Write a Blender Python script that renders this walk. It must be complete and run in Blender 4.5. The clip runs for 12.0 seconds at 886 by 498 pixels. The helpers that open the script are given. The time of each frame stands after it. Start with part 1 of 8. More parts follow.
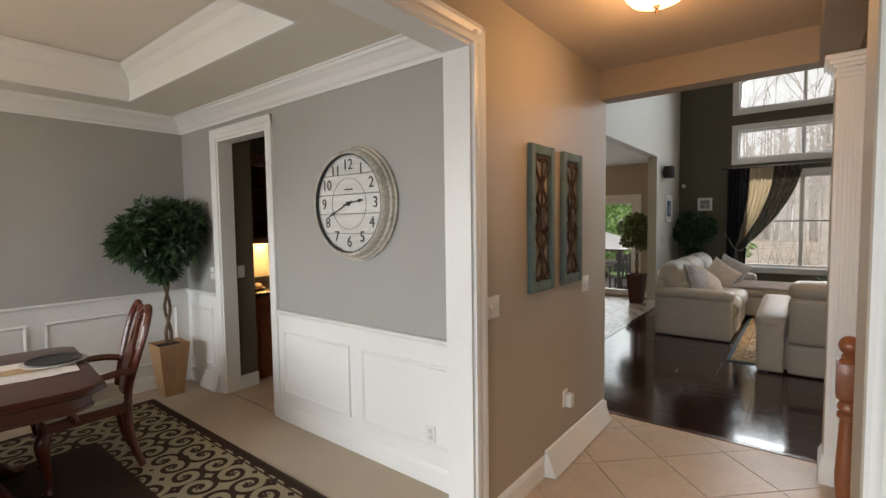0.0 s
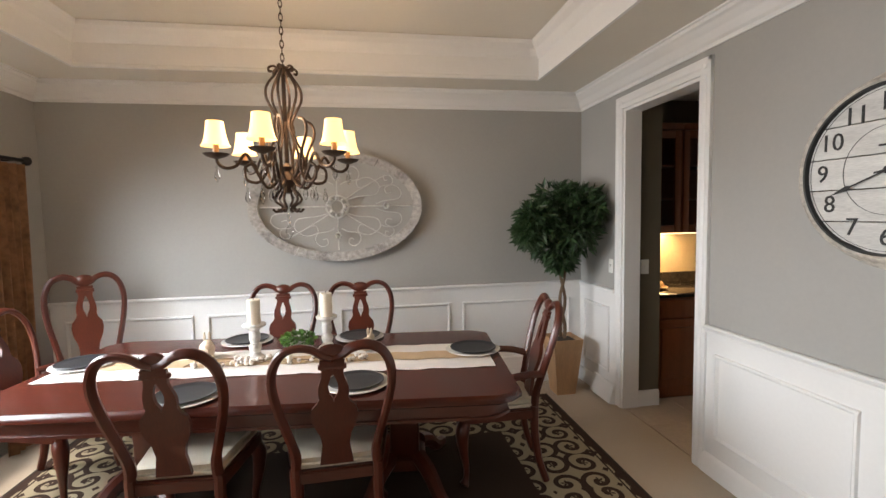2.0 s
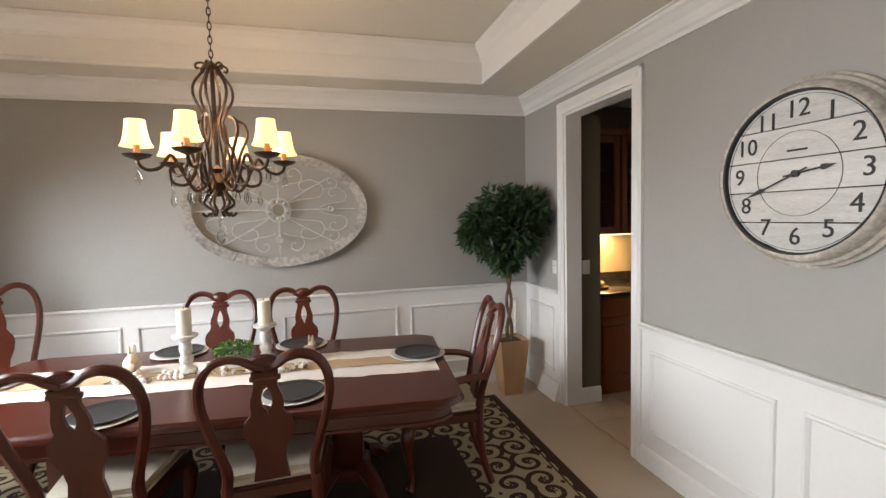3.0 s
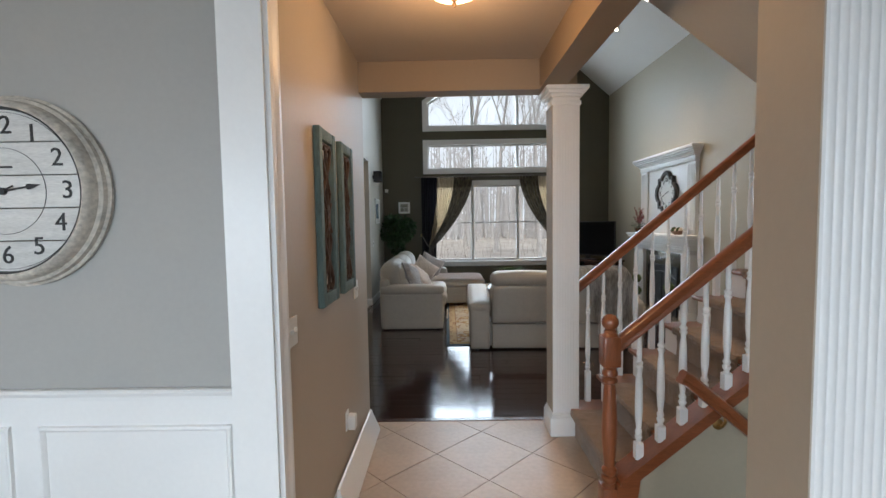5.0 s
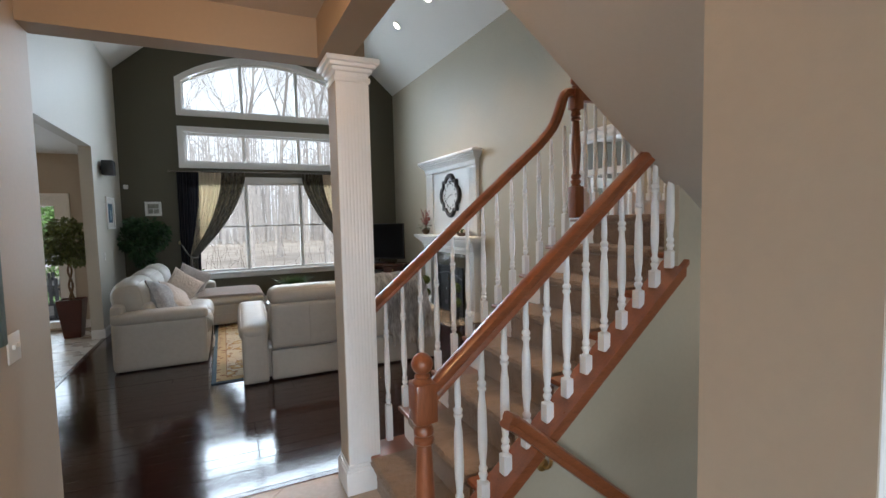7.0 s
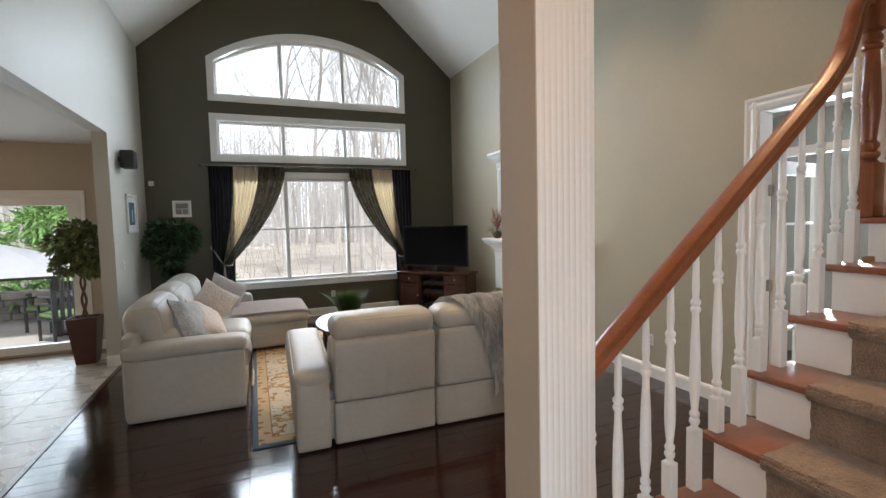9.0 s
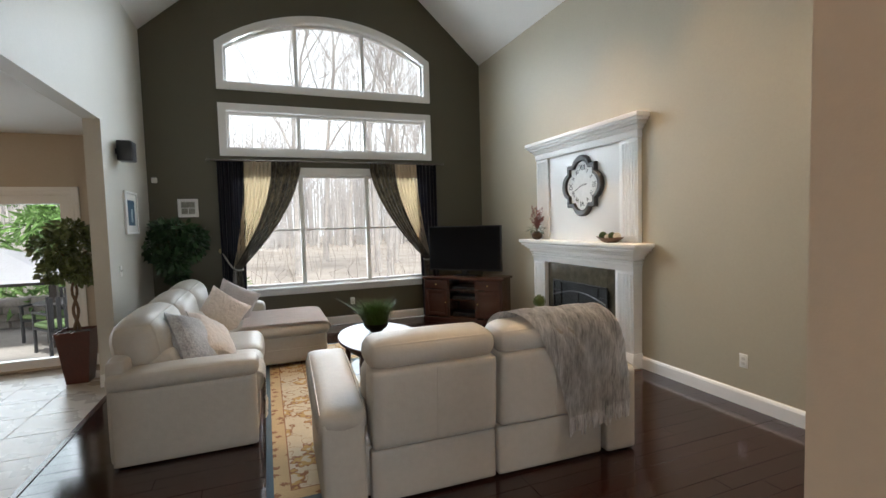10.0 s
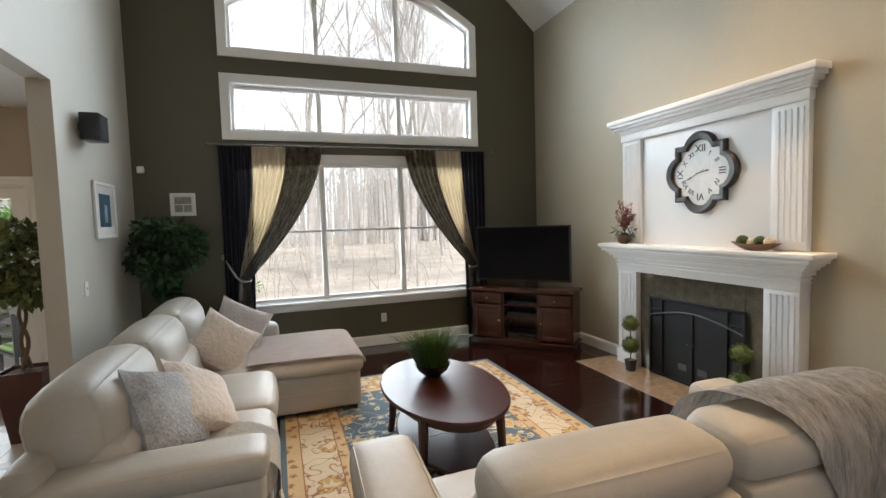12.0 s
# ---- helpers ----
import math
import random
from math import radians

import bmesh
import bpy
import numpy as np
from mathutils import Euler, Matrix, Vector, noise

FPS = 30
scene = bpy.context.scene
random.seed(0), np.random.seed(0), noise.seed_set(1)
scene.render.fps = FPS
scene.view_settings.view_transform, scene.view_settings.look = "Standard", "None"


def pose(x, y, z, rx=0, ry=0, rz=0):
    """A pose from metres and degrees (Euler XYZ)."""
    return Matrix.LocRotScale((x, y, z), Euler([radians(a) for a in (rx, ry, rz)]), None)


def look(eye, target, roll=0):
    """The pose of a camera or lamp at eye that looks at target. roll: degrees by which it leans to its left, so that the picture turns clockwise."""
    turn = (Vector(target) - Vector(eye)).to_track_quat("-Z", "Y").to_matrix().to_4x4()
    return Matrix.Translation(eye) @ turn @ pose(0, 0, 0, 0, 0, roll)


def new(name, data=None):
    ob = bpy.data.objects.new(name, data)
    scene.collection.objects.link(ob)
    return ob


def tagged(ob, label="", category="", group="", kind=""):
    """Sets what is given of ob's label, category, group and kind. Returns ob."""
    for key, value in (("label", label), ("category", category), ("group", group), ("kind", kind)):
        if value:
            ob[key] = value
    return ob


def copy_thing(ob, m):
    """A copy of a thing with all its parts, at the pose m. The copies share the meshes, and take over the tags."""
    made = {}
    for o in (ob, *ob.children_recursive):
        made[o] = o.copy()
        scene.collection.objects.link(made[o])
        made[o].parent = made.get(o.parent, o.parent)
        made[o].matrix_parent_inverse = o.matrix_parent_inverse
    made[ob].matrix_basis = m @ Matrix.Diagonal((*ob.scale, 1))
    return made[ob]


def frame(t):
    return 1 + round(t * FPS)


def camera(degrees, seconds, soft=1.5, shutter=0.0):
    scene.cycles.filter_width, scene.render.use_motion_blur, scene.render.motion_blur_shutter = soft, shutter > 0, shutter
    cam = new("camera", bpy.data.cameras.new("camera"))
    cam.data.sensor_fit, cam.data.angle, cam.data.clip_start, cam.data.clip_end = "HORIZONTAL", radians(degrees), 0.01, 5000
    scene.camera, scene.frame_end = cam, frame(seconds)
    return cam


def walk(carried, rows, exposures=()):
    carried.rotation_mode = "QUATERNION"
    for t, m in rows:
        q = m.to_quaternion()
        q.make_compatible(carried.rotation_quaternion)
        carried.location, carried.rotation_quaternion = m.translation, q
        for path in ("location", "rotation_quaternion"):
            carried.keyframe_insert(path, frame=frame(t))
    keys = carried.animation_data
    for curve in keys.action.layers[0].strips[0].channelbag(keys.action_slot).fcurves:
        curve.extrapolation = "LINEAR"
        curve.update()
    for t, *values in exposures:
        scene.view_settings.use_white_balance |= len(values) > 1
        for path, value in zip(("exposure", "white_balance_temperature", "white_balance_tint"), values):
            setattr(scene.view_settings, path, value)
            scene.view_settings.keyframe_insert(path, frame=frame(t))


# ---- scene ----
cam = camera(88.0, 12.0)
PATH = [
    (0, (2.302, 1.02, 1.606), (1.068, 2.589, 1.491), -0.8),
    (0.5, (2.112, 1.075, 1.63), (0.527, 2.287, 1.49), -0.8),
    (1, (1.825, 0.884, 1.65), (0.047, 1.785, 1.491), -0.9),
    (1.5, (1.496, 0.998, 1.6), (-0.419, 1.557, 1.457), -1.2),
    (2, (1.355, 1.109, 1.601), (-0.613, 1.432, 1.454), -1.1),
    (2.5, (1.304, 1.139, 1.602), (-0.67, 1.425, 1.459), -1.3),
    (2.7, (1.308, 1.16, 1.602), (-0.659, 1.492, 1.461), -1.4),
    (4.3, (1.634, 1.232, 1.585), (0.721, 3.008, 1.461), -1.0),
    (4.5, (1.644, 1.244, 1.582), (1.002, 3.135, 1.461), -1.2),
    (5, (1.670, 1.233, 1.597), (1.651, 3.229, 1.474), -0.9),
    (5.5, (1.763, 1.378, 1.609), (2.213, 3.322, 1.476), -1.3),
    (6, (1.797, 1.508, 1.615), (2.524, 3.367, 1.483), -1.2),
    (6.5, (1.828, 1.668, 1.625), (2.669, 3.477, 1.486), -1.4),
    (6.7, (1.832, 1.763, 1.62), (2.693, 3.562, 1.485), -1.3),
    (8.5, (1.733, 3.06, 1.654), (2.529, 4.89, 1.519), -1.3),
    (9, (1.724, 3.498, 1.633), (2.483, 5.344, 1.506), -1.4),
    (9.5, (1.733, 3.912, 1.619), (2.464, 5.77, 1.497), -1.4),
    (10, (1.709, 4.311, 1.599), (2.428, 6.174, 1.483), -1.6),
    (10.5, (1.702, 4.696, 1.622), (2.422, 6.558, 1.501), -1.5),
    (11, (1.722, 5.067, 1.639), (2.438, 6.93, 1.513), -1.5),
    (11.5, (1.721, 5.422, 1.646), (2.427, 7.289, 1.518), -1.6),
    (12, (1.701, 5.784, 1.633), (2.376, 7.663, 1.509), -1.7),
]
walk(cam, [(t, look(e, g, r)) for t, e, g, r in PATH], [(0, -0.50, 6700, 10), (0.7, -0.42, 6700, 11), (1.5, -0.32, 6700, 13), (2.7, -0.33, 6700, 13), (4.4, -0.2, 6200, 10), (5.0, -0.47, 5800, 7), (5.6, -0.28, 5850, 7), (6.7, -0.22, 5750, 7), (8.5, 0.10, 5900, 8), (10, 0.08, 6100, 8), (12, 0.13, 6200, 8)])

# ---- world, sun, large lights ----
world = bpy.data.worlds.new("sky_world")
scene.world = world
world.use_nodes = True
wn = world.node_tree.nodes
sky = wn.new("ShaderNodeTexSky")
sky.sky_type, sky.sun_disc = "NISHITA", False
sky.sun_elevation, sky.sun_rotation = radians(48), radians(200)
sky.air_density, sky.dust_density = 1.0, 4.0
wn["Background"].inputs[1].default_value = 0.15
world.node_tree.links.new(sky.outputs[0], wn["Background"].inputs[0])


def lamp(name, kind, m, watts, colour, size=0.1, size_y=None, spot=None, spread=None):
    d = bpy.data.lights.new(name, kind)
    d.energy, d.color = watts, colour
    if kind == "AREA":
        d.shape, d.size, d.size_y = "RECTANGLE", size, size_y or size
    elif kind == "SUN":
        d.angle = radians(size)
    else:
        d.shadow_soft_size = size
    if kind == "AREA" and spread:
        d.spread = radians(spread)
    if spot:
        d.spot_size, d.spot_blend = radians(spot), 0.6
    ob = new(name, d)
    ob.matrix_world = m
    return ob


DAY = (0.86, 0.94, 1.0)
WARM = (1.0, 0.66, 0.36)
AMBER = (1.0, 0.56, 0.24)
lamp("sun", "SUN", look((0, 0, 20), (-3, 9, 0)), 4.8, (1.0, 0.96, 0.9), 14)
lamp("sky_low_window", "AREA", look((2.785, 11.95, 1.55), (2.785, 4, -1.4)), 62, DAY, 3.0, 1.7, spread=150)
lamp("sky_transom_window", "AREA", look((2.785, 11.95, 3.05), (2.785, 4, -0.4)), 52, DAY, 3.0, 0.55, spread=150)
lamp("sky_arch_window", "AREA", look((2.785, 11.95, 4.15), (2.785, 4, 0.6)), 85, DAY, 3.0, 0.8, spread=150)
lamp("sky_slider", "AREA", look((-1.40, 11.08, 1.1), (-1.0, 5, 0.2)), 34, DAY, 1.9, 1.9)
lamp("sky_dining_window", "AREA", look((-1.05, -1.62, 1.5), (-1.25, 1.6, -0.9)), 160, DAY, 1.9, 1.5, spread=132)
lamp("sky_entry", "AREA", look((2.0, -1.62, 1.4), (2.2, 3, -1.2)), 66, DAY, 1.5, 2.0, spread=125)
lamp("sky_side_door", "AREA", look((7.45, 5.95, 1.4), (5.4, 5.3, 1.3)), 150, DAY, 1.6, 1.6)
# Downlights at y 9.57 and 8.38 are seen; 7.19 and 6.0 are added fill.
for dl_y, dl_w in ((9.57, 130), (8.38, 230), (7.19, 170), (6.0, 150)):
    lamp("downlight_lamp", "SPOT", look((4.68, dl_y, 4.86), (3.95, dl_y - 0.02, 0)), dl_w, WARM, 0.07, None, 76)
# Unseen lamp, added over the stairs to warm the carpet.
lamp("stair_downlight_lamp", "SPOT", look((4.62, 4.81, 4.80), (4.1, 4.1, 1.2)), 250, (1.0, 0.58, 0.26), 0.07, None, 80)
lamp("hall_lamp", "POINT", pose(1.72, 3.45, 2.50), 21, AMBER, 0.12)
lamp("chandelier_lamp", "POINT", pose(-1.2, 0.70, 2.12), 32, (1.0, 0.70, 0.43), 0.2)
lamp("pantry_lamp", "AREA", look((-2.52, 3.93, 1.365), (-2.6, 3.93, 0.9)), 15, (1, 0.66, 0.32), 0.08, 0.8)
# Fill light added for the kitchen's warm walls; its fixture is unseen.
lamp("kitchen_fill_lamp", "POINT", pose(-2.4, 8.6, 2.35), 22, WARM, 0.12)
lamp("basement_lamp", "POINT", pose(4.7, 3.3, 1.10), 4, WARM, 0.1)

# ---- materials ----


def M(name, col, rough=0.5, metal=0.0, var=0.06, s1=2.5, s2=45.0, bump=0.05, bscale=180.0, coat=0.0, stretch=None, sheen=0.0, island=0.0, objrand=0.0, rvar=0.06):
    """A plain surface with uneven tone at two scales and fine relief."""
    m = bpy.data.materials.new(name)
    m.use_nodes = True
    nt = m.node_tree
    N, L = nt.nodes, nt.links
    b = N["Principled BSDF"]
    tc = N.new("ShaderNodeTexCoord")
    mp = N.new("ShaderNodeMapping")
    L.new(tc.outputs["Object"], mp.inputs[0])
    if stretch:
        mp.inputs["Scale"].default_value = stretch
    n1, n2 = N.new("ShaderNodeTexNoise"), N.new("ShaderNodeTexNoise")
    n1.inputs["Scale"].default_value, n2.inputs["Scale"].default_value = s1, s2
    n1.inputs["Detail"].default_value, n2.inputs["Detail"].default_value = 3, 4
    ad = N.new("ShaderNodeMath")
    ad.operation = "ADD"
    for i, n in enumerate((n1, n2)):
        L.new(mp.outputs[0], n.inputs["Vector"])
        L.new(n.outputs["Fac"], ad.inputs[i])
    last = ad.outputs[0]
    for amount, kind, socket in ((island, "ShaderNodeNewGeometry", "Random Per Island"), (objrand, "ShaderNodeObjectInfo", "Random")):
        if amount:
            o = N.new(kind)
            k = N.new("ShaderNodeMath")
            k.operation = "MULTIPLY_ADD"
            L.new(o.outputs[socket], k.inputs[0])
            k.inputs[1].default_value = amount
            L.new(last, k.inputs[2])
            last = k.outputs[0]
    mr = N.new("ShaderNodeMapRange")
    mr.inputs["From Min"].default_value, mr.inputs["From Max"].default_value = 0.65, 1.35 + island + objrand
    mr.inputs["To Min"].default_value, mr.inputs["To Max"].default_value = 1 - var * (1 + 2 * (island + objrand)), 1 + var * (1 + 2 * (island + objrand))
    L.new(last, mr.inputs["Value"])
    hsv = N.new("ShaderNodeHueSaturation")
    hsv.inputs["Color"].default_value = (*col, 1)
    L.new(mr.outputs[0], hsv.inputs["Value"])
    L.new(hsv.outputs[0], b.inputs["Base Color"])
    rr = N.new("ShaderNodeMapRange")
    rr.inputs["To Min"].default_value, rr.inputs["To Max"].default_value = max(0.02, rough - rvar), min(1, rough + rvar)
    L.new(n1.outputs["Fac"], rr.inputs["Value"])
    L.new(rr.outputs[0], b.inputs["Roughness"])
    b.inputs["Metallic"].default_value = metal
    if coat:
        b.inputs["Coat Weight"].default_value, b.inputs["Coat Roughness"].default_value = coat, 0.08
    if sheen:
        b.inputs["Sheen Weight"].default_value = sheen
    if bump:
        n3 = N.new("ShaderNodeTexNoise")
        n3.inputs["Scale"].default_value, n3.inputs["Detail"].default_value = bscale, 3
        L.new(mp.outputs[0], n3.inputs["Vector"])
        bp = N.new("ShaderNodeBump")
        bp.inputs["Strength"].default_value, bp.inputs["Distance"].default_value = bump, 0.01
        L.new(n3.outputs["Fac"], bp.inputs["Height"])
        L.new(bp.outputs[0], b.inputs["Normal"])
    return m


def glow(name, col, strength, base=(0.8, 0.8, 0.8)):
    m = bpy.data.materials.new(name)
    m.use_nodes = True
    b = m.node_tree.nodes["Principled BSDF"]
    b.inputs["Base Color"].default_value = (*base, 1)
    b.inputs["Emission Color"].default_value = (*col, 1)
    b.inputs["Emission Strength"].default_value = strength
    return m


def glassy(name, tint=(1, 1, 1)):
    m = bpy.data.materials.new(name)
    m.use_nodes = True
    N, L = m.node_tree.nodes, m.node_tree.links
    out = N["Material Output"]
    tr, gl, mx, fr = N.new("ShaderNodeBsdfTransparent"), N.new("ShaderNodeBsdfGlossy"), N.new("ShaderNodeMixShader"), N.new("ShaderNodeFresnel")
    tr.inputs[0].default_value = (*tint, 1)
    gl.inputs["Roughness"].default_value = 0.02
    fr.inputs["IOR"].default_value = 1.16
    L.new(fr.outputs[0], mx.inputs[0])
    L.new(tr.outputs[0], mx.inputs[1])
    L.new(gl.outputs[0], mx.inputs[2])
    L.new(mx.outputs[0], out.inputs[0])
    return m


PAINT_DINE = M("paint_greige", (0.37, 0.36, 0.335), 0.6, var=0.03, bump=0.04)
PAINT_HALL = M("paint_tan", (0.43, 0.365, 0.285), 0.55, var=0.03, bump=0.04)
# Hall tan, darkened to put the beams' shade into the colour.
PAINT_TAN_SHADED = M("paint_tan_shaded", (0.31, 0.225, 0.145), 0.6, var=0.03, bump=0.04)
PAINT_KHAKI = M("paint_khaki", (0.41, 0.365, 0.27), 0.55, var=0.03, bump=0.04)
# Khaki lightened and cooled, with the west wall's daylight put into the colour.
PAINT_KHAKI_LIT = M("paint_khaki_lit", (0.53, 0.51, 0.45), 0.55, var=0.03, bump=0.04)
PAINT_OLIVE = M("paint_dark_olive", (0.090, 0.080, 0.050), 0.55, var=0.05, bump=0.04)
PAINT_OCHRE = M("paint_ochre", (0.33, 0.165, 0.032), 0.6, var=0.05)
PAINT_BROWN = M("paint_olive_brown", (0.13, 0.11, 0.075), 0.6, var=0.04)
CEIL_TAN = M("tan_ceiling_paint", (0.50, 0.42, 0.34), 0.8, var=0.02, bump=0.12, bscale=90)
CEIL = M("ceiling_paint", (0.74, 0.73, 0.70), 0.8, var=0.02, bump=0.12, bscale=90)
CEIL_CREAM = M("cream_ceiling_paint", (0.74, 0.70, 0.62), 0.8, var=0.02, bump=0.12, bscale=90)
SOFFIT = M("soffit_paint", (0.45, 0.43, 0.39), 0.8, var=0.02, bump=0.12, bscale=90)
WHITE = M("white_trim_paint", (0.80, 0.79, 0.77), 0.35, var=0.02, bump=0.02, bscale=60)
PLASTIC = M("white_plastic", (0.75, 0.74, 0.70), 0.3, var=0.01, bump=0)
FLOORWOOD = M("dark_cherry_floor", (0.018, 0.0050, 0.0040), 0.11, var=0.18, s1=1.2, s2=14, bump=0.025, bscale=30, stretch=(0.6, 6, 6), coat=0.35, objrand=0.5, rvar=0.05)
CHERRY = M("cherry_wood", (0.080, 0.0155, 0.0070), 0.32, var=0.22, s1=1.5, s2=16, bump=0.03, bscale=40, stretch=(1, 8, 8), coat=0.10)
CHERRY_V = M("cherry_wood_upright", (0.080, 0.0155, 0.0070), 0.32, var=0.22, s1=1.5, s2=16, bump=0.03, bscale=40, stretch=(8, 8, 1), coat=0.10)
OAK = M("stained_oak", (0.235, 0.075, 0.028), 0.3, var=0.25, s1=2, s2=18, bump=0.05, bscale=50, stretch=(1, 9, 9), coat=0.25)
OAK_V = M("stained_oak_upright", (0.235, 0.075, 0.028), 0.3, var=0.25, s1=2, s2=18, bump=0.05, bscale=50, stretch=(9, 9, 1), coat=0.25)
ESPRESSO = M("espresso_wood", (0.050, 0.016, 0.010), 0.25, var=0.2, s1=2, s2=18, bump=0.03, bscale=40, stretch=(1, 8, 8), coat=0.3)
TILE = M("beige_floor_tile", (0.50, 0.40, 0.31), 0.35, var=0.10, s1=5, s2=30, bump=0.05, bscale=25, objrand=0.25)
TILE_K = M("kitchen_floor_tile", (0.46, 0.41, 0.35), 0.28, var=0.08, s1=4, s2=30, bump=0.04, bscale=25, objrand=0.25)
GROUT = M("grout", (0.27, 0.22, 0.17), 0.9, var=0.1)
CARPET = M("beige_carpet", (0.47, 0.37, 0.26), 0.95, var=0.10, s1=3, s2=220, bump=0.6, bscale=260, sheen=0.3)
RUNNER = M("taupe_stair_carpet", (0.24, 0.17, 0.12), 0.95, var=0.35, s1=9, s2=110, bump=0.9, bscale=150, sheen=0.3)
GLASS = glassy("window_glass")
BLACK = M("black_metal", (0.012, 0.011, 0.010), 0.45, 0.3, var=0.1)
EARTH = M("leaf_litter_ground", (0.38, 0.34, 0.29), 0.95, var=0.35, s1=0.6, s2=14, bump=0.5, bscale=12)
BARK = M("grey_bark", (0.52, 0.49, 0.46), 0.9, var=0.3, s1=2, s2=20, bump=0.6, bscale=25)

# ---- mesh helpers ----


def bx(bm, x0, y0, z0, x1, y1, z1, bev=0.0, seg=2, m=None):
    """Adds a box, with its edges rounded by bev."""
    mat4 = Matrix.Translation(((x0 + x1) / 2, (y0 + y1) / 2, (z0 + z1) / 2)) @ Matrix.Diagonal((abs(x1 - x0), abs(y1 - y0), abs(z1 - z0), 1))
    if m:
        mat4 = m @ mat4
    vs = bmesh.ops.create_cube(bm, size=1, matrix=mat4)["verts"]
    if bev:
        es = {e for v in vs for e in v.link_edges}
        bmesh.ops.bevel(bm, geom=list(es), offset=bev, segments=seg, profile=0.5, affect="EDGES")
    return bm


def box(*a, **k):
    return bx(bmesh.new(), *a, **k)


def lathe(bm, prof, n=16, m=None, cap=True):
    """Turns a profile of (radius, height) about z."""
    m = m or Matrix()
    rings = []
    for r, z in prof:
        rings.append([bm.verts.new(m @ Vector((r * math.cos(2 * math.pi * i / n), r * math.sin(2 * math.pi * i / n), z))) for i in range(n)])
    for a, b in zip(rings, rings[1:]):
        for i in range(n):
            bm.faces.new((a[i], a[(i + 1) % n], b[(i + 1) % n], b[i]))
    if cap:
        bm.faces.new(rings[0][::-1])
        bm.faces.new(rings[-1])
    return bm


def turned(prof, n=16, m=None):
    return lathe(bmesh.new(), prof, n, m)


def tube(bm, pts, rad, n=8, close=True, flat=1.0):
    """A bent rod through pts; rad is one radius or one for each point; flat squeezes it."""
    pts = [Vector(p) for p in pts]
    if not isinstance(rad, (list, tuple)):
        rad = [rad] * len(pts)
    rings, ref = [], None
    for i, p in enumerate(pts):
        d = (pts[min(i + 1, len(pts) - 1)] - pts[max(i - 1, 0)]).normalized()
        if ref is None:
            ref = d.orthogonal().normalized()
        ref = (ref - d * ref.dot(d)).normalized()
        s = d.cross(ref)
        rings.append([bm.verts.new(p + rad[i] * (ref * math.cos(2 * math.pi * k / n) + s * flat * math.sin(2 * math.pi * k / n))) for k in range(n)])
    for a, b in zip(rings, rings[1:]):
        for k in range(n):
            bm.faces.new((a[k], a[(k + 1) % n], b[(k + 1) % n], b[k]))
    if close:
        bm.faces.new(rings[0][::-1])
        bm.faces.new(rings[-1])
    return bm


def curve_pts(ctrl, n=8):
    """A smooth line through control points."""
    c = [Vector(p) for p in ctrl]
    out = []
    for i in range(len(c) - 1):
        p0, p1, p2, p3 = c[max(i - 1, 0)], c[i], c[i + 1], c[min(i + 2, len(c) - 1)]
        for k in range(n):
            t = k / n
            out.append(0.5 * ((2 * p1) + (p2 - p0) * t + (2 * p0 - 5 * p1 + 4 * p2 - p3) * t * t + (3 * p1 - p0 - 3 * p2 + p3) * t ** 3))
    return out + [c[-1]]


def prism(bm, poly, lo, hi, axis="z", m=None):
    """Pushes a flat outline along an axis: poly holds the other two coordinates in order (x, y), (x, z) or (y, z)."""
    def at(p, h):
        v = {"z": (p[0], p[1], h), "y": (p[0], h, p[1]), "x": (h, p[0], p[1])}[axis]
        return (m @ Vector(v)) if m else Vector(v)
    a = [bm.verts.new(at(p, lo)) for p in poly]
    b = [bm.verts.new(at(p, hi)) for p in poly]
    n = len(poly)
    fs = [bm.faces.new((a[i], a[(i + 1) % n], b[(i + 1) % n], b[i])) for i in range(n)]
    fs += [bm.faces.new(a[::-1]), bm.faces.new(b)]
    bmesh.ops.recalc_face_normals(bm, faces=fs)
    return bm


def moulding(bm, prof, p0, p1, out, up=(0, 0, 1)):
    """A straight moulding of profile (out, up) from p0 to p1."""
    p0, p1, out, up = Vector(p0), Vector(p1), Vector(out), Vector(up)
    a = [bm.verts.new(p0 + out * u + up * v) for u, v in prof]
    b = [bm.verts.new(p1 + out * u + up * v) for u, v in prof]
    n = len(prof)
    fs = [bm.faces.new((a[i], a[(i + 1) % n], b[(i + 1) % n], b[i])) for i in range(n)]
    fs += [bm.faces.new(a[::-1]), bm.faces.new(b)]
    bmesh.ops.recalc_face_normals(bm, faces=fs)
    return bm


def mk(name, bm, mat, parent=None, label="", category="", group="", kind="", smooth=True, recalc=False):
    """Links a bmesh as one object."""
    if recalc:
        bmesh.ops.recalc_face_normals(bm, faces=bm.faces)
    me = bpy.data.meshes.new(name)
    bm.to_mesh(me)
    bm.free()
    me.materials.append(mat)
    if smooth:
        for p in me.polygons:
            p.use_smooth = True
        me.set_sharp_from_angle(angle=radians(38))
    ob = new(name, me)
    if parent:
        ob.parent = parent
    return tagged(ob, label, category, group, kind)


def part(name, bm, mat, parent, label=""):
    return mk(name, bm, mat, parent, label)


def thing(name, m, label, category, group=""):
    e = new(name)
    e.empty_display_size = 0.1
    e.matrix_world = m
    return tagged(e, label, category, group)


def struct(name, bm, mat, label="", parent=None):
    if not bm.verts:
        bm.free()
        return tagged(new(name), label, "", "", "structure")
    return mk(name, bm, mat, parent, label, "", "", "" if parent else "structure", smooth=False)


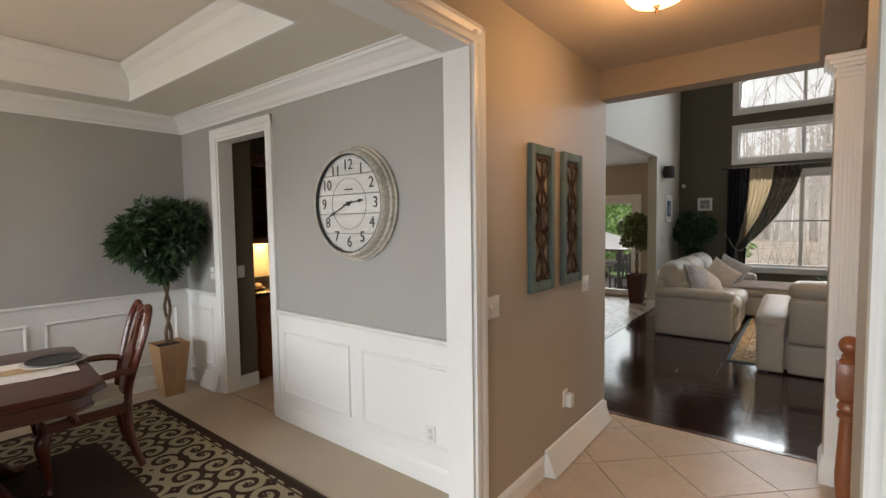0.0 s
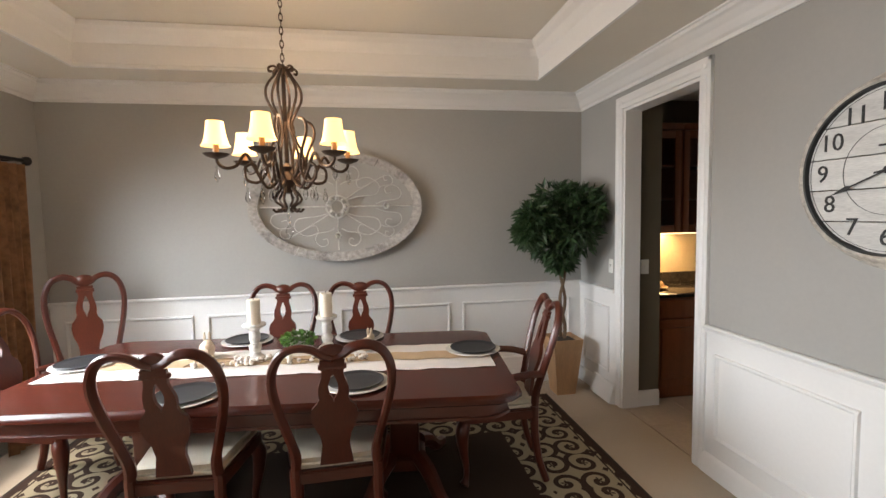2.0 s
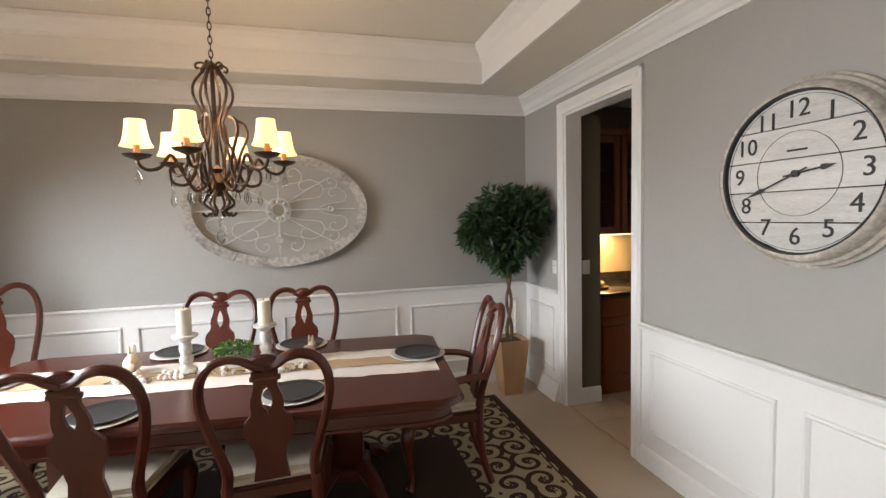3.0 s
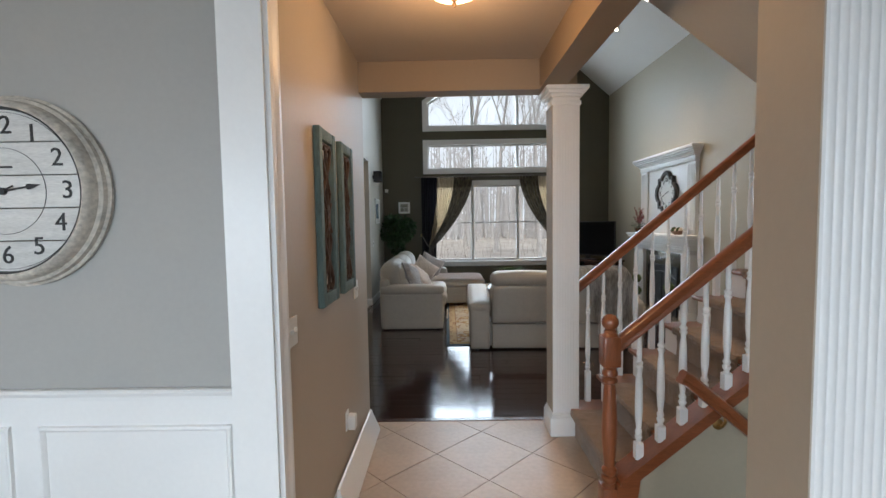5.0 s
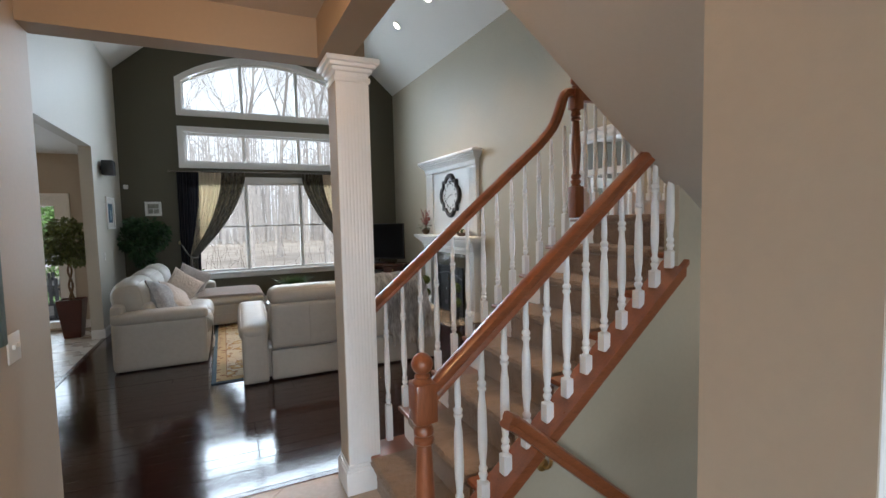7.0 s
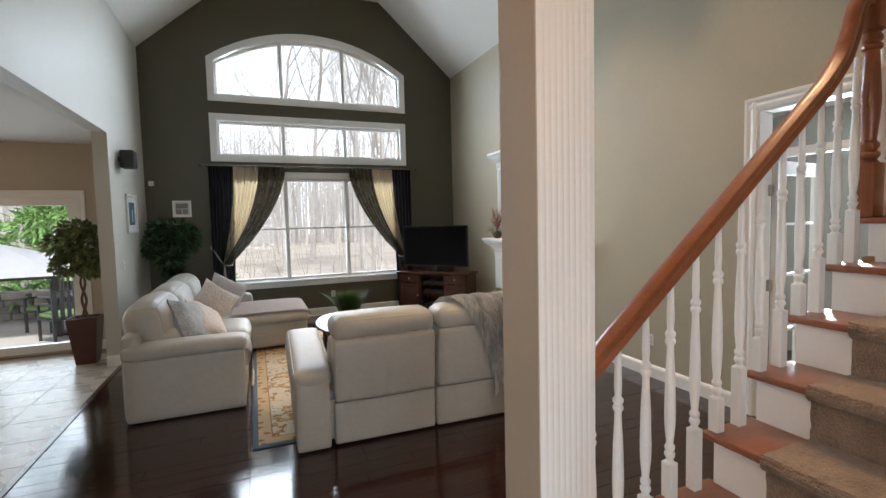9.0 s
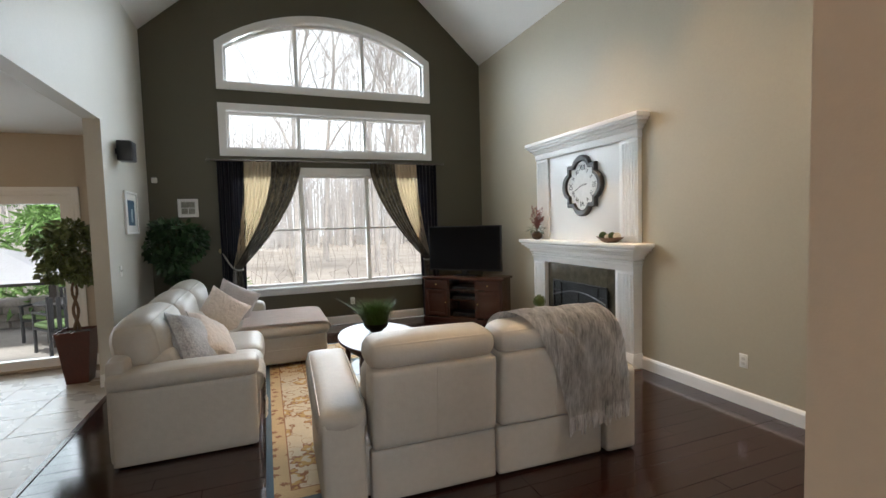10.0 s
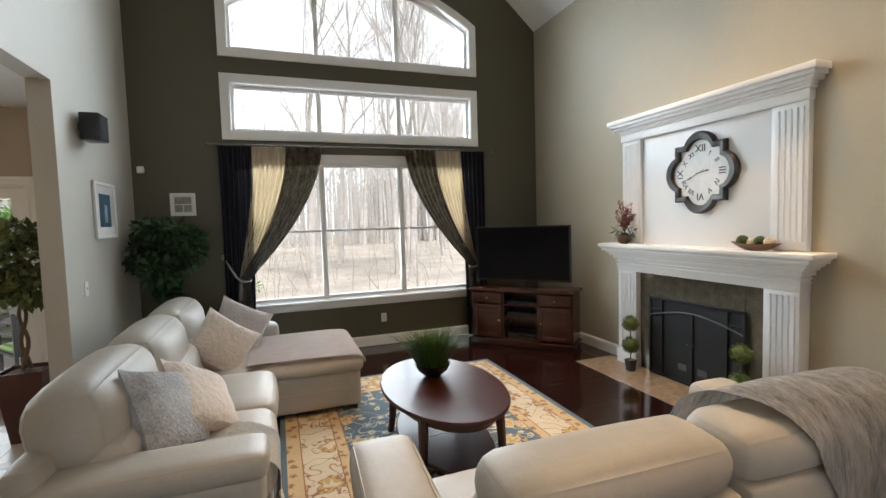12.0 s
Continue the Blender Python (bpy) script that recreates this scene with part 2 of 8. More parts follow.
def wall_along_x(bm, x0, x1, y0, y1, z0, z1, holes=()):
    """A wall between y0 and y1 with rectangular holes (xa, xb, za, zb)."""
    xs = sorted({x0, x1, *[h[0] for h in holes], *[h[1] for h in holes]})
    for a, b in zip(xs, xs[1:]):
        z = z0
        for h in sorted([h for h in holes if h[0] <= a and h[1] >= b], key=lambda h: h[2]):
            if h[2] > z:
                bx(bm, a, y0, z, b, y1, h[2])
            z = h[3]
        if z < z1:
            bx(bm, a, y0, z, b, y1, z1)
    return bm


def wall_along_y(bm, y0, y1, x0, x1, z0, z1, holes=()):
    ys = sorted({y0, y1, *[h[0] for h in holes], *[h[1] for h in holes]})
    for a, b in zip(ys, ys[1:]):
        z = z0
        for h in sorted([h for h in holes if h[0] <= a and h[1] >= b], key=lambda h: h[2]):
            if h[2] > z:
                bx(bm, x0, a, z, x1, b, h[2])
            z = h[3]
        if z < z1:
            bx(bm, x0, a, z, x1, b, z1)
    return bm


# ---- structure: plan ----
XW, XE, YS, YN = -2.75, 0.912, -1.42, 3.12        # dining room
XH, YH = 1.045, 4.74                               # hall's west face and its end
GX0, GX1, GY1 = 0.208, 5.37, 11.80                 # great room
ZC, ZD = 2.745, 2.69                               # hall and dining ceilings
Z_EAVE, Z_TOP = 4.35, 5.57                         # vault
X_FL0, X_FL1 = 1.58, 3.99
FY = 8.965                                         # middle of the fireplace

struct("wall_dining_west", box(XW - 0.14, YS - 0.14, 0, XW, 6.2, 2.96), PAINT_DINE)
struct("wall_dining_north", wall_along_x(bmesh.new(), XW, XE, YN, YN + 0.13, 0, ZD + 0.01, [(-2.01, -1.17, 0, 2.40)]), PAINT_DINE)
struct("wall_hall_west", wall_along_y(bmesh.new(), 2.86, YH, XE, XH, 0, ZC), PAINT_HALL)
struct("wall_dining_header", box(XE, YS, 2.46, XH, 2.86, ZC), PAINT_HALL)
struct("wall_front", wall_along_x(bmesh.new(), XW, 5.55, YS - 0.14, YS, 0, 3.05, [(-2.05, -0.05, 0.62, 2.15), (1.25, 2.75, 0.0, 2.4)]), PAINT_DINE)
struct("wall_foyer_east", box(GX1, YS, -3, GX1 + 0.14, 2.2, 5.8), PAINT_KHAKI)
struct("wall_kitchen_south", box(XW, YH - 0.12, 0, XE, YH, ZC), PAINT_HALL)
struct("wall_kitchen_west", box(-4.6, YH, 0, -4.46, 11.2, ZC), PAINT_HALL)
struct("wall_kitchen_north", wall_along_x(bmesh.new(), -4.5, GX0 - 0.15, 10.95, 11.1, 0, ZC, [(-2.46, -0.42, 0.03, 2.04)]), PAINT_HALL)
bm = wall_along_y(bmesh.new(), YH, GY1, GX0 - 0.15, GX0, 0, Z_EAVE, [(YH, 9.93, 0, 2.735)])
struct("wall_great_west", bm, PAINT_KHAKI_LIT)
struct("wall_great_east", wall_along_y(bmesh.new(), 2.2, GY1, GX1, GX1 + 0.14, -3, Z_EAVE, [(5.08, 5.89, 0, 2.42)]), PAINT_KHAKI)


def vault_z(x):
    if x < X_FL0:
        return Z_EAVE + (x - GX0) * (Z_TOP - Z_EAVE) / (X_FL0 - GX0)
    if x > X_FL1:
        return Z_EAVE + (GX1 - x) * (Z_TOP - Z_EAVE) / (GX1 - X_FL1)
    return Z_TOP


def arch_z(x, r=2.727):
    return 2.013 + math.sqrt(r * r - (x - 2.785) ** 2)


WX0, WX1 = 1.24, 4.33
bm = bmesh.new()
bx(bm, GX0, GY1, 0, WX0, GY1 + 0.2, 3.6)
bx(bm, WX1, GY1, 0, GX1, GY1 + 0.2, 3.6)
bx(bm, WX0, GY1, 0, WX1, GY1 + 0.2, 0.66)
bx(bm, WX0, GY1, 2.41, WX1, GY1 + 0.2, 2.757)
bx(bm, WX0, GY1, 3.335, WX1, GY1 + 0.2, 3.6)
arch_x = [WX0 + (WX1 - WX0) * i / 24 for i in range(25)]
prism(bm, [(GX0, 3.6), (WX0, 3.6), *[(x, arch_z(x)) for x in arch_x], (WX1, 3.6), (GX1, 3.6), (GX1, Z_EAVE), (X_FL1, Z_TOP), (X_FL0, Z_TOP), (GX0, Z_EAVE)], GY1, GY1 + 0.2, "y")
bx(bm, WX0, GY1, 3.6, WX1, GY1 + 0.2, 3.72)
struct("wall_great_north", bm, PAINT_OLIVE)

# ceilings
bm = bmesh.new()
for (xa, za), (xb, zb) in (((GX0 - 0.15, Z_EAVE - 0.13), (X_FL0, Z_TOP)), ((X_FL0, Z_TOP), (X_FL1, Z_TOP)), ((X_FL1, Z_TOP), (GX1 + 0.14, Z_EAVE - 0.12))):
    prism(bm, [(xa, za), (xb, zb), (xb, zb + 0.15), (xa, za + 0.15)], 2.0, GY1 + 0.2, "y")
struct("ceiling_vault", bm, CEIL)
struct("ceiling_hall", box(XH - 0.17, YS, ZC, 2.52, YH, ZC + 0.25), CEIL_TAN)
struct("ceiling_foyer", box(2.52, YS, ZC, GX1, 2.25, ZC + 0.25), CEIL_TAN)
struct("wall_above_hall", box(GX0, YH - 0.1, ZC + 0.25, 2.52, YH, 5.6), PAINT_KHAKI)
struct("wall_above_stairwell", box(2.40, 2.2, ZC + 0.25, GX1, 2.25, 5.6), PAINT_KHAKI)
struct("wall_loft_edge", box(2.40, 2.25, ZC + 0.25, 2.52, YH - 0.1, 5.6), PAINT_KHAKI)
struct("ceiling_kitchen", box(-4.6, YH - 0.12, ZC, GX0 - 0.15, 11.1, ZC + 0.2), CEIL)
struct("ceiling_pantry", box(XW, YN + 0.13, 2.66, XE, YH - 0.12, 2.8), CEIL)
TX0, TX1, TY0, TY1 = -2.34, 0.145, -0.91, 2.55
bm = bmesh.new()
bx(bm, XW, YS, ZD, TX0, YN, ZD + 0.3)
bx(bm, TX1, YS, ZD, XE, YN, ZD + 0.3)
bx(bm, TX0, YS, ZD, TX1, TY0, ZD + 0.3)
bx(bm, TX0, TY1, ZD, TX1, YN, ZD + 0.3)
bx(bm, TX0 - 0.1, TY0 - 0.1, ZD + 0.3, TX1 + 0.1, TY1 + 0.1, ZD + 0.4)
struct("ceiling_dining", bm, CEIL_CREAM)

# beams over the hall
struct("beam_hall_end", box(XH, 4.60, 2.53, 2.62, YH + 0.02, ZC), PAINT_TAN_SHADED)
struct("beam_stair_side", box(2.35, 2.2, 2.53, 2.52, 4.60, ZC), PAINT_TAN_SHADED)

# floors
struct("floor_dining", box(XW, YS, -0.12, XH - 0.03, YN + 0.02, 0.0), CARPET)
struct("floor_foyer", box(XH - 0.03, YS, -0.12, GX1, 2.30, -0.008), GROUT)
struct("floor_hall", box(XH - 0.03, 2.30, -0.12, 2.62, 4.84, -0.008), GROUT)
struct("floor_pantry", box(XW, YN + 0.02, -0.12, XH - 0.03, YH, -0.008), GROUT)
struct("floor_kitchen", box(-4.6, YH, -0.12, GX0, 11.1, -0.008), GROUT)
struct("floor_great", box(GX0, 4.84, -0.12, GX1, GY1, -0.012), ESPRESSO)
struct("floor_threshold", box(XH, 4.80, -0.02, 2.62, 4.85, 0.006, bev=0.004), ESPRESSO)

# ---- trim, windows, doors ----
BASEP = [(0, 0), (0.016, 0), (0.016, 0.10), (0.010, 0.118), (0.004, 0.125), (0, 0.13)]
CROWNP = [(0, -0.150), (0.012, -0.150), (0.014, -0.128), (0.030, -0.115), (0.052, -0.075), (0.085, -0.040), (0.100, -0.030), (0.104, -0.012), (0.120, -0.010), (0.120, 0), (0, 0)]
RAILP = [(0, 0), (0.012, 0), (0.014, 0.018), (0.024, 0.026), (0.028, 0.038), (0.020, 0.048), (0, 0.050)]
CASEP = [(0, 0), (0.018, 0.004), (0.020, 0.03), (0.014, 0.05), (0.022, 0.075), (0.022, 0.095), (0, 0.095)]


def trim_run(name, prof, runs, label=""):
    bm = bmesh.new()
    for p0, p1, out in runs:
        moulding(bm, prof, p0, p1, out)
    return struct(name, bm, WHITE, label)


# dining room
for nm, runs in (("crown_dining_west", [((XW, YS, ZD), (XW, YN, ZD), (1, 0, 0))]), ("crown_dining_north", [((XW, YN, ZD), (XE, YN, ZD), (0, -1, 0))]), ("crown_dining_south", [((XW, YS, ZD), (XE, YS, ZD), (0, 1, 0))]), ("crown_dining_east", [((XE, YS, ZD), (XE, YN, ZD), (-1, 0, 0))])):
    trim_run(nm, CROWNP, runs)
TRAYP = [(0, 0), (0.022, 0), (0.024, 0.022), (0.012, 0.03), (0.012, 0.17), (0.03, 0.19), (0.055, 0.235), (0.09, 0.265), (0.10, 0.295), (0, 0.295)]
for nm, p0, p1, out in (("trim_tray_west", (TX0, TY0, ZD), (TX0, TY1, ZD), (1, 0, 0)), ("trim_tray_east", (TX1, TY0, ZD), (TX1, TY1, ZD), (-1, 0, 0)), ("trim_tray_south", (TX0, TY0, ZD), (TX1, TY0, ZD), (0, 1, 0)), ("trim_tray_north", (TX0, TY1, ZD), (TX1, TY1, ZD), (0, -1, 0))):
    trim_run(nm, TRAYP, [(p0, p1, out)])

ZR = 0.895


def wainscot(name, p0, along, length, out, panels, ZR=ZR):
    """White wainscot: board, base, chair rail and framed panels (start, end) along its length."""
    p0, along, out = Vector(p0), Vector(along), Vector(out)
    e = struct(name, bmesh.new(), WHITE, "white painted wainscot with framed panels")

    def slab(bm, s0, s1, z0, z1, d):
        a, b = p0 + along * s0, p0 + along * s1 + out * d
        bx(bm, min(a.x, b.x), min(a.y, b.y), z0, max(a.x, b.x), max(a.y, b.y), z1)
    bm = bmesh.new()
    slab(bm, 0, length, 0, ZR, 0.008)
    part("backing_board", bm, WHITE, e)
    bm = bmesh.new()
    moulding(bm, [(u + 0.008, v) for u, v in BASEP], p0, p0 + along * length, out)
    part("baseboard", bm, WHITE, e)
    bm = bmesh.new()
    moulding(bm, [(u + 0.008, v + ZR - 0.03) for u, v in RAILP] , p0, p0 + along * length, out)
    part("chair_rail", bm, WHITE, e)
    fp = [(0.008, 0), (0.022, 0.004), (0.024, 0.014), (0.016, 0.024), (0.008, 0.028)]
    for s0, s1 in panels:
        bm = bmesh.new()
        za, zb = 0.235, ZR - 0.14
        for z, up in ((za, 1), (zb, -1)):
            moulding(bm, fp, p0 + along * s0 + Vector((0, 0, z)), p0 + along * s1 + Vector((0, 0, z)), out, (0, 0, up))
        for s, d in ((s0, 1), (s1, -1)):
            moulding(bm, fp, p0 + along * s + Vector((0, 0, za)), p0 + along * s + Vector((0, 0, zb)), out, along * d)
        part("panel_frame", bm, WHITE, e)
    return e


wainscot("wainscot_west", (XW, YS, 0), (0, 1, 0), YN - YS, (1, 0, 0), [(0.10, 1.07), (1.175, 2.17), (2.27, 3.26), (3.37, 4.42)], 0.94)
wainscot("wainscot_north_far", (XW, YN, 0), (1, 0, 0), 0.645, (0, -1, 0), [(0.10, 0.55)], 0.94)
wainscot("wainscot_north", (-1.08, YN, 0), (1, 0, 0), 1.95, (0, -1, 0), [(0.08, 0.89), (1.01, 1.83)])


def casing_x(name, x0, x1, z1, y, out):
    """Door casing on a wall that runs along x."""
    bm = bmesh.new()
    for s, x in ((-1, x0), (1, x1)):
        moulding(bm, CASEP, (x, y, 0), (x, y, z1 + 0.095), (0, out, 0), (s, 0, 0))
    moulding(bm, CASEP, (x0 - 0.095, y, z1), (x1 + 0.095, y, z1), (0, out, 0), (0, 0, 1))
    return struct(name, bm, WHITE)


def casing_y(name, y0, y1, z1, x, out):
    bm = bmesh.new()
    for s, y in ((-1, y0), (1, y1)):
        moulding(bm, CASEP, (x, y, 0), (x, y, z1 + 0.095), (out, 0, 0), (0, s, 0))
    moulding(bm, CASEP, (x, y0 - 0.095, z1), (x, y1 + 0.095, z1), (out, 0, 0), (0, 0, 1))
    return struct(name, bm, WHITE)


casing_x("trim_pantry_door", -2.01, -1.17, 2.40, YN, -1)
bm = bmesh.new()
bx(bm, -2.012, YN - 0.004, 0, -1.992, YN + 0.134, 2.40)
bx(bm, -1.188, YN - 0.004, 0, -1.168, YN + 0.134, 2.40)
bx(bm, -1.992, YN - 0.004, 2.38, -1.188, YN + 0.134, 2.402)
struct("trim_pantry_jamb", bm, WHITE)
# cased opening between foyer and dining room
bm = bmesh.new()
bx(bm, XE - 0.022, 2.835, 0, XH + 0.002, 2.862, 2.46)
bx(bm, XE - 0.022, -0.75, 2.435, XH + 0.002, 2.835, 2.462)
bx(bm, XE - 0.022, -0.78, 0, XH + 0.002, -0.75, 2.46)
struct("trim_dining_jamb", bm, WHITE)
bm = bmesh.new()
for x, o in ((XH, 1), (XE, -1)):
    moulding(bm, CASEP, (x, 2.85, 0), (x, 2.85, 2.545), (o, 0, 0), (0, 1, 0))
    moulding(bm, CASEP, (x, -0.76, 2.45), (x, 2.945, 2.45), (o, 0, 0), (0, 0, 1))
struct("trim_dining_opening", bm, WHITE)
struct("wall_dining_east_stub", box(XE, YS, 0, XH, -0.78, 2.46), PAINT_HALL)

# hall baseboard and floor vent
bm = bmesh.new()
moulding(bm, BASEP, (XH, 2.945, 0), (XH, YH, 0), (1, 0, 0))
moulding(bm, BASEP, (XH + 0.016, YH, 0), (XE, YH, 0), (0, 1, 0))
struct("baseboard_hall", bm, WHITE)

# great room base
bm = bmesh.new()
for p0, p1, o in (((GX0, GY1, 0), (GX1, GY1, 0), (0, -1, 0)), ((GX1, 6.0, 0), (GX1, FY - 0.945, 0), (-1, 0, 0)), ((GX1, FY + 0.945, 0), (GX1, GY1, 0), (-1, 0, 0)), ((GX0, 9.93, 0), (GX0, GY1, 0), (1, 0, 0)), ((GX0 - 0.15, 9.93, 0), (GX0 + 0.016, 9.93, 0), (0, -1, 0))):
    moulding(bm, BASEP, p0, p1, o)
struct("baseboard_great", bm, WHITE)
struct("trim_floor_edge", box(GX0 - 0.03, YH, -0.01, GX0 + 0.02, 9.93, 0.006, bev=0.004), ESPRESSO)


def window(name, x0, x1, z0, z1, mull, y, arch=False, rail=None, sill=False):
    """A fixed window: casing, frame, mullions and panes. y is the inner wall face."""
    w = struct(name, bmesh.new(), WHITE, "white framed window")
    c = 0.095
    top = (lambda x, g: 2.013 + math.sqrt((2.727 + g) ** 2 - (x - 2.785) ** 2)) if arch else (lambda x, g: z1 + g)

    def ring(bm, ya, yb, inner, outer):
        n = 24
        a = [x0 + inner + (x1 - x0 - 2 * inner) * i / n for i in range(n + 1)]
        b = [x0 - outer + (x1 - x0 + 2 * outer) * i / n for i in range(n + 1)]
        for i in range(n):
            prism(bm, [(a[i], top(a[i], -inner)), (a[i + 1], top(a[i + 1], -inner)), (b[i + 1], top(b[i + 1], outer)), (b[i], top(b[i], outer))], ya, yb, "y")
        for s, xi, xo in ((0, a[0], b[0]), (n, a[-1], b[-1])):
            prism(bm, [(xi, z0 + inner), (xi, top(xi, -inner)), (xo, top(xo, outer)), (xo, z0 - outer)], ya, yb, "y")
        prism(bm, [(a[0], z0 + inner), (a[-1], z0 + inner), (b[-1], z0 - outer), (b[0], z0 - outer)], ya, yb, "y")
        return bm
    part("casing", ring(bmesh.new(), y - 0.024, y, 0, c), WHITE, w)
    part("jamb", ring(bmesh.new(), y - 0.01, y + 0.14, 0.012, 0.004), WHITE, w)
    part("window_frame", ring(bmesh.new(), y + 0.07, y + 0.13, 0.05, 0), WHITE, w)
    for x in mull:
        part("mullion", bx(bmesh.new(), x - 0.032, y + 0.06, z0 + 0.01, x + 0.032, y + 0.13, top(x, -0.01), bev=0.004), WHITE, w)
    xs = [x0 + 0.03, *mull, x1 - 0.03]
    for a, b in zip(xs, xs[1:]):
        if rail:
            part("meeting_rail", bx(bmesh.new(), a, y + 0.07, rail - 0.016, b, y + 0.12, rail + 0.016, bev=0.003), WHITE, w)
        bm = bmesh.new()
        n = 8 if arch else 1
        for i in range(n):
            u, v = a + (b - a) * i / n, a + (b - a) * (i + 1) / n
            prism(bm, [(u, z0 + 0.02), (v, z0 + 0.02), (v, top(v, -0.02)), (u, top(u, -0.02))], y + 0.098, y + 0.102, "y")
        p = part("pane", bm, GLASS, w)
        p.visible_shadow = False
    if sill:
        part("window_sill", bx(bmesh.new(), x0 - 0.14, y - 0.075, z0 - 0.03, x1 + 0.14, y + 0.06, z0 + 0.004, bev=0.008), WHITE, w)
        part("apron", bx(bmesh.new(), x0 - 0.10, y - 0.02, z0 - 0.115, x1 + 0.10, y, z0 - 0.03, bev=0.004), WHITE, w)
    return w


window("window_arch", WX0, WX1, 3.72, 0, (2.265, 3.305), GY1, arch=True)
window("window_transom", WX0, WX1, 2.757, 3.335, (2.265, 3.305), GY1)
window("window_low", WX0, WX1, 0.66, 2.41, (2.265, 3.305), GY1, rail=1.545, sill=True)
window("window_dining", -2.05, -0.05, 0.62, 2.15, (-1.05,), YS - 0.14 - 0.0, rail=1.4)
# sliding door of the kitchen
d = struct("door_slider", bmesh.new(), WHITE, "white framed sliding glass door")
bm = bmesh.new()
for x in (-2.41, -1.44, -0.47):
    bx(bm, x - 0.05, 10.96, 0.13, x + 0.05, 11.04, 1.94)
bx(bm, -2.46, 10.96, 0.03, -0.42, 11.04, 0.13)
bx(bm, -2.46, 10.96, 1.94, -0.42, 11.04, 2.04)
part("door_frame", bm, WHITE, d)
part("pull", box(-1.41, 10.93, 0.92, -1.385, 10.96, 1.14, bev=0.006), BLACK, d)
for a in (-2.36, -1.39):
    p = part("pane", box(a, 10.998, 0.13, a + 0.87, 11.002, 1.94), GLASS, d)
    p.visible_shadow = False
casing_x("trim_slider", -2.46, -0.42, 2.04, 10.95, -1)
struct("baseboard_kitchen", moulding(bmesh.new(), BASEP, (-0.325, 10.95, 0), (GX0 - 0.15, 10.95, 0), (0, -1, 0)), WHITE)

# side door in the great room's east wall
casing_y("trim_side_door", 5.08, 5.89, 2.42, GX1, -1)
bm = bmesh.new()
bx(bm, GX1 - 0.006, 5.872, 0, GX1 + 0.14, 5.892, 2.42)
bx(bm, GX1 - 0.006, 5.078, 0, GX1 + 0.14, 5.098, 2.42)
bx(bm, GX1 - 0.006, 5.098, 2.40, GX1 + 0.14, 5.872, 2.422)
bx(bm, GX1 + 0.02, 5.098, 2.04, GX1 + 0.12, 5.872, 2.10)
struct("trim_side_jamb", bm, WHITE)
d = struct("door_side", bmesh.new(), WHITE, "white glazed door standing open into the side room")
m = Matrix.Translation((GX1 + 0.13, 5.86, 0)) @ Matrix.Rotation(radians(8), 4, "Z")
bm = bmesh.new()
bx(bm, 0, -0.04, 0.01, 0.11, 0, 2.03, m=m)
bx(bm, 0.66, -0.04, 0.01, 0.77, 0, 2.03, m=m)
for z0, z1 in ((0.01, 0.22), (1.92, 2.03), (0.66, 0.68), (1.11, 1.13), (1.52, 1.54)):
    bx(bm, 0.11, -0.038, z0, 0.66, -0.002, z1, m=m)
bx(bm, 0.37, -0.03, 0.22, 0.39, -0.01, 1.92, m=m)
part("door_leaf", bm, WHITE, d)
HINGE = M("brushed_nickel", (0.45, 0.43, 0.40), 0.35, 1.0)
for z in (0.25, 1.05, 1.8):
    part("hinge", box(GX1 + 0.10, 5.845, z - 0.045, GX1 + 0.128, 5.872, z + 0.045, bev=0.003), HINGE, d)
# bright side room behind it
bm = bmesh.new()
bx(bm, GX1 + 0.14, 4.3, -0.1, 7.6, 4.4, 2.75)
bx(bm, GX1 + 0.14, 7.4, -0.1, 7.6, 7.5, 2.75)
bx(bm, 7.5, 4.4, -0.1, 7.6, 7.4, 2.75)
struct("wall_side_room", bm, PAINT_DINE)
struct("ceiling_side_room", box(GX1 + 0.14, 4.3, 2.75, 7.6, 7.5, 2.85), CEIL)
struct("floor_side_room", box(GX1, 4.3, -0.12, 7.6, 7.5, -0.004), ESPRESSO)

# ---- columns ----


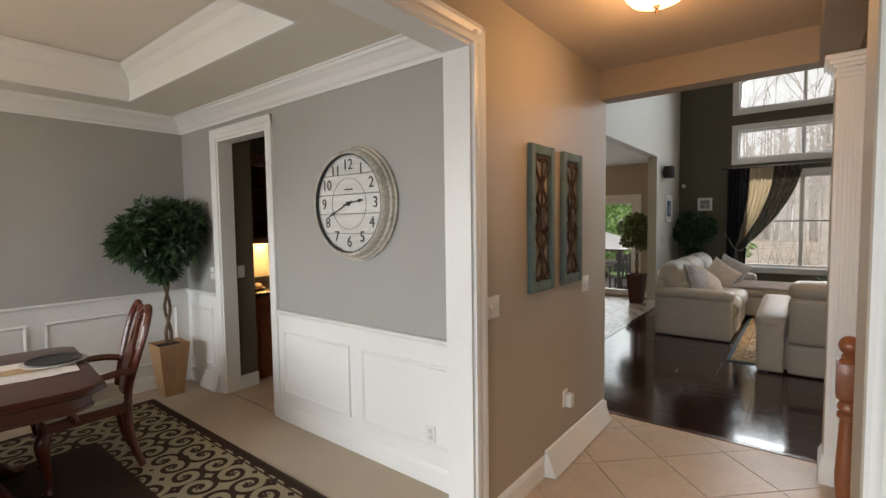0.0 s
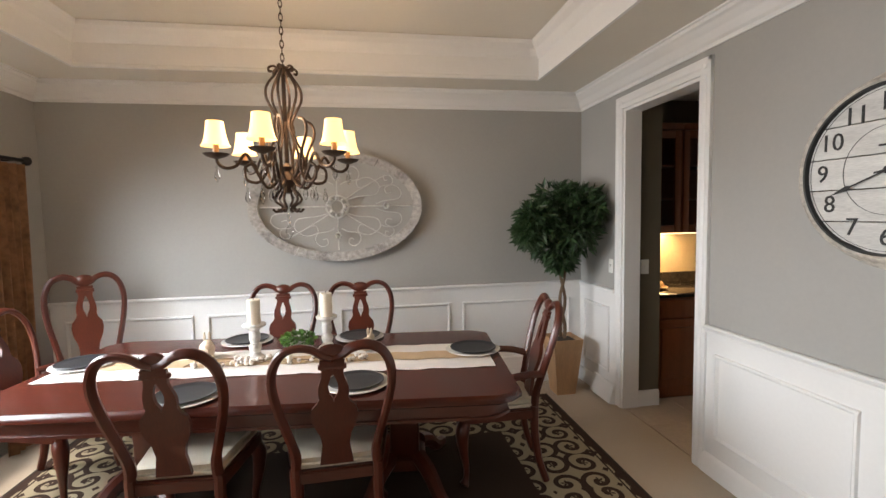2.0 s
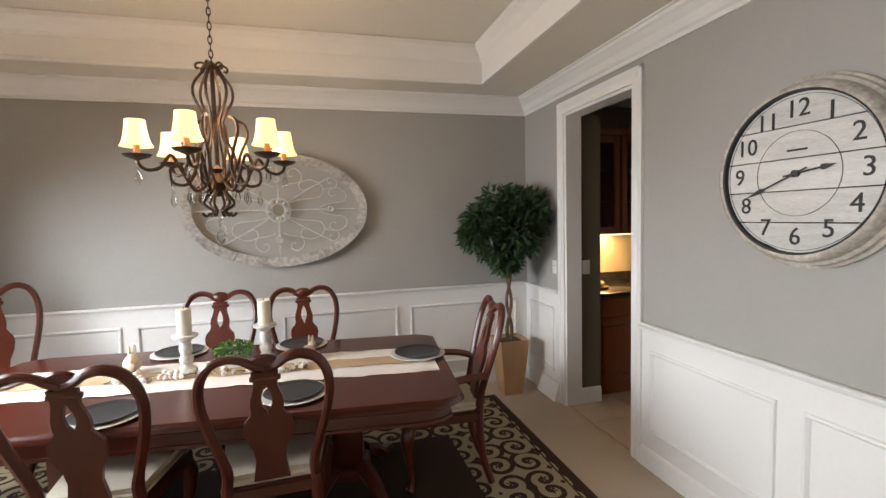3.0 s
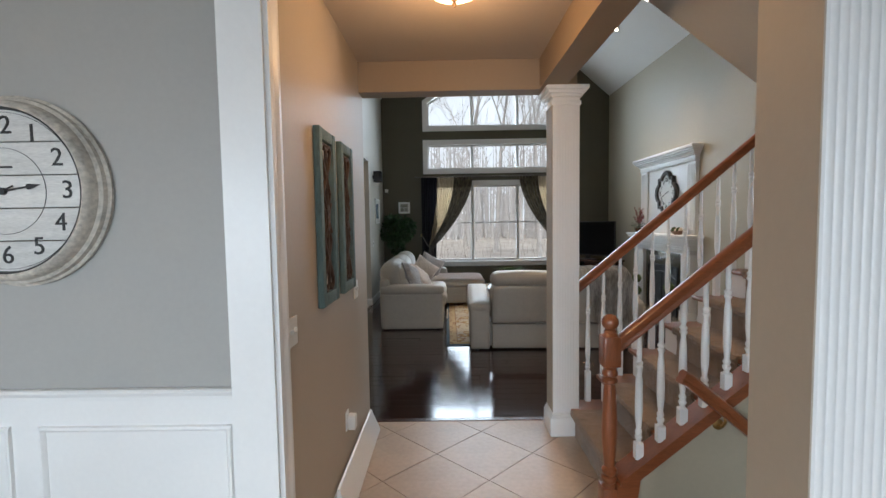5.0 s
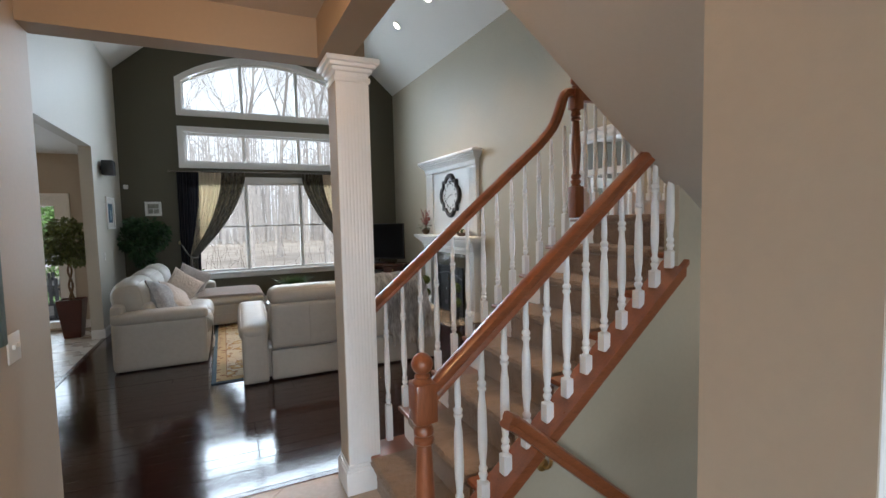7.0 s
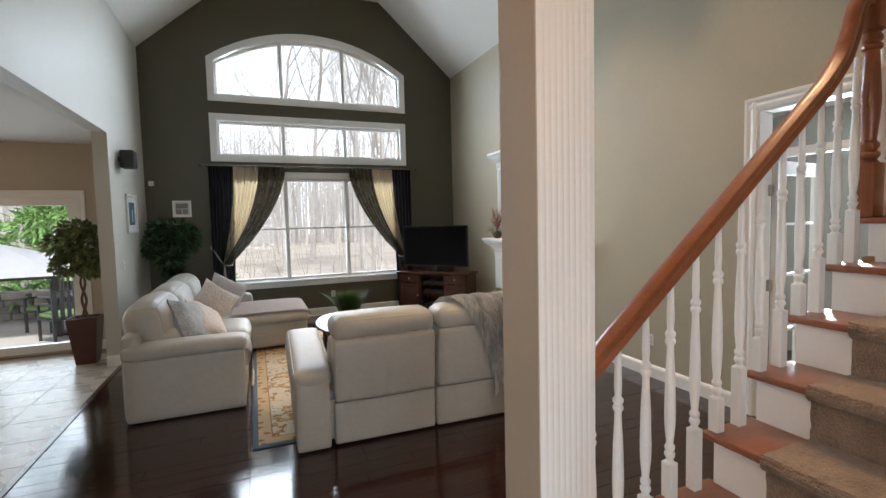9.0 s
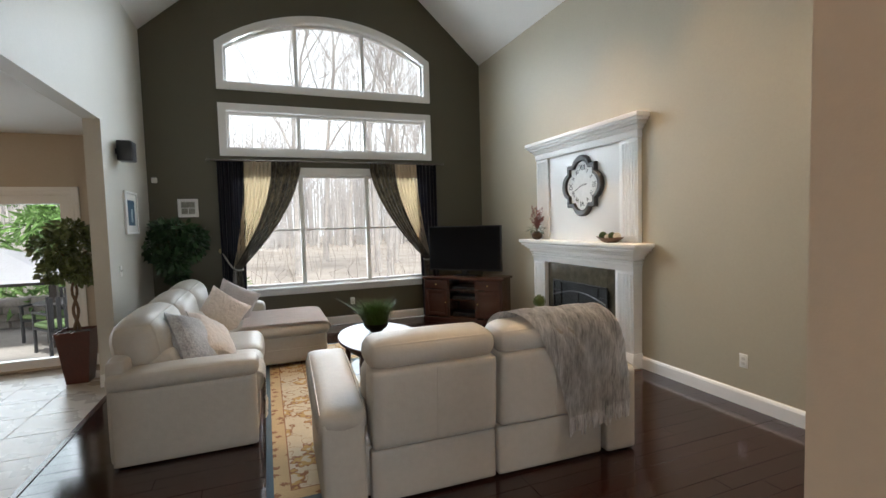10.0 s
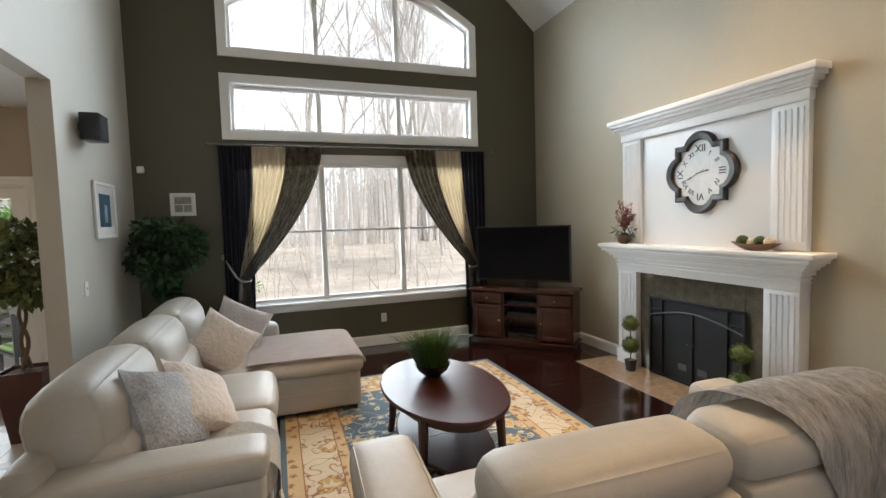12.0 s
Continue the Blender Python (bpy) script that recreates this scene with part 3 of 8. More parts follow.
def column(name, x0, y0, h, label, proud=0.0009):
    """A square fluted post with a plinth and a stepped capital."""
    s = 0.19
    c = thing(name, pose(x0 + s / 2, y0 + s / 2, 0), label, "column", "white hall columns")
    hs = s / 2
    bm = box(-hs, -hs, 0.0, hs, hs, h)
    part("shaft", bm, WHITE, c)
    for k in range(4):
        a = Matrix.Rotation(k * math.pi / 2, 4, "Z")
        if k == 1:
            continue  # the west face is plain and tan
        for i in range(9):
            u = -0.0885 + i * 0.0197
            bm = bmesh.new()
            prism(bm, [(u, hs - 0.0005), (u + 0.0192, hs - 0.0005), (u + 0.0192 - 0.004, hs + proud), (u + 0.004, hs + proud)], 0.20, h - 0.14, "z", a)
            part("fillet", bm, WHITE, c)
    bm = box(-0.118, -0.118, 0, 0.118, 0.118, 0.135, bev=0.004)
    bx(bm, -0.112, -0.112, 0.13, 0.112, 0.112, 0.155, bev=0.008)
    bx(bm, -0.104, -0.104, 0.15, 0.104, 0.104, 0.175, bev=0.006)
    part("plinth", bm, WHITE, c)
    bm = box(-0.106, -0.106, h - 0.13, 0.106, 0.106, h - 0.10, bev=0.006)
    bx(bm, -0.115, -0.115, h - 0.075, 0.115, 0.115, h - 0.05, bev=0.008)
    bx(bm, -0.132, -0.132, h - 0.052, 0.132, 0.132, h - 0.028, bev=0.008)
    bx(bm, -0.150, -0.150, h - 0.03, 0.150, 0.150, h, bev=0.005)
    part("capital", bm, WHITE, c)
    part("tan_side", box(-0.099, -0.0945, 0.176, -0.094, 0.0945, h - 0.13), PAINT_HALL, c, "tan side face")
    return c


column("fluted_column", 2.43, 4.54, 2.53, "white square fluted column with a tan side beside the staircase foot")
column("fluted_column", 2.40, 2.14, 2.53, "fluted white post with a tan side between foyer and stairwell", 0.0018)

# ---- stairs ----
RISE, RUN, SX, SY0, SY1 = 0.2, 0.2415, 2.56, 3.50, 4.70
st = struct("stairs", bmesh.new(), OAK, "oak staircase with white risers and a taupe carpet runner")
for k in range(1, 8):
    x, z = SX + RUN * (k - 1), RISE * k
    part("riser", box(x + 0.03, SY0 + 0.03, z - RISE, x + 0.05, SY1 - 0.05, z - 0.028), WHITE, st)
    part("tread", box(x, SY0 + 0.02, z - 0.03, x + RUN + 0.05, SY1 + 0.02, z, bev=0.01), OAK, st)
    part("side_panel", box(x + 0.032, SY1 - 0.06, 0, x + RUN + 0.03, SY1 - 0.012, z - 0.03), WHITE, st)
part("riser", box(SX + RUN * 7 + 0.03, SY0 + 0.03, RISE * 7, SX + RUN * 7 + 0.05, SY1 - 0.05, RISE * 8 - 0.028), WHITE, st)
bm = bmesh.new()
outl = []
for k in range(1, 9):
    x, z = SX + RUN * (k - 1), RISE * k
    outl += [(x + 0.018, z - RISE + 0.012), (x + 0.018, z - 0.045), (x - 0.014, z - 0.03), (x - 0.018, z - 0.008), (x - 0.004, z + 0.013)]
outl.append((SX + RUN * 7 + 0.7, RISE * 8 + 0.013))
outl = [(x0 + (x1 - x0) * j / 6, z0 + (z1 - z0) * j / 6) for (x0, z0), (x1, z1) in zip(outl, outl[1:]) for j in range(6)] + outl[-1:]
n = len(outl)
ya, yb = 3.77, 4.485
rnd = random.Random(31)


def pile(x, y, z):
    """A point of the runner's tufted surface."""
    k = rnd.uniform(-0.003, 0.006) + 0.004 * noise.noise(Vector((x * 30, y * 30, z * 30)))
    return (x - k * 0.7, y + rnd.uniform(-0.003, 0.003), z + k * 0.7)


va = [[bm.verts.new(pile(x, ya + (yb - ya) * j / 60, z)) for x, z in outl] for j in range(61)]
vb = [[bm.verts.new((x + 0.016, y, z - 0.013)) for x, z in outl] for y in (ya - 0.004, yb + 0.004)]
strips = [vb[0]] + va + [vb[1]]
for r0, r1 in zip(strips, strips[1:]):
    for i in range(n - 1):
        bm.faces.new((r0[i], r0[i + 1], r1[i + 1], r1[i]))
part("carpet_runner", bm, RUNNER, st, "taupe pile carpet runner")
LX = SX + RUN * 7
part("landing_top", box(LX, 3.50, RISE * 8 - 0.03, GX1, SY1 + 0.02, RISE * 8, bev=0.008), OAK, st)
part("landing_top", box(4.30, 2.25, RISE * 8 - 0.03, GX1, 3.50, RISE * 8), OAK, st)
part("landing_body", box(LX + 0.06, 3.54, 1.42, GX1 - 0.002, SY1 - 0.01, RISE * 8 - 0.03), WHITE, st)
part("landing_fascia", box(LX + 0.05, SY1 - 0.012, 0, GX1, SY1 - 0.004, 1.42), PAINT_KHAKI, st)
bm = bmesh.new()
moulding(bm, BASEP, (4.95, SY1 - 0.06, RISE * 8), (GX1, SY1 - 0.06, RISE * 8), (0, -1, 0))
moulding(bm, BASEP, (GX1, 2.3, RISE * 8), (GX1, SY1 - 0.06, RISE * 8), (-1, 0, 0))
part("skirting", bm, WHITE, st)

# wall and closed stringer on the near side of the flight
S = 0.81                                           # pitch of the near stringer


def sz(x, off=0.0):
    return (x - 2.53) * S + off


bm = prism(bmesh.new(), [(2.56, 0), (4.245, 0), (4.245, 1.43), (3.80, 1.76), (3.80, sz(3.80, 0.27)), (2.56, sz(2.56, 0.27))], 3.43, 3.51, "y")
struct("wall_under_stairs", bm, PAINT_KHAKI)
struct("wall_basement_side", box(2.62, 3.43, -3.0, 4.245, 3.51, 0.0), PAINT_KHAKI)
bm = prism(bmesh.new(), [(2.49, 0.0), (2.56, 0.0), (2.60, sz(2.60, 0.255)), (3.84, sz(3.84, 0.255)), (3.84, sz(3.84, 0.315)), (2.49, sz(2.49, 0.315))], 3.415, 3.525, "y")
part("stringer", bm, OAK, st, "stained oak stringer")
bm = prism(bmesh.new(), [(2.50, sz(2.50, 0.312)), (3.84, sz(3.84, 0.312)), (3.84, sz(3.84, 0.335)), (2.50, sz(2.50, 0.335))], 3.40, 3.54, "y")
part("stringer_cap", bm, OAK, st)


def baluster_mesh(h, base_h, name):
    """A turned white baluster: square foot, vase, rings and a slender top."""
    s = 0.019
    bm = bmesh.new()
    bx(bm, -s, -s, 0, s, s, base_h - 0.012)
    prism(bm, [(-s, -s), (s, -s), (s, s), (-s, s)], base_h - 0.012, base_h - 0.008)
    L = h - base_h
    pr = [(0.024, 0), (0.012, 0.012), (0.014, 0.02), (0.019, 0.03), (0.019, 0.038), (0.013, 0.046), (0.018, 0.056), (0.018, 0.064), (0.012, 0.075), (0.0185, 0.14), (0.0195, 0.20), (0.017, 0.32), (0.0125, L * 0.62), (0.012, L * 0.66), (0.018, L * 0.675), (0.018, L * 0.69), (0.013, L * 0.70), (0.018, L * 0.715), (0.018, L * 0.73), (0.011, L * 0.745), (0.0135, L * 0.80), (0.010, L)]
    lathe(bm, [(r, base_h - 0.012 + z) for r, z in pr], 10)
    me = bpy.data.meshes.new(name)
    bm.to_mesh(me)
    bm.free()
    me.materials.append(WHITE)
    for p in me.polygons:
        p.use_smooth = True
    me.set_sharp_from_angle(angle=radians(40))
    return me


def put_baluster(me, parent, x, y, z):
    ob = new("baluster", me)
    ob.parent = parent
    ob.location = (x, y, z)
    return ob


def newel_post(parent, x, y, z0, z1, foot):
    """A turned oak newel with a square foot, a square head block and a ball."""
    bm = bmesh.new()
    s = 0.043
    m = Matrix.Translation((x, y, 0))
    bx(bm, -s, -s, z0, s, s, z0 + foot, bev=0.006, m=m)
    hb = z1 - 0.26
    L0, L1 = z0 + foot, hb
    d = L1 - L0
    lathe(bm, [(0.040, L0), (0.030, L0 + 0.015), (0.040, L0 + 0.03), (0.040, L0 + 0.045), (0.028, L0 + 0.055), (0.038, L0 + 0.07), (0.038, L0 + 0.085), (0.026, L0 + 0.10), (0.036, L0 + 0.1 + d * 0.2), (0.039, L0 + 0.1 + d * 0.3), (0.030, L1 - 0.12), (0.027, L1 - 0.09), (0.038, L1 - 0.08), (0.038, L1 - 0.065), (0.028, L1 - 0.055), (0.038, L1 - 0.045), (0.038, L1 - 0.03), (0.030, L1 - 0.015), (0.042, L1)], 16, m)
    bx(bm, -s, -s, hb, s, s, hb + 0.15, bev=0.007, m=m)
    zt = hb + 0.15
    prof = [(0.040, zt), (0.028, zt + 0.014), (0.030, zt + 0.022)]
    prof += [(max(0.004, 0.041 * math.sin(a)), zt + 0.066 - 0.041 * math.cos(a)) for a in [0.6 + i * (math.pi - 0.62) / 9 for i in range(10)]]
    lathe(bm, prof, 18, m)
    return part("newel_post", bm, OAK_V, parent, "turned oak newel post with ball top")


HRP = [(-0.030, -0.030), (-0.018, -0.034), (0.018, -0.034), (0.030, -0.030), (0.030, -0.018), (0.024, -0.008), (0.031, 0.006), (0.029, 0.022), (0.016, 0.031), (-0.016, 0.031), (-0.029, 0.022), (-0.031, 0.006), (-0.024, -0.008), (-0.030, -0.018)]


def handrail(pts, prof=HRP, side=(0, 1, 0)):
    """A moulded handrail swept along pts."""
    bm = bmesh.new()
    side = Vector(side)
    pts = [Vector(p) for p in pts]
    rings = []
    for i, p in enumerate(pts):
        d = (pts[min(i + 1, len(pts) - 1)] - pts[max(i - 1, 0)]).normalized()
        up = side.cross(d).normalized()
        if up.z < 0 or (abs(up.z) < 1e-3 and up.x > 0):
            up = -up
        rings.append([bm.verts.new(p + side * u + up * v) for u, v in prof])
    n = len(prof)
    for a, b in zip(rings, rings[1:]):
        for k in range(n):
            bm.faces.new((a[k], a[(k + 1) % n], b[(k + 1) % n], b[k]))
    bm.faces.new(rings[0][::-1])
    bm.faces.new(rings[-1])
    bmesh.ops.recalc_face_normals(bm, faces=bm.faces)
    return bm


YF, YR = SY1 - 0.01, 3.47


def fz(x):
    """Height of the far handrail's middle."""
    return 1.0 + (x - SX) * RISE / RUN


bal = struct("balustrade_far", bmesh.new(), WHITE, "white turned balusters under an oak handrail")
meshes = [baluster_mesh(0.80 + 0.105 * i, 0.14 + 0.10 * i, "baluster_%s" % "ab"[i]) for i in range(2)]
for k in range(1, 8):
    x, z = SX + RUN * (k - 1), RISE * k
    for i, f in enumerate((0.045, 0.17)):
        if k == 1 and i == 0:
            continue
        put_baluster(meshes[i], bal, x + f, YF, z)
pts = [(2.60, YF, fz(2.60)), (3.3, YF, fz(3.3)), (3.94, YF, fz(3.94))]
pts += curve_pts([(3.94, YF, fz(3.94)), (4.06, YF, fz(4.06) + 0.03), (4.125, YF, 2.40), (4.155, YF, 2.48), (4.195, YF, 2.535), (4.28, YF, 2.545)], 6)[1:]
part("handrail", handrail(pts), OAK, bal, "stained oak handrail")
newel_post(bal, 4.288, YF, 1.6, 2.68, 0.24)
part("landing_rail", handrail([(4.32, YF, 2.52), (GX1 - 0.05, YF, 2.52)]), OAK, bal)
part("rosette", turned([(0.05, 0), (0.05, 0.012), (0.035, 0.02)], 18, Matrix.Translation((GX1, YF, 2.52)) @ Matrix.Rotation(-math.pi / 2, 4, "Y")), OAK, bal)
lm = baluster_mesh(0.89, 0.20, "landing_baluster")
for i in range(10):
    put_baluster(lm, bal, 4.385 + i * 0.100, YF, 1.6)

bal = struct("balustrade_near", bmesh.new(), WHITE, "white turned balusters on an oak stringer under an oak handrail")
nm = baluster_mesh(0.655, 0.09, "stringer_baluster")
for i in range(15):
    x = 2.61 + i * 0.1075
    if x < 3.80:
        put_baluster(nm, bal, x, YR, sz(x, 0.33))
newel_post(bal, 2.465, YR, 0.0, 1.13, 0.26)
part("handrail", handrail([(2.49, YR, sz(2.49, 1.0)), (3.2, YR, sz(3.2, 1.0)), (3.86, YR, sz(3.86, 1.0))]), OAK, bal, "stained oak handrail")

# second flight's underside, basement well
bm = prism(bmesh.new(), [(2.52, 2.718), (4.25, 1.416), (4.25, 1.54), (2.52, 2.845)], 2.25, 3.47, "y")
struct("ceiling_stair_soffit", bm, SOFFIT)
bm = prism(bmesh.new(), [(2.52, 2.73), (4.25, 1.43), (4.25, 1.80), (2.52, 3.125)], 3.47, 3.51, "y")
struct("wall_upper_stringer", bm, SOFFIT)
struct("wall_landing_edge", box(4.245, 2.25, 1.29, 4.285, 3.51, 1.42), PAINT_KHAKI)
struct("ceiling_under_landing", box(4.285, 2.25, 1.30, GX1, 4.70, 1.418), PAINT_OCHRE)
struct("wall_basement_end", box(GX1 - 0.03, 2.25, -3, GX1 - 0.003, 4.70, 1.30), PAINT_OCHRE)
struct("wall_basement_north", box(4.245, 4.62, -3, GX1 - 0.03, 4.70, 1.30), PAINT_OCHRE)
struct("wall_basement_south", box(2.62, 2.20, -3, GX1 - 0.03, 2.30, -0.12), PAINT_KHAKI)
struct("wall_basement_west", box(2.55, 2.30, -3, 2.62, 3.43, -0.12), PAINT_KHAKI)
struct("floor_basement", box(2.55, 2.2, -3.1, GX1, 4.70, -2.95), RUNNER)
dn = struct("stairs_down", bmesh.new(), OAK, "carpeted stairs going down to the basement")
for k in range(1, 9):
    part("step", box(2.62 + 0.25 * (k - 1), 2.42, -3.0, 2.62 + 0.25 * k + (0.0 if k < 8 else 0.7), 3.425, -0.19 * k, bev=0.012), RUNNER, dn)
struct("floor_well_edge", box(2.62, 2.30, -0.3, GX1, 2.42, 0.03, bev=0.006), OAK)
g = struct("balustrade_foyer", bmesh.new(), WHITE, "white balusters under an oak guard rail along the stairwell")
gm = baluster_mesh(0.86, 0.14, "guard_baluster")
part("guard_rail", handrail([(2.50, 2.33, 0.91), (GX1 - 0.04, 2.36, 0.91)]), OAK, g, "stained oak guard rail")
for i in range(23):
    put_baluster(gm, g, 2.70 + i * 0.113, 2.36, 0.03)
hr = thing("basement_handrail", pose(0, 0, 0), "oak handrail with brass brackets on the basement stair wall", "handrail")
part("rail", handrail([(2.77, 3.375, 0.845), (2.80, 3.375, 0.83), (3.3, 3.375, 0.41), (4.2, 3.375, -0.346)]), OAK, hr)
BRASS = M("aged_brass", (0.45, 0.30, 0.12), 0.35, 1.0)
for x in (2.98, 3.8):
    z = 0.83 - (x - 2.80) * 0.84 - 0.035
    bm = tube(bmesh.new(), curve_pts([(x, 3.43, z - 0.06), (x, 3.40, z - 0.06), (x, 3.375, z - 0.03), (x, 3.375, z)], 4), 0.007, 8)
    lathe(bm, [(0.028, 0), (0.026, 0.006), (0.012, 0.01)], 14, Matrix.Translation((x, 3.43, z - 0.06)) @ Matrix.Rotation(math.pi / 2, 4, "X"))
    part("bracket", bm, BRASS, hr)

# ---- dining room things ----
CREAM = M("cream_seat_fabric", (0.62, 0.56, 0.44), 0.85, var=0.06, s2=120, bump=0.3, bscale=300, sheen=0.2)


def ring_pts(n, r):
    return [(r * math.cos(2 * math.pi * i / n), r * math.sin(2 * math.pi * i / n)) for i in range(n)]


def words(name, body, size, m, mat, parent, depth=0.0015, align="CENTER"):
    """Lettering in the built-in font, as a mesh part."""
    cu = bpy.data.curves.new(name, "FONT")
    cu.body, cu.size, cu.extrude, cu.align_x, cu.align_y, cu.resolution_u = body, size, depth, align, "CENTER", 3
    tmp = bpy.data.objects.new(name, cu)
    me = bpy.data.meshes.new_from_object(tmp)
    bpy.data.objects.remove(tmp)
    me.transform(m)
    me.materials.clear()
    me.materials.append(mat)
    ob = new(name, me)
    ob.parent = parent
    return ob


def chair_back_y(z):
    """Rake of the chair's back at a height."""
    return -0.205 - 0.15 * max(0, (z - 0.46) / 0.6) ** 1.25


def dining_chair(m, label, arms=False, group="chairs round the dining table"):
    """A Queen Anne chair: hooped back, pierced vase splat, padded seat, cabriole legs."""
    c = thing("dining_chair", m, label, "chair", group)
    # hooped back frame
    for s in (-1, 1):
        ctrl = [(0.185, 0.44), (0.178, 0.52), (0.200, 0.62), (0.232, 0.74), (0.252, 0.86), (0.244, 0.955), (0.205, 1.025), (0.145, 1.052), (0.085, 1.042), (0.040, 1.012), (0.0, 1.000)]
        pts = curve_pts([(s * x, chair_back_y(z), z) for x, z in ctrl], 4)
        bm = tube(bmesh.new(), pts, [0.026 if i < 6 else 0.023 for i in range(len(pts))], 8, True, 0.75)
        part("back_post", bm, CHERRY_V, c)
    bm = bmesh.new()
    lathe(bm, [(0.004, -0.012), (0.05, -0.006), (0.062, 0.006), (0.045, 0.02), (0.015, 0.027)], 14, Matrix.Translation((0, chair_back_y(1.02) + 0.0, 1.022)) @ Matrix.Rotation(-math.pi / 2 + 0.2, 4, "X") @ Matrix.Diagonal((1, 0.62, 1, 1)))
    bx(bm, -0.06, chair_back_y(0.955) - 0.012, 0.945, 0.06, chair_back_y(0.955) + 0.014, 0.968, bev=0.006)
    part("crest", bm, CHERRY, c, "carved shell crest")
    # splat: outline by half-widths, pierced by a drop-shaped hole
    rows = [(0.47, 0.075, 0), (0.52, 0.068, 0), (0.57, 0.060, 0), (0.62, 0.068, 0), (0.67, 0.092, 0), (0.72, 0.102, 0), (0.755, 0.096, 0), (0.785, 0.070, 0), (0.805, 0.062, 0.004), (0.83, 0.066, 0.018), (0.86, 0.064, 0.022), (0.885, 0.056, 0.017), (0.91, 0.048, 0.008), (0.925, 0.045, 0), (0.945, 0.048, 0), (0.985, 0.052, 0)]
    bm = bmesh.new()
    t = 0.011
    for (z0, w0, h0), (z1, w1, h1) in zip(rows, rows[1:]):
        y0, y1 = chair_back_y(z0), chair_back_y(z1)
        for s in (-1, 1):
            v = []
            for dy in (-t, t):
                v.append([bm.verts.new(q) for q in ((s * h0, y0 + dy, z0), (s * w0, y0 + dy, z0), (s * w1, y1 + dy, z1), (s * h1, y1 + dy, z1))])
            bm.faces.new(v[0] if s > 0 else v[0][::-1])
            bm.faces.new(v[1][::-1] if s > 0 else v[1])
            for i, j in ((1, 2), (3, 0)):
                if i == 3 and h0 == 0 and h1 == 0:
                    continue
                bm.faces.new((v[0][i], v[0][j], v[1][j], v[1][i]))
    bmesh.ops.remove_doubles(bm, verts=bm.verts, dist=0.0004)
    part("splat", bm, CHERRY_V, c, "pierced vase splat")
    # seat
    out = [(-0.20, -0.215), (0.20, -0.215), (0.262, 0.215), (0.235, 0.245), (-0.235, 0.245), (-0.262, 0.215)]
    bm = prism(bmesh.new(), out, 0.385, 0.445)
    bmesh.ops.bevel(bm, geom=bm.edges[:], offset=0.008, segments=2, affect="EDGES")
    part("seat_rail", bm, CHERRY, c)
    bm = prism(bmesh.new(), [(x * 0.96, y * 0.96) for x, y in out], 0.44, 0.495)
    bmesh.ops.bevel(bm, geom=bm.edges[:], offset=0.022, segments=4, affect="EDGES")
    part("seat", bm, CREAM, c, "cream padded seat")
    # legs
    for s in (-1, 1):
        pts = curve_pts([(s * 0.215, 0.205, 0.40), (s * 0.238, 0.228, 0.33), (s * 0.232, 0.222, 0.22), (s * 0.215, 0.205, 0.10), (s * 0.222, 0.212, 0.035), (s * 0.232, 0.224, 0.012)], 4)
        rad = [0.036, 0.036, 0.038, 0.040, 0.040, 0.037, 0.034, 0.031, 0.028, 0.025, 0.022, 0.020, 0.018, 0.017, 0.017, 0.018, 0.020, 0.024, 0.028, 0.028, 0.024]
        part("front_leg", tube(bmesh.new(), pts, rad, 10), CHERRY_V, c)
        pts = curve_pts([(s * 0.185, -0.205, 0.46), (s * 0.184, -0.205, 0.32), (s * 0.19, -0.225, 0.15), (s * 0.20, -0.27, 0.008)], 4)
        part("back_leg", tube(bmesh.new(), pts, [0.026] * 4 + [0.024] * 4 + [0.022] * 5, 8), CHERRY_V, c)
    if arms:
        for s in (-1, 1):
            pts = curve_pts([(s * 0.205, chair_back_y(0.66), 0.655), (s * 0.255, -0.15, 0.668), (s * 0.30, 0.0, 0.662), (s * 0.305, 0.12, 0.655), (s * 0.285, 0.165, 0.645)], 5)
            part("armrest", tube(bmesh.new(), pts, 0.024, 8, True, 0.8), CHERRY, c)
            pts = curve_pts([(s * 0.292, 0.10, 0.645), (s * 0.275, 0.055, 0.58), (s * 0.262, 0.09, 0.50), (s * 0.25, 0.07, 0.42)], 5)
            part("arm_support", tube(bmesh.new(), pts, 0.022, 8), CHERRY_V, c)
    return c


TM = pose(-1.40, 0.58, 0, 0, 0, -6.0)            # dining table


def on_table(u, v, z=0.0, r=0.0):
    """u across, v along the dining table."""
    return TM @ pose(u, v, z, 0, 0, r)




def seat_at(x, y, turn):
    """Chair pose whose crest stands over (x, y)."""
    a = radians(turn)
    return pose(x - 0.345 * math.sin(a), y + 0.345 * math.cos(a), 0.012, 0, 0, turn)


side = dining_chair(seat_at(-0.62, 0.235, 88), "cherry dining chair with pierced splat and cream seat")
copy_thing(side, seat_at(-0.585, 0.945, 92))
copy_thing(side, seat_at(-2.46, 0.43, -92))
copy_thing(side, seat_at(-2.42, 1.035, -88))
tall = copy_thing(side, seat_at(-2.44, -0.99, -60))
tall.scale = (0.93, 1.0, 1.13)
armch = dining_chair(seat_at(-1.32, 2.215, 172), "cherry armchair with cream seat at the table's end", True)
copy_thing(armch, seat_at(-1.70, -1.12, -8))

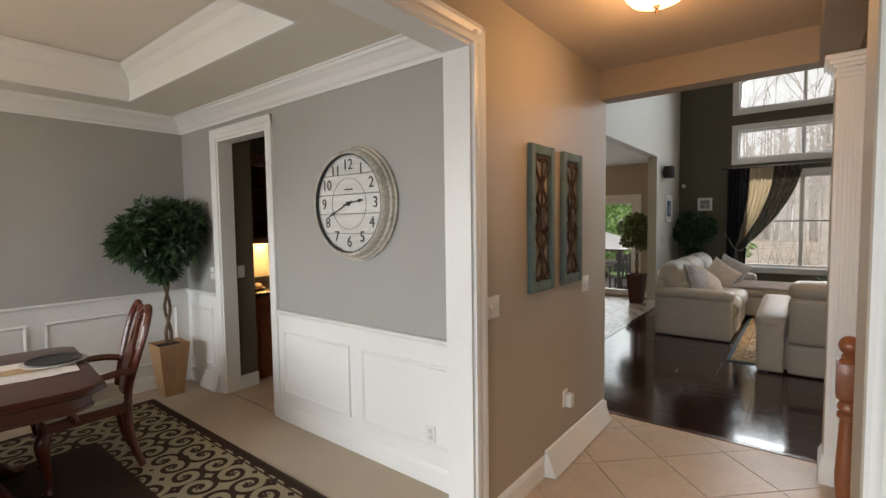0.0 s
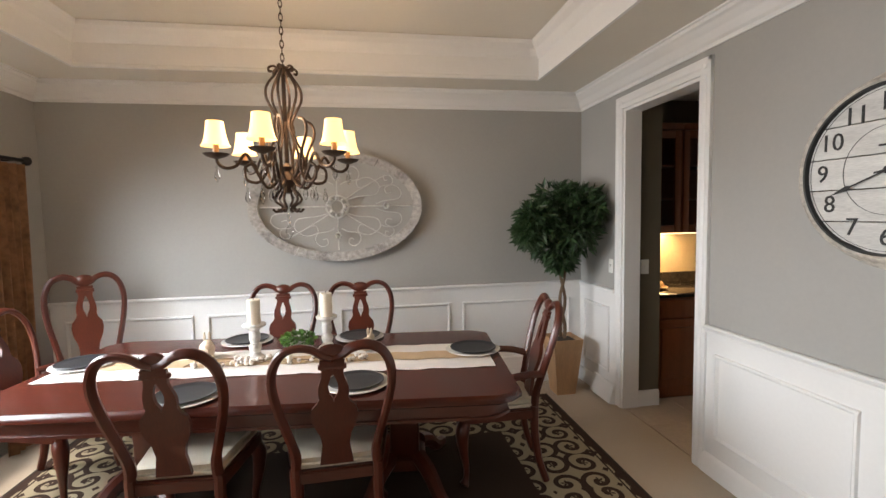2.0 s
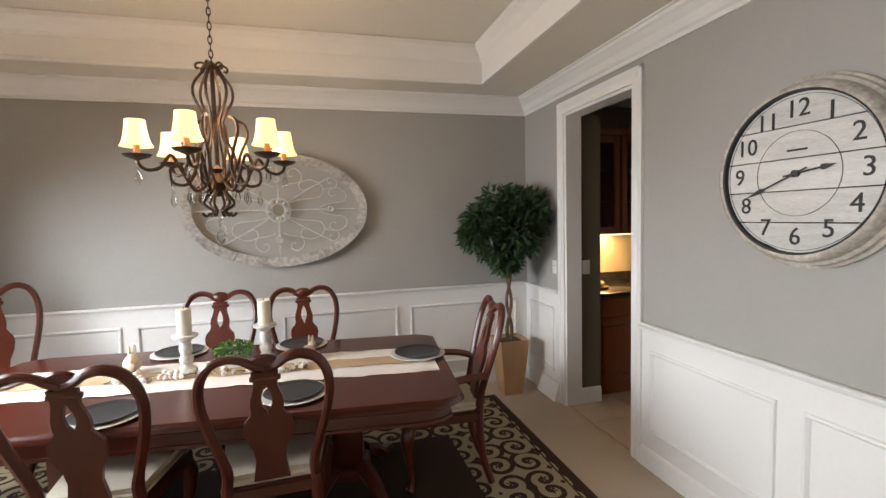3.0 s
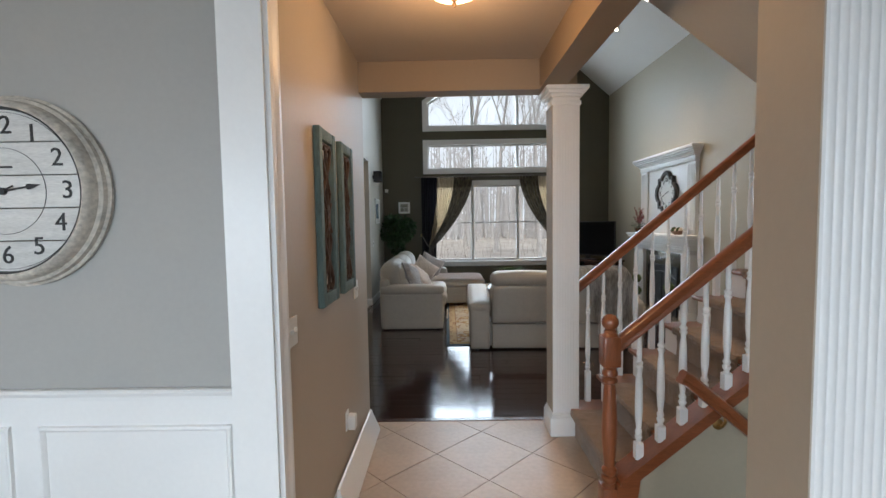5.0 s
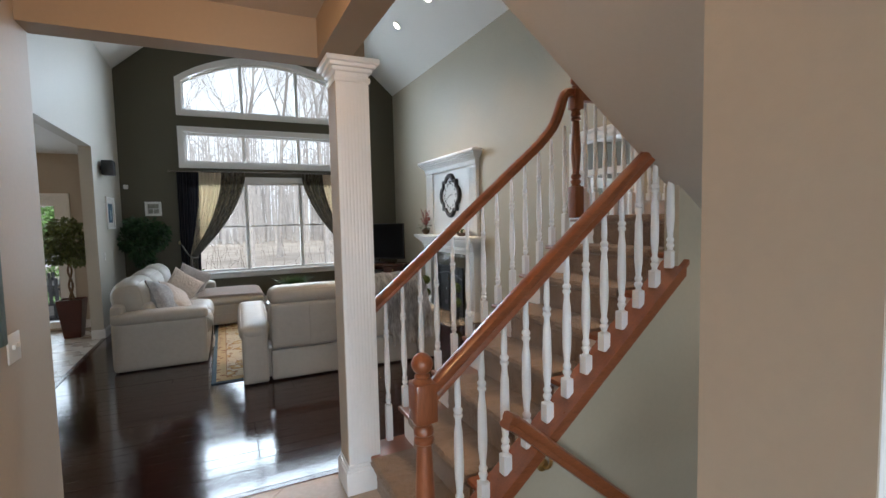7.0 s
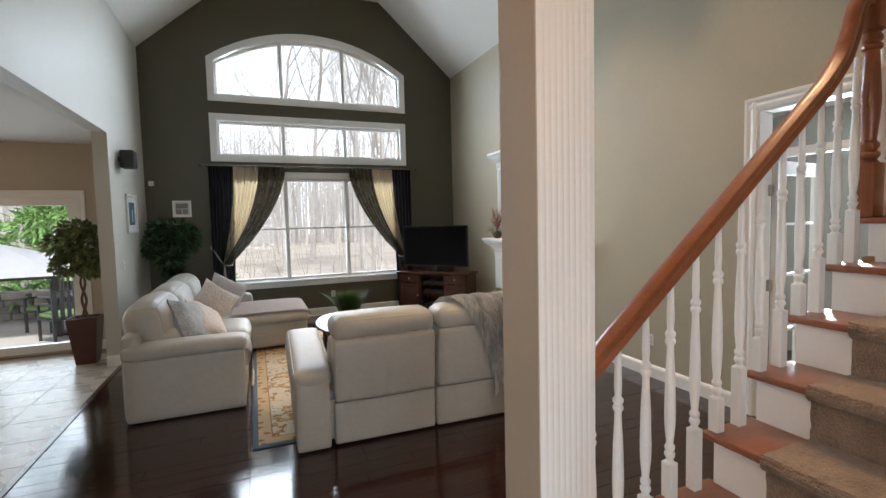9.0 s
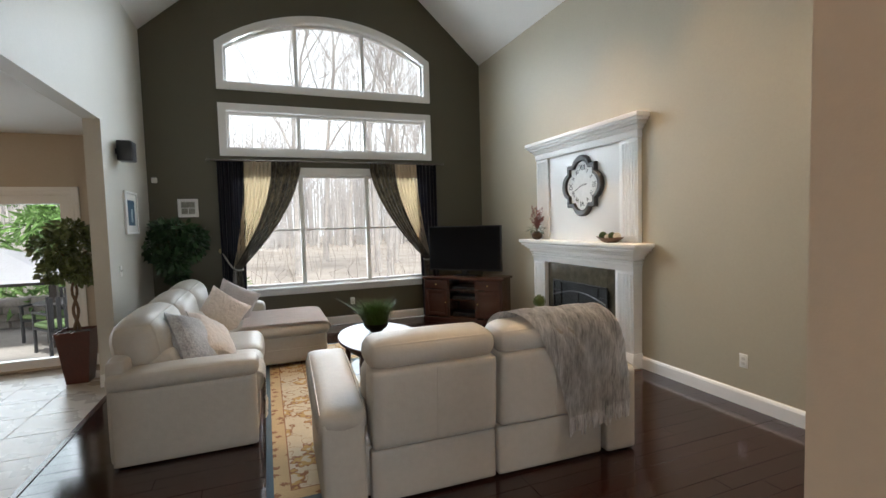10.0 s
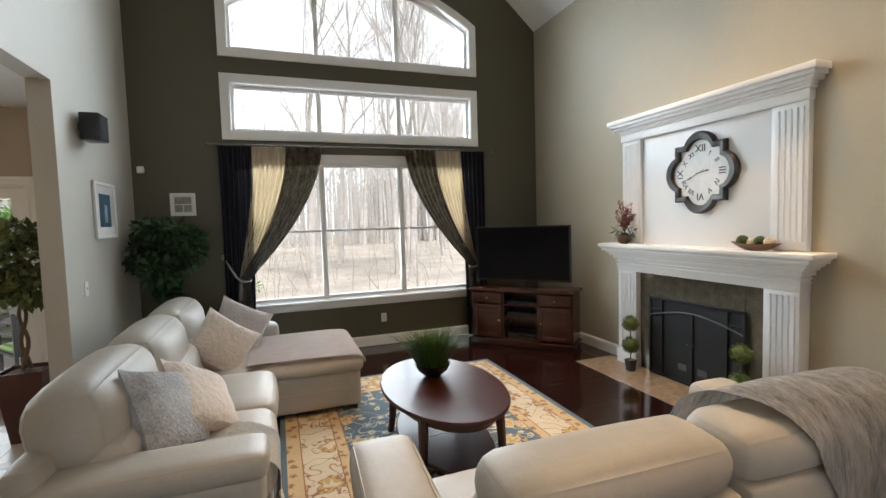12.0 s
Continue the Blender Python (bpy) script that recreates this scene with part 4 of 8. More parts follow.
tb = thing("dining_table", TM, "polished cherry dining table with canted corners and two pedestals", "table")
hw, hl, cc = 0.62, 1.31, 0.085
octo = [(-hw + cc, -hl), (hw - cc, -hl), (hw - cc * 0.35, -hl + cc * 0.65), (hw, -hl + cc * 1.4), (hw, hl - cc * 1.4), (hw - cc * 0.35, hl - cc * 0.65), (hw - cc, hl), (-hw + cc, hl), (-hw + cc * 0.35, hl - cc * 0.65), (-hw, hl - cc * 1.4), (-hw, -hl + cc * 1.4), (-hw + cc * 0.35, -hl + cc * 0.65)]
CHERRY_T = M("cherry_table_top", (0.066, 0.0130, 0.0070), 0.24, var=0.25, s1=1.4, s2=14, bump=0.02, bscale=40, stretch=(8, 1, 8), coat=0.10)
bm = bmesh.new()
lay = [(0.985, 0.708), (1.0, 0.716), (1.0, 0.738), (0.992, 0.746), (0.985, 0.756)]
rings = [[bm.verts.new((x * f, y * (1 - (1 - f) * 0.45), z)) for x, y in octo] for f, z in lay]
for a, b in zip(rings, rings[1:]):
    for i in range(12):
        bm.faces.new((a[i], a[(i + 1) % 12], b[(i + 1) % 12], b[i]))
bm.faces.new(rings[0][::-1])
bm.faces.new(rings[-1])
part("tabletop", bm, CHERRY_T, tb)
bm = prism(bmesh.new(), [(x * 0.90, y * 0.955) for x, y in octo], 0.615, 0.708)
part("apron", bm, CHERRY, tb)
part("apron_bead", prism(bmesh.new(), [(x * 0.912, y * 0.961) for x, y in octo], 0.617, 0.632), CHERRY, tb)
for v in (-0.72, 0.72):
    bm = bmesh.new()
    m = Matrix.Translation((0, v, 0))
    bx(bm, -0.17, -0.12, 0.565, 0.17, 0.12, 0.615, bev=0.01, m=m)
    bx(bm, -0.10, -0.085, 0.18, 0.10, 0.085, 0.57, bev=0.02, m=m)
    bx(bm, -0.13, -0.11, 0.49, 0.13, 0.11, 0.53, bev=0.015, m=m)
    bx(bm, -0.14, -0.12, 0.13, 0.14, 0.12, 0.20, bev=0.015, m=m)
    p = part("pedestal", bm, CHERRY_V, tb)
    for sx in (-1, 1):
        for sy in (-1, 1):
            pts = curve_pts([(sx * 0.10, v + sy * 0.08, 0.20), (sx * 0.20, v + sy * 0.14, 0.15), (sx * 0.29, v + sy * 0.19, 0.07), (sx * 0.37, v + sy * 0.23, 0.05), (sx * 0.40, v + sy * 0.245, 0.038)], 4)
            part("foot", tube(bmesh.new(), pts, [0.048 - 0.001 * i for i in range(len(pts))], 8), CHERRY, p)

# table linen and settings
LINEN = M("white_linen", (0.70, 0.66, 0.62), 0.9, var=0.06, s1=8, s2=90, bump=0.5, bscale=120)
BURLAP = M("burlap_stripe", (0.45, 0.32, 0.19), 0.95, var=0.15, s1=10, s2=200, bump=0.5, bscale=250)
tr = thing("table_runner", on_table(-0.03, 0, 0.757), "white linen table runner with a burlap middle stripe", "runner")


def strip_cloth(x0, x1, y0, y1, z, thick=0.002, n=70):
    bm = bmesh.new()
    rows = []
    for i in range(n + 1):
        y = y0 + (y1 - y0) * i / n
        w = 0.006 * math.sin(i * 0.9) + 0.004 * math.sin(i * 2.3)
        rows.append([bm.verts.new((x0 + (x1 - x0) * j / 6 + (w if j in (0, 6) else 0), y, z + thick + 0.0012 * math.sin(i * 1.3 + j * 2))) for j in range(7)])
    for a, b in zip(rows, rows[1:]):
        for j in range(6):
            bm.faces.new((a[j], a[j + 1], b[j + 1], b[j]))
    return bm


part("cloth", strip_cloth(-0.24, 0.24, -1.24, 1.24, 0), LINEN, tr)
part("stripe", strip_cloth(-0.075, 0.075, -1.235, 1.235, 0.0035), BURLAP, tr)
CHINA = M("white_china", (0.72, 0.70, 0.66), 0.2, var=0.02, bump=0)
SLATE = M("slate_glaze", (0.022, 0.022, 0.024), 0.38, var=0.2, s2=80, bump=0.1, bscale=120)
first = None
for px, py in ((-0.958, 1.029), (-0.954, 0.231), (-1.867, 1.035), (-1.941, 0.271), (-1.382, 1.735), (-1.60, -0.56)):
    q = TM.inverted() @ Vector((px, py, 0))
    u, v = q.x, q.y
    z = 0.7625 if abs(v) > 1 else 0.757
    if first is None:
        ch = thing("charger_plate", on_table(u, v, z), "round white charger plate on the dining table", "plate", "charger plates")
        part("dish", turned([(0.08, 0), (0.15, 0.004), (0.168, 0.010), (0.166, 0.013), (0.12, 0.008)], 36), CHINA, ch)
        pl = thing("dinner_plate", on_table(u, v, z + 0.0085), "round dark slate dinner plate on a white charger", "plate", "dark dinner plates")
        part("dish", turned([(0.08, 0), (0.12, 0.004), (0.142, 0.014), (0.139, 0.0165), (0.118, 0.009), (0.11, 0.008)], 36), SLATE, pl)
        first = True
    else:
        copy_thing(ch, on_table(u, v, z))
        copy_thing(pl, on_table(u, v, z + 0.0085))
WAX = M("ivory_wax", (0.78, 0.72, 0.60), 0.45, var=0.03, bump=0.02)
DISTRESS = M("distressed_white_wood", (0.62, 0.60, 0.56), 0.7, var=0.22, s1=14, s2=60, bump=0.3, bscale=70)
hold = None
for px, py, r in ((-1.50, 0.424, 0), (-1.62, 0.835, 40)):
    q = TM.inverted() @ Vector((px, py, 0))
    u, v = q.x, q.y
    if hold is None:
        hold = thing("candle_holder", on_table(u, v, 0.765, r), "distressed white turned wooden candle holder", "candle holder", "candle holders")
        part("stem", turned([(0.055, 0), (0.055, 0.014), (0.036, 0.024), (0.028, 0.04), (0.036, 0.06), (0.036, 0.08), (0.026, 0.095), (0.033, 0.12), (0.033, 0.15), (0.026, 0.165), (0.034, 0.18), (0.05, 0.19)], 20), DISTRESS, hold)
        part("dish", turned([(0.05, 0.188), (0.066, 0.196), (0.068, 0.21), (0.062, 0.213), (0.02, 0.205)], 24), DISTRESS, hold)
        cd = thing("pillar_candle", on_table(u, v, 0.971, r), "ivory pillar candle with a burnt wick", "candle", "pillar candles")
        part("wax", turned([(0.037, 0), (0.038, 0.004), (0.038, 0.148), (0.034, 0.152), (0.012, 0.148)], 24), WAX, cd)
        part("wick", tube(bmesh.new(), [(0, 0, 0.147), (0.001, 0, 0.157), (0.004, 0, 0.166)], 0.0018, 6), BLACK, cd)
    else:
        copy_thing(hold, on_table(u, v, 0.765, r))
        copy_thing(cd, on_table(u, v, 0.971, r))


def leaf_cloud(bm, count, spots, size, seed, droop=0.3, aspect=0.42):
    """Scatters folded leaves through ellipsoid clumps (centre, radii)."""
    rnd = random.Random(seed)
    for _ in range(count):
        (cx, cy, cz), (rx, ry, rz) = spots[rnd.randrange(len(spots))]
        while True:
            p = Vector((rnd.uniform(-1, 1), rnd.uniform(-1, 1), rnd.uniform(-1, 1)))
            if p.length < 1 and p.length > rnd.random() * 0.75:
                break
        o = Vector((cx + p.x * rx, cy + p.y * ry, cz + p.z * rz))
        d = (p + Vector((rnd.uniform(-0.7, 0.7), rnd.uniform(-0.7, 0.7), rnd.uniform(-0.6, 0.5) - droop))).normalized()
        s = d.cross(Vector((rnd.uniform(-1, 1), rnd.uniform(-1, 1), rnd.uniform(-1, 1)))).normalized()
        nrm = d.cross(s)
        L = size * rnd.uniform(0.6, 1.3)
        w = L * aspect * 0.5
        a, b = bm.verts.new(o), bm.verts.new(o + d * L - nrm * L * 0.12)
        m1, m2 = o + d * L * 0.45 + nrm * L * 0.05, None
        c1, c2 = bm.verts.new(m1 + s * w), bm.verts.new(m1 - s * w)
        mid = bm.verts.new(o + d * L * 0.5 - nrm * L * 0.02)
        bm.faces.new((a, c1, mid))
        bm.faces.new((c1, b, mid))
        bm.faces.new((b, c2, mid))
        bm.faces.new((c2, a, mid))
    return bm


def leafy(name, col, rough=0.45):
    m = M(name, col, rough, var=0.25, s1=3, s2=30, bump=0, island=0.9)
    b = m.node_tree.nodes["Principled BSDF"]
    b.inputs["Subsurface Weight"].default_value = 0.0
    return m


LEAF_DARK = leafy("ficus_leaf_dark", (0.030, 0.068, 0.022))
LEAF_MID = leafy("leaf_mid_green", (0.055, 0.115, 0.025))
GRASS = leafy("grass_blade_green", (0.050, 0.110, 0.020))
STEM = M("plant_trunk", (0.15, 0.095, 0.055), 0.85, var=0.25, s1=8, s2=40, bump=0.5, bscale=60)
SOIL = M("potting_moss", (0.06, 0.045, 0.03), 0.95, var=0.3, bump=0.6, bscale=60)

iv = thing("ivy_pot", on_table(-0.24, 0.05, 0.76), "small pot of green leafy filler on the table", "plant")
part("pot", turned([(0.04, 0), (0.055, 0.04), (0.056, 0.045), (0.05, 0.045)], 18), DISTRESS, iv)
part("leaves", leaf_cloud(bmesh.new(), 420, [((0, 0, 0.075), (0.10, 0.10, 0.045))], 0.024, 5, 0.0, 0.8), leafy("filler_leaf", (0.08, 0.20, 0.03)), iv)


def bunny(m, label, k=1.0):
    """A small seated rabbit figurine as one plain shape."""
    bm = bmesh.new()
    for c, r in (((0, 0, 0.045), (0.040, 0.058, 0.045)), ((0, 0.045, 0.082), (0.025, 0.030, 0.026)), ((0.012, 0.035, 0.118), (0.007, 0.012, 0.030)), ((-0.012, 0.033, 0.118), (0.007, 0.012, 0.030)), ((0, -0.058, 0.035), (0.016, 0.016, 0.016)), ((0.02, 0.045, 0.014), (0.012, 0.022, 0.014)), ((-0.02, 0.045, 0.014), (0.012, 0.022, 0.014))):
        bmesh.ops.create_uvsphere(bm, u_segments=12, v_segments=8, radius=1, matrix=Matrix.Translation(Vector(c) * k) @ Matrix.Diagonal((r[0] * k, r[1] * k, r[2] * k, 1)))
    ob = mk("rabbit_figurine", bm, M("figurine_bisque", (0.58, 0.48, 0.36), 0.7, var=0.12, s1=20, bump=0.2, bscale=90), None, label, "figurine", "rabbit figurines")
    ob.matrix_world = m
    return ob


bunny(on_table(-0.13, -0.47, 0.763, -60), "small beige ceramic rabbit figurine on the runner", 1.15)
bunny(on_table(-0.16, 0.49, 0.763, 60), "small pale ceramic rabbit figurine beside a candle", 0.95)
gar = thing("cotton_garland", on_table(0.02, -0.02, 0.763), "garland of pale cotton bolls and twigs on the runner", "garland")
rnd = random.Random(4)
bm = bmesh.new()
for i in range(46):
    x, y, r = rnd.uniform(-0.07, 0.05), rnd.choice((-1, 1)) * rnd.uniform(0.05, 0.52), rnd.uniform(0.010, 0.022)
    bmesh.ops.create_icosphere(bm, subdivisions=1, radius=r, matrix=Matrix.Translation((x, y, r * 0.9)))
part("bolls", bm, M("cotton", (0.66, 0.60, 0.54), 0.95, var=0.2, s1=20, bump=0.4, island=0.6), gar)["kind"] = "stuff"
bm = bmesh.new()
for i in range(12):
    y = -0.5 + i * 0.085
    tube(bm, curve_pts([(rnd.uniform(-0.06, 0.05), y, 0.008), (rnd.uniform(-0.06, 0.05), y + 0.05, 0.016), (rnd.uniform(-0.06, 0.05), y + 0.1, 0.008)], 3), 0.003, 5)
part("twigs", bm, STEM, gar)

# chandelier
CX, CY = -1.2, 0.70
IRON = M("bronze_iron", (0.055, 0.034, 0.022), 0.45, 0.75, var=0.25, s1=12, s2=60, bump=0.2, bscale=90)
CRYSTAL = glassy("crystal_glass", (0.93, 0.93, 0.93))
SHADE = glow("lit_fabric_shade", (1.0, 0.62, 0.24), 2.3, (0.8, 0.7, 0.5))
cl = thing("chandelier", pose(CX, CY, 0, 0, 0, 10), "bronze iron chandelier with six lit shades and crystal drops", "chandelier")
bm = bmesh.new()
for i in range(17):
    z = 2.40 + i * 0.034
    a = i % 2 * math.pi / 2
    loop = [(math.cos(a) * 0.009 * math.cos(q), math.sin(a) * 0.009 * math.cos(q), z + 0.022 * math.sin(q)) for q in [k * math.pi / 5 for k in range(11)]]
    tube(bm, loop, 0.0028, 5, False)
part("chain", bm, IRON, cl)
part("canopy", turned([(0.004, 2.94), (0.03, 2.945), (0.06, 2.965), (0.065, 2.989)], 20), IRON, cl)
part("hub", turned([(0.006, 1.73), (0.02, 1.735), (0.03, 1.76), (0.045, 1.80), (0.03, 1.83), (0.016, 1.85), (0.03, 1.87), (0.012, 1.89), (0.01, 2.38), (0.02, 2.385), (0.006, 2.40)], 16), IRON, cl)
for k in range(6):
    a = k * math.pi / 3 - radians(19)
    R = Matrix.Rotation(a, 4, "Z")

    def W(r, z):
        return R @ Vector((r, 0, z))
    part("cage_bar", tube(bmesh.new(), curve_pts([W(0.02, 2.38), W(0.045, 2.34), W(0.085, 2.28), W(0.088, 2.22), W(0.060, 2.16), W(0.036, 2.10), W(0.050, 2.02), W(0.085, 1.94), W(0.080, 1.86), W(0.040, 1.80)], 5), 0.009, 6, True, 0.6), IRON, cl)
    part("crown_scroll", tube(bmesh.new(), curve_pts([W(0.012, 2.35), W(0.04, 2.385), W(0.07, 2.375), W(0.068, 2.355), W(0.055, 2.36)], 5), 0.006, 6), IRON, cl)
    part("scroll", tube(bmesh.new(), curve_pts([W(0.10, 2.12), W(0.14, 2.10), W(0.15, 2.04), W(0.11, 1.94), W(0.10, 1.86), W(0.14, 1.79), W(0.20, 1.80), W(0.205, 1.86), W(0.165, 1.88), W(0.15, 1.85)], 5), 0.008, 6), IRON, cl)
    part("arm", tube(bmesh.new(), curve_pts([W(0.04, 1.81), W(0.10, 1.76), W(0.16, 1.86), W(0.20, 1.93), W(0.245, 1.87), W(0.295, 1.855), W(0.33, 1.88), W(0.335, 1.93)], 6), 0.0085, 7), IRON, cl)
    part("lower_scroll", tube(bmesh.new(), curve_pts([W(0.03, 1.76), W(0.07, 1.70), W(0.03, 1.66), W(0.06, 1.635), W(0.08, 1.65)], 5), 0.007, 6), IRON, cl)
    m = Matrix.Translation(W(0.335, -0.02))
    part("drip_cup", turned([(0.012, 1.918), (0.05, 1.932), (0.062, 1.944), (0.058, 1.944), (0.02, 1.936)], 18, m), IRON, cl)
    part("candle_tube", turned([(0.014, 1.935), (0.014, 2.03)], 10, m), M("candle_sleeve", (0.45, 0.25, 0.12), 0.5), cl)
    bm = bmesh.new()
    lathe(bm, [(0.068, 1.980), (0.060, 1.993), (0.052, 2.02), (0.045, 2.06), (0.041, 2.10)], 20, m, False)
    lathe(bm, [(0.066, 1.980), (0.058, 1.993), (0.050, 2.02), (0.043, 2.06), (0.039, 2.10)], 20, m, False)
    sh = part("shade", bm, SHADE, cl, "lit cream fabric shade")
    for r, z in ((0.335, 1.88), (0.20, 1.775), (0.13, 1.79)):
        q = Matrix.Translation(W(r, z - 0.075))
        part("crystal_drop", turned([(0.001, -0.022), (0.013, 0.002), (0.011, 0.020), (0.003, 0.046), (0.007, 0.052), (0.002, 0.062)], 8, q), CRYSTAL, cl)
bm = bmesh.new()
lathe(bm, [(0.002, 1.49), (0.02, 1.52), (0.022, 1.535), (0.012, 1.555), (0.003, 1.57)], 10)
for i in range(4):
    bmesh.ops.create_icosphere(bm, subdivisions=1, radius=0.011, matrix=Matrix.Translation((0, 0, 1.585 + 0.024 * i)))
part("crystal_tail", bm, CRYSTAL, cl)

# wall clock
ck = thing("wall_clock", pose(-0.080, YN, 1.740, 90, 0, 0), "large round whitewashed wall clock with black numerals", "clock")
WASHED = M("whitewashed_planks", (0.62, 0.61, 0.58), 0.75, var=0.16, s1=5, s2=40, bump=0.2, bscale=60, stretch=(1, 7, 1), objrand=0.4)
INK = M("black_ink", (0.02, 0.02, 0.02), 0.6)
part("rim", turned([(0.345, 0.0), (0.374, 0.003), (0.376, 0.018), (0.366, 0.026), (0.362, 0.045), (0.350, 0.054), (0.345, 0.080), (0.336, 0.098), (0.326, 0.104), (0.318, 0.098), (0.317, 0.05)], 64, None), M("distressed_rim", (0.50, 0.46, 0.40), 0.65, var=0.42, s1=9, s2=50, bump=0.2), ck)
part("inner_ring", turned([(0.318, 0.05), (0.318, 0.098), (0.311, 0.096), (0.309, 0.075), (0.309, 0.05)], 64), INK, ck)
for i in range(5):
    z0, z1 = -0.315 + i * 0.126, -0.315 + (i + 1) * 0.126 - 0.005
    pts = []
    for z in (z0, z1):
        pts.append(math.sqrt(max(0.316 ** 2 - z * z, 0.001)))
    mid = math.sqrt(max(0.316 ** 2 - ((z0 + z1) / 2) ** 2, 0.001))
    part("face_plank", prism(bmesh.new(), [(-pts[0], z0), (pts[0], z0), (mid, (z0 + z1) / 2), (pts[1], z1), (-pts[1], z1), (-mid, (z0 + z1) / 2)], 0.004, 0.075 + 0.0006 * (i % 2)), WASHED, ck)
for h in range(1, 13):
    a = math.pi / 2 - h * math.pi / 6
    words("numeral", str(h), 0.098, Matrix.Translation((0.248 * math.cos(a), 0.248 * math.sin(a), 0.077)), INK, ck)
for r in (0.165, 0.300):
    part("dial_line", tube(bmesh.new(), [(r * math.cos(q), r * math.sin(q), 0.0765) for q in [k * math.pi / 32 for k in range(65)]], 0.0012, 4, False), INK, ck)
part("small_print", box(-0.04, 0.088, 0.0752, 0.04, 0.096, 0.0772), INK, ck)


def clock_hand(bm, ang, L, w, z):
    m = Matrix.Rotation(ang, 4, "Z")
    prism(bm, [(-0.05, -w * 0.5), (L * 0.62, -w * 0.5), (L * 0.66, -w * 1.5), (L * 0.72, -w * 1.5), (L, 0), (L * 0.72, w * 1.5), (L * 0.66, w * 1.5), (L * 0.62, w * 0.5), (-0.05, w * 0.5)], z, z + 0.002, "z", m)
    return bm


part("hour_pointer", clock_hand(bmesh.new(), radians(90 - 81), 0.15, 0.007, 0.081), INK, ck)
part("minute_pointer", clock_hand(bmesh.new(), radians(90 - 247), 0.225, 0.006, 0.085), INK, ck)
part("boss", turned([(0.014, 0.075), (0.014, 0.089), (0.005, 0.091)], 16), INK, ck)

ck.scale = (1.03, 1.03, 1.03)

# oval wall ornament
ov = thing("oval_wall_art", pose(XW, 0.86, 1.692, 90, 0, 90), "whitewashed oval wooden wall ornament with iron scrolls", "wall art")
A_, B_ = 0.735, 0.475
WOODWASH = M("weathered_whitewash", (0.40, 0.375, 0.345), 0.85, var=0.38, s1=5, s2=34, bump=0.4, bscale=50, island=0.3)
for k in range(6):
    bm = bmesh.new()
    q0, q1 = k * math.pi / 3 + 0.004, (k + 1) * math.pi / 3 - 0.004
    n = 14
    rows = []
    for i in range(n + 1):
        q = q0 + (q1 - q0) * i / n
        c, s = math.cos(q), math.sin(q)
        rows.append([bm.verts.new((x * c, y * s, z)) for x, y, z in ((A_ - 0.078, B_ - 0.078, 0.003), (A_ - 0.085, B_ - 0.085, 0.068), (A_ - 0.006, B_ - 0.006, 0.078), (A_, B_, 0.003))])
    for a, b in zip(rows, rows[1:]):
        for j in range(4):
            bm.faces.new((a[j], b[j], b[(j + 1) % 4], a[(j + 1) % 4]))
    bm.faces.new(rows[0])
    bm.faces.new(rows[-1][::-1])
    part("frame_segment", bm, WOODWASH, ov)
PALEIRON = M("painted_scroll_iron", (0.50, 0.49, 0.46), 0.6, var=0.2, s1=15, bump=0.1)
for k in range(4):
    q = k * math.pi / 2
    c, s = math.cos(q), math.sin(q)
    e = ((A_ - 0.10) if k % 2 == 0 else (B_ - 0.10))
    part("spoke", tube(bmesh.new(), [(c * 0.07, s * 0.07, 0.046), (c * e, s * e, 0.046)], 0.007, 6), PALEIRON, ov)
    part("leaf_boss", turned([(0.003, 0), (0.03, 0.004), (0.022, 0.044), (0.004, 0.018)], 6, Matrix.Translation((c * e * 0.66, s * e * 0.66, 0.046))), PALEIRON, ov)


def scroll(bm, m, w, h, r=0.005):
    tube(bm, [m @ Vector(p) for p in curve_pts([(0, 0, 0.044), (w * 0.35, h * 0.15, 0.044), (w * 0.9, h * 0.25, 0.044), (w, h * 0.62, 0.044), (w * 0.7, h * 0.9, 0.044), (w * 0.38, h * 0.78, 0.044), (w * 0.42, h * 0.52, 0.044), (w * 0.62, h * 0.55, 0.044)], 6)], r, 5)
    return bm


for sx in (-1, 1):
    for sy in (-1, 1):
        for w, h, ox, oy in ((0.30, 0.22, 0.06, 0.05), (0.22, 0.18, 0.33, 0.02), (0.16, 0.17, 0.03, 0.19), (0.12, 0.12, 0.36, 0.16)):
            bm = scroll(bmesh.new(), Matrix.Diagonal((sx, sy, 1, 1)) @ Matrix.Translation((ox, oy, 0)), w, h)
            part("iron_scroll", bm, PALEIRON, ov)
        part("diagonal_bar", tube(bmesh.new(), curve_pts([(sx * 0.05, sy * 0.05, 0.046), (sx * 0.22, sy * 0.16, 0.046), (sx * 0.42, sy * 0.27, 0.046)], 4), 0.006, 5), PALEIRON, ov)
bm = bmesh.new()
for r in (0.095, 0.055):
    tube(bm, [(r * math.cos(q), r * math.sin(q), 0.048) for q in [k * math.pi / 12 for k in range(25)]], 0.008, 6, False)
for k in range(8):
    q = k * math.pi / 4
    lathe(bm, [(0.003, 0), (0.022, 0.004), (0.004, 0.044)], 6, Matrix.Translation((0.072 * math.cos(q), 0.072 * math.sin(q), 0.044)))
part("medallion", bm, PALEIRON, ov)


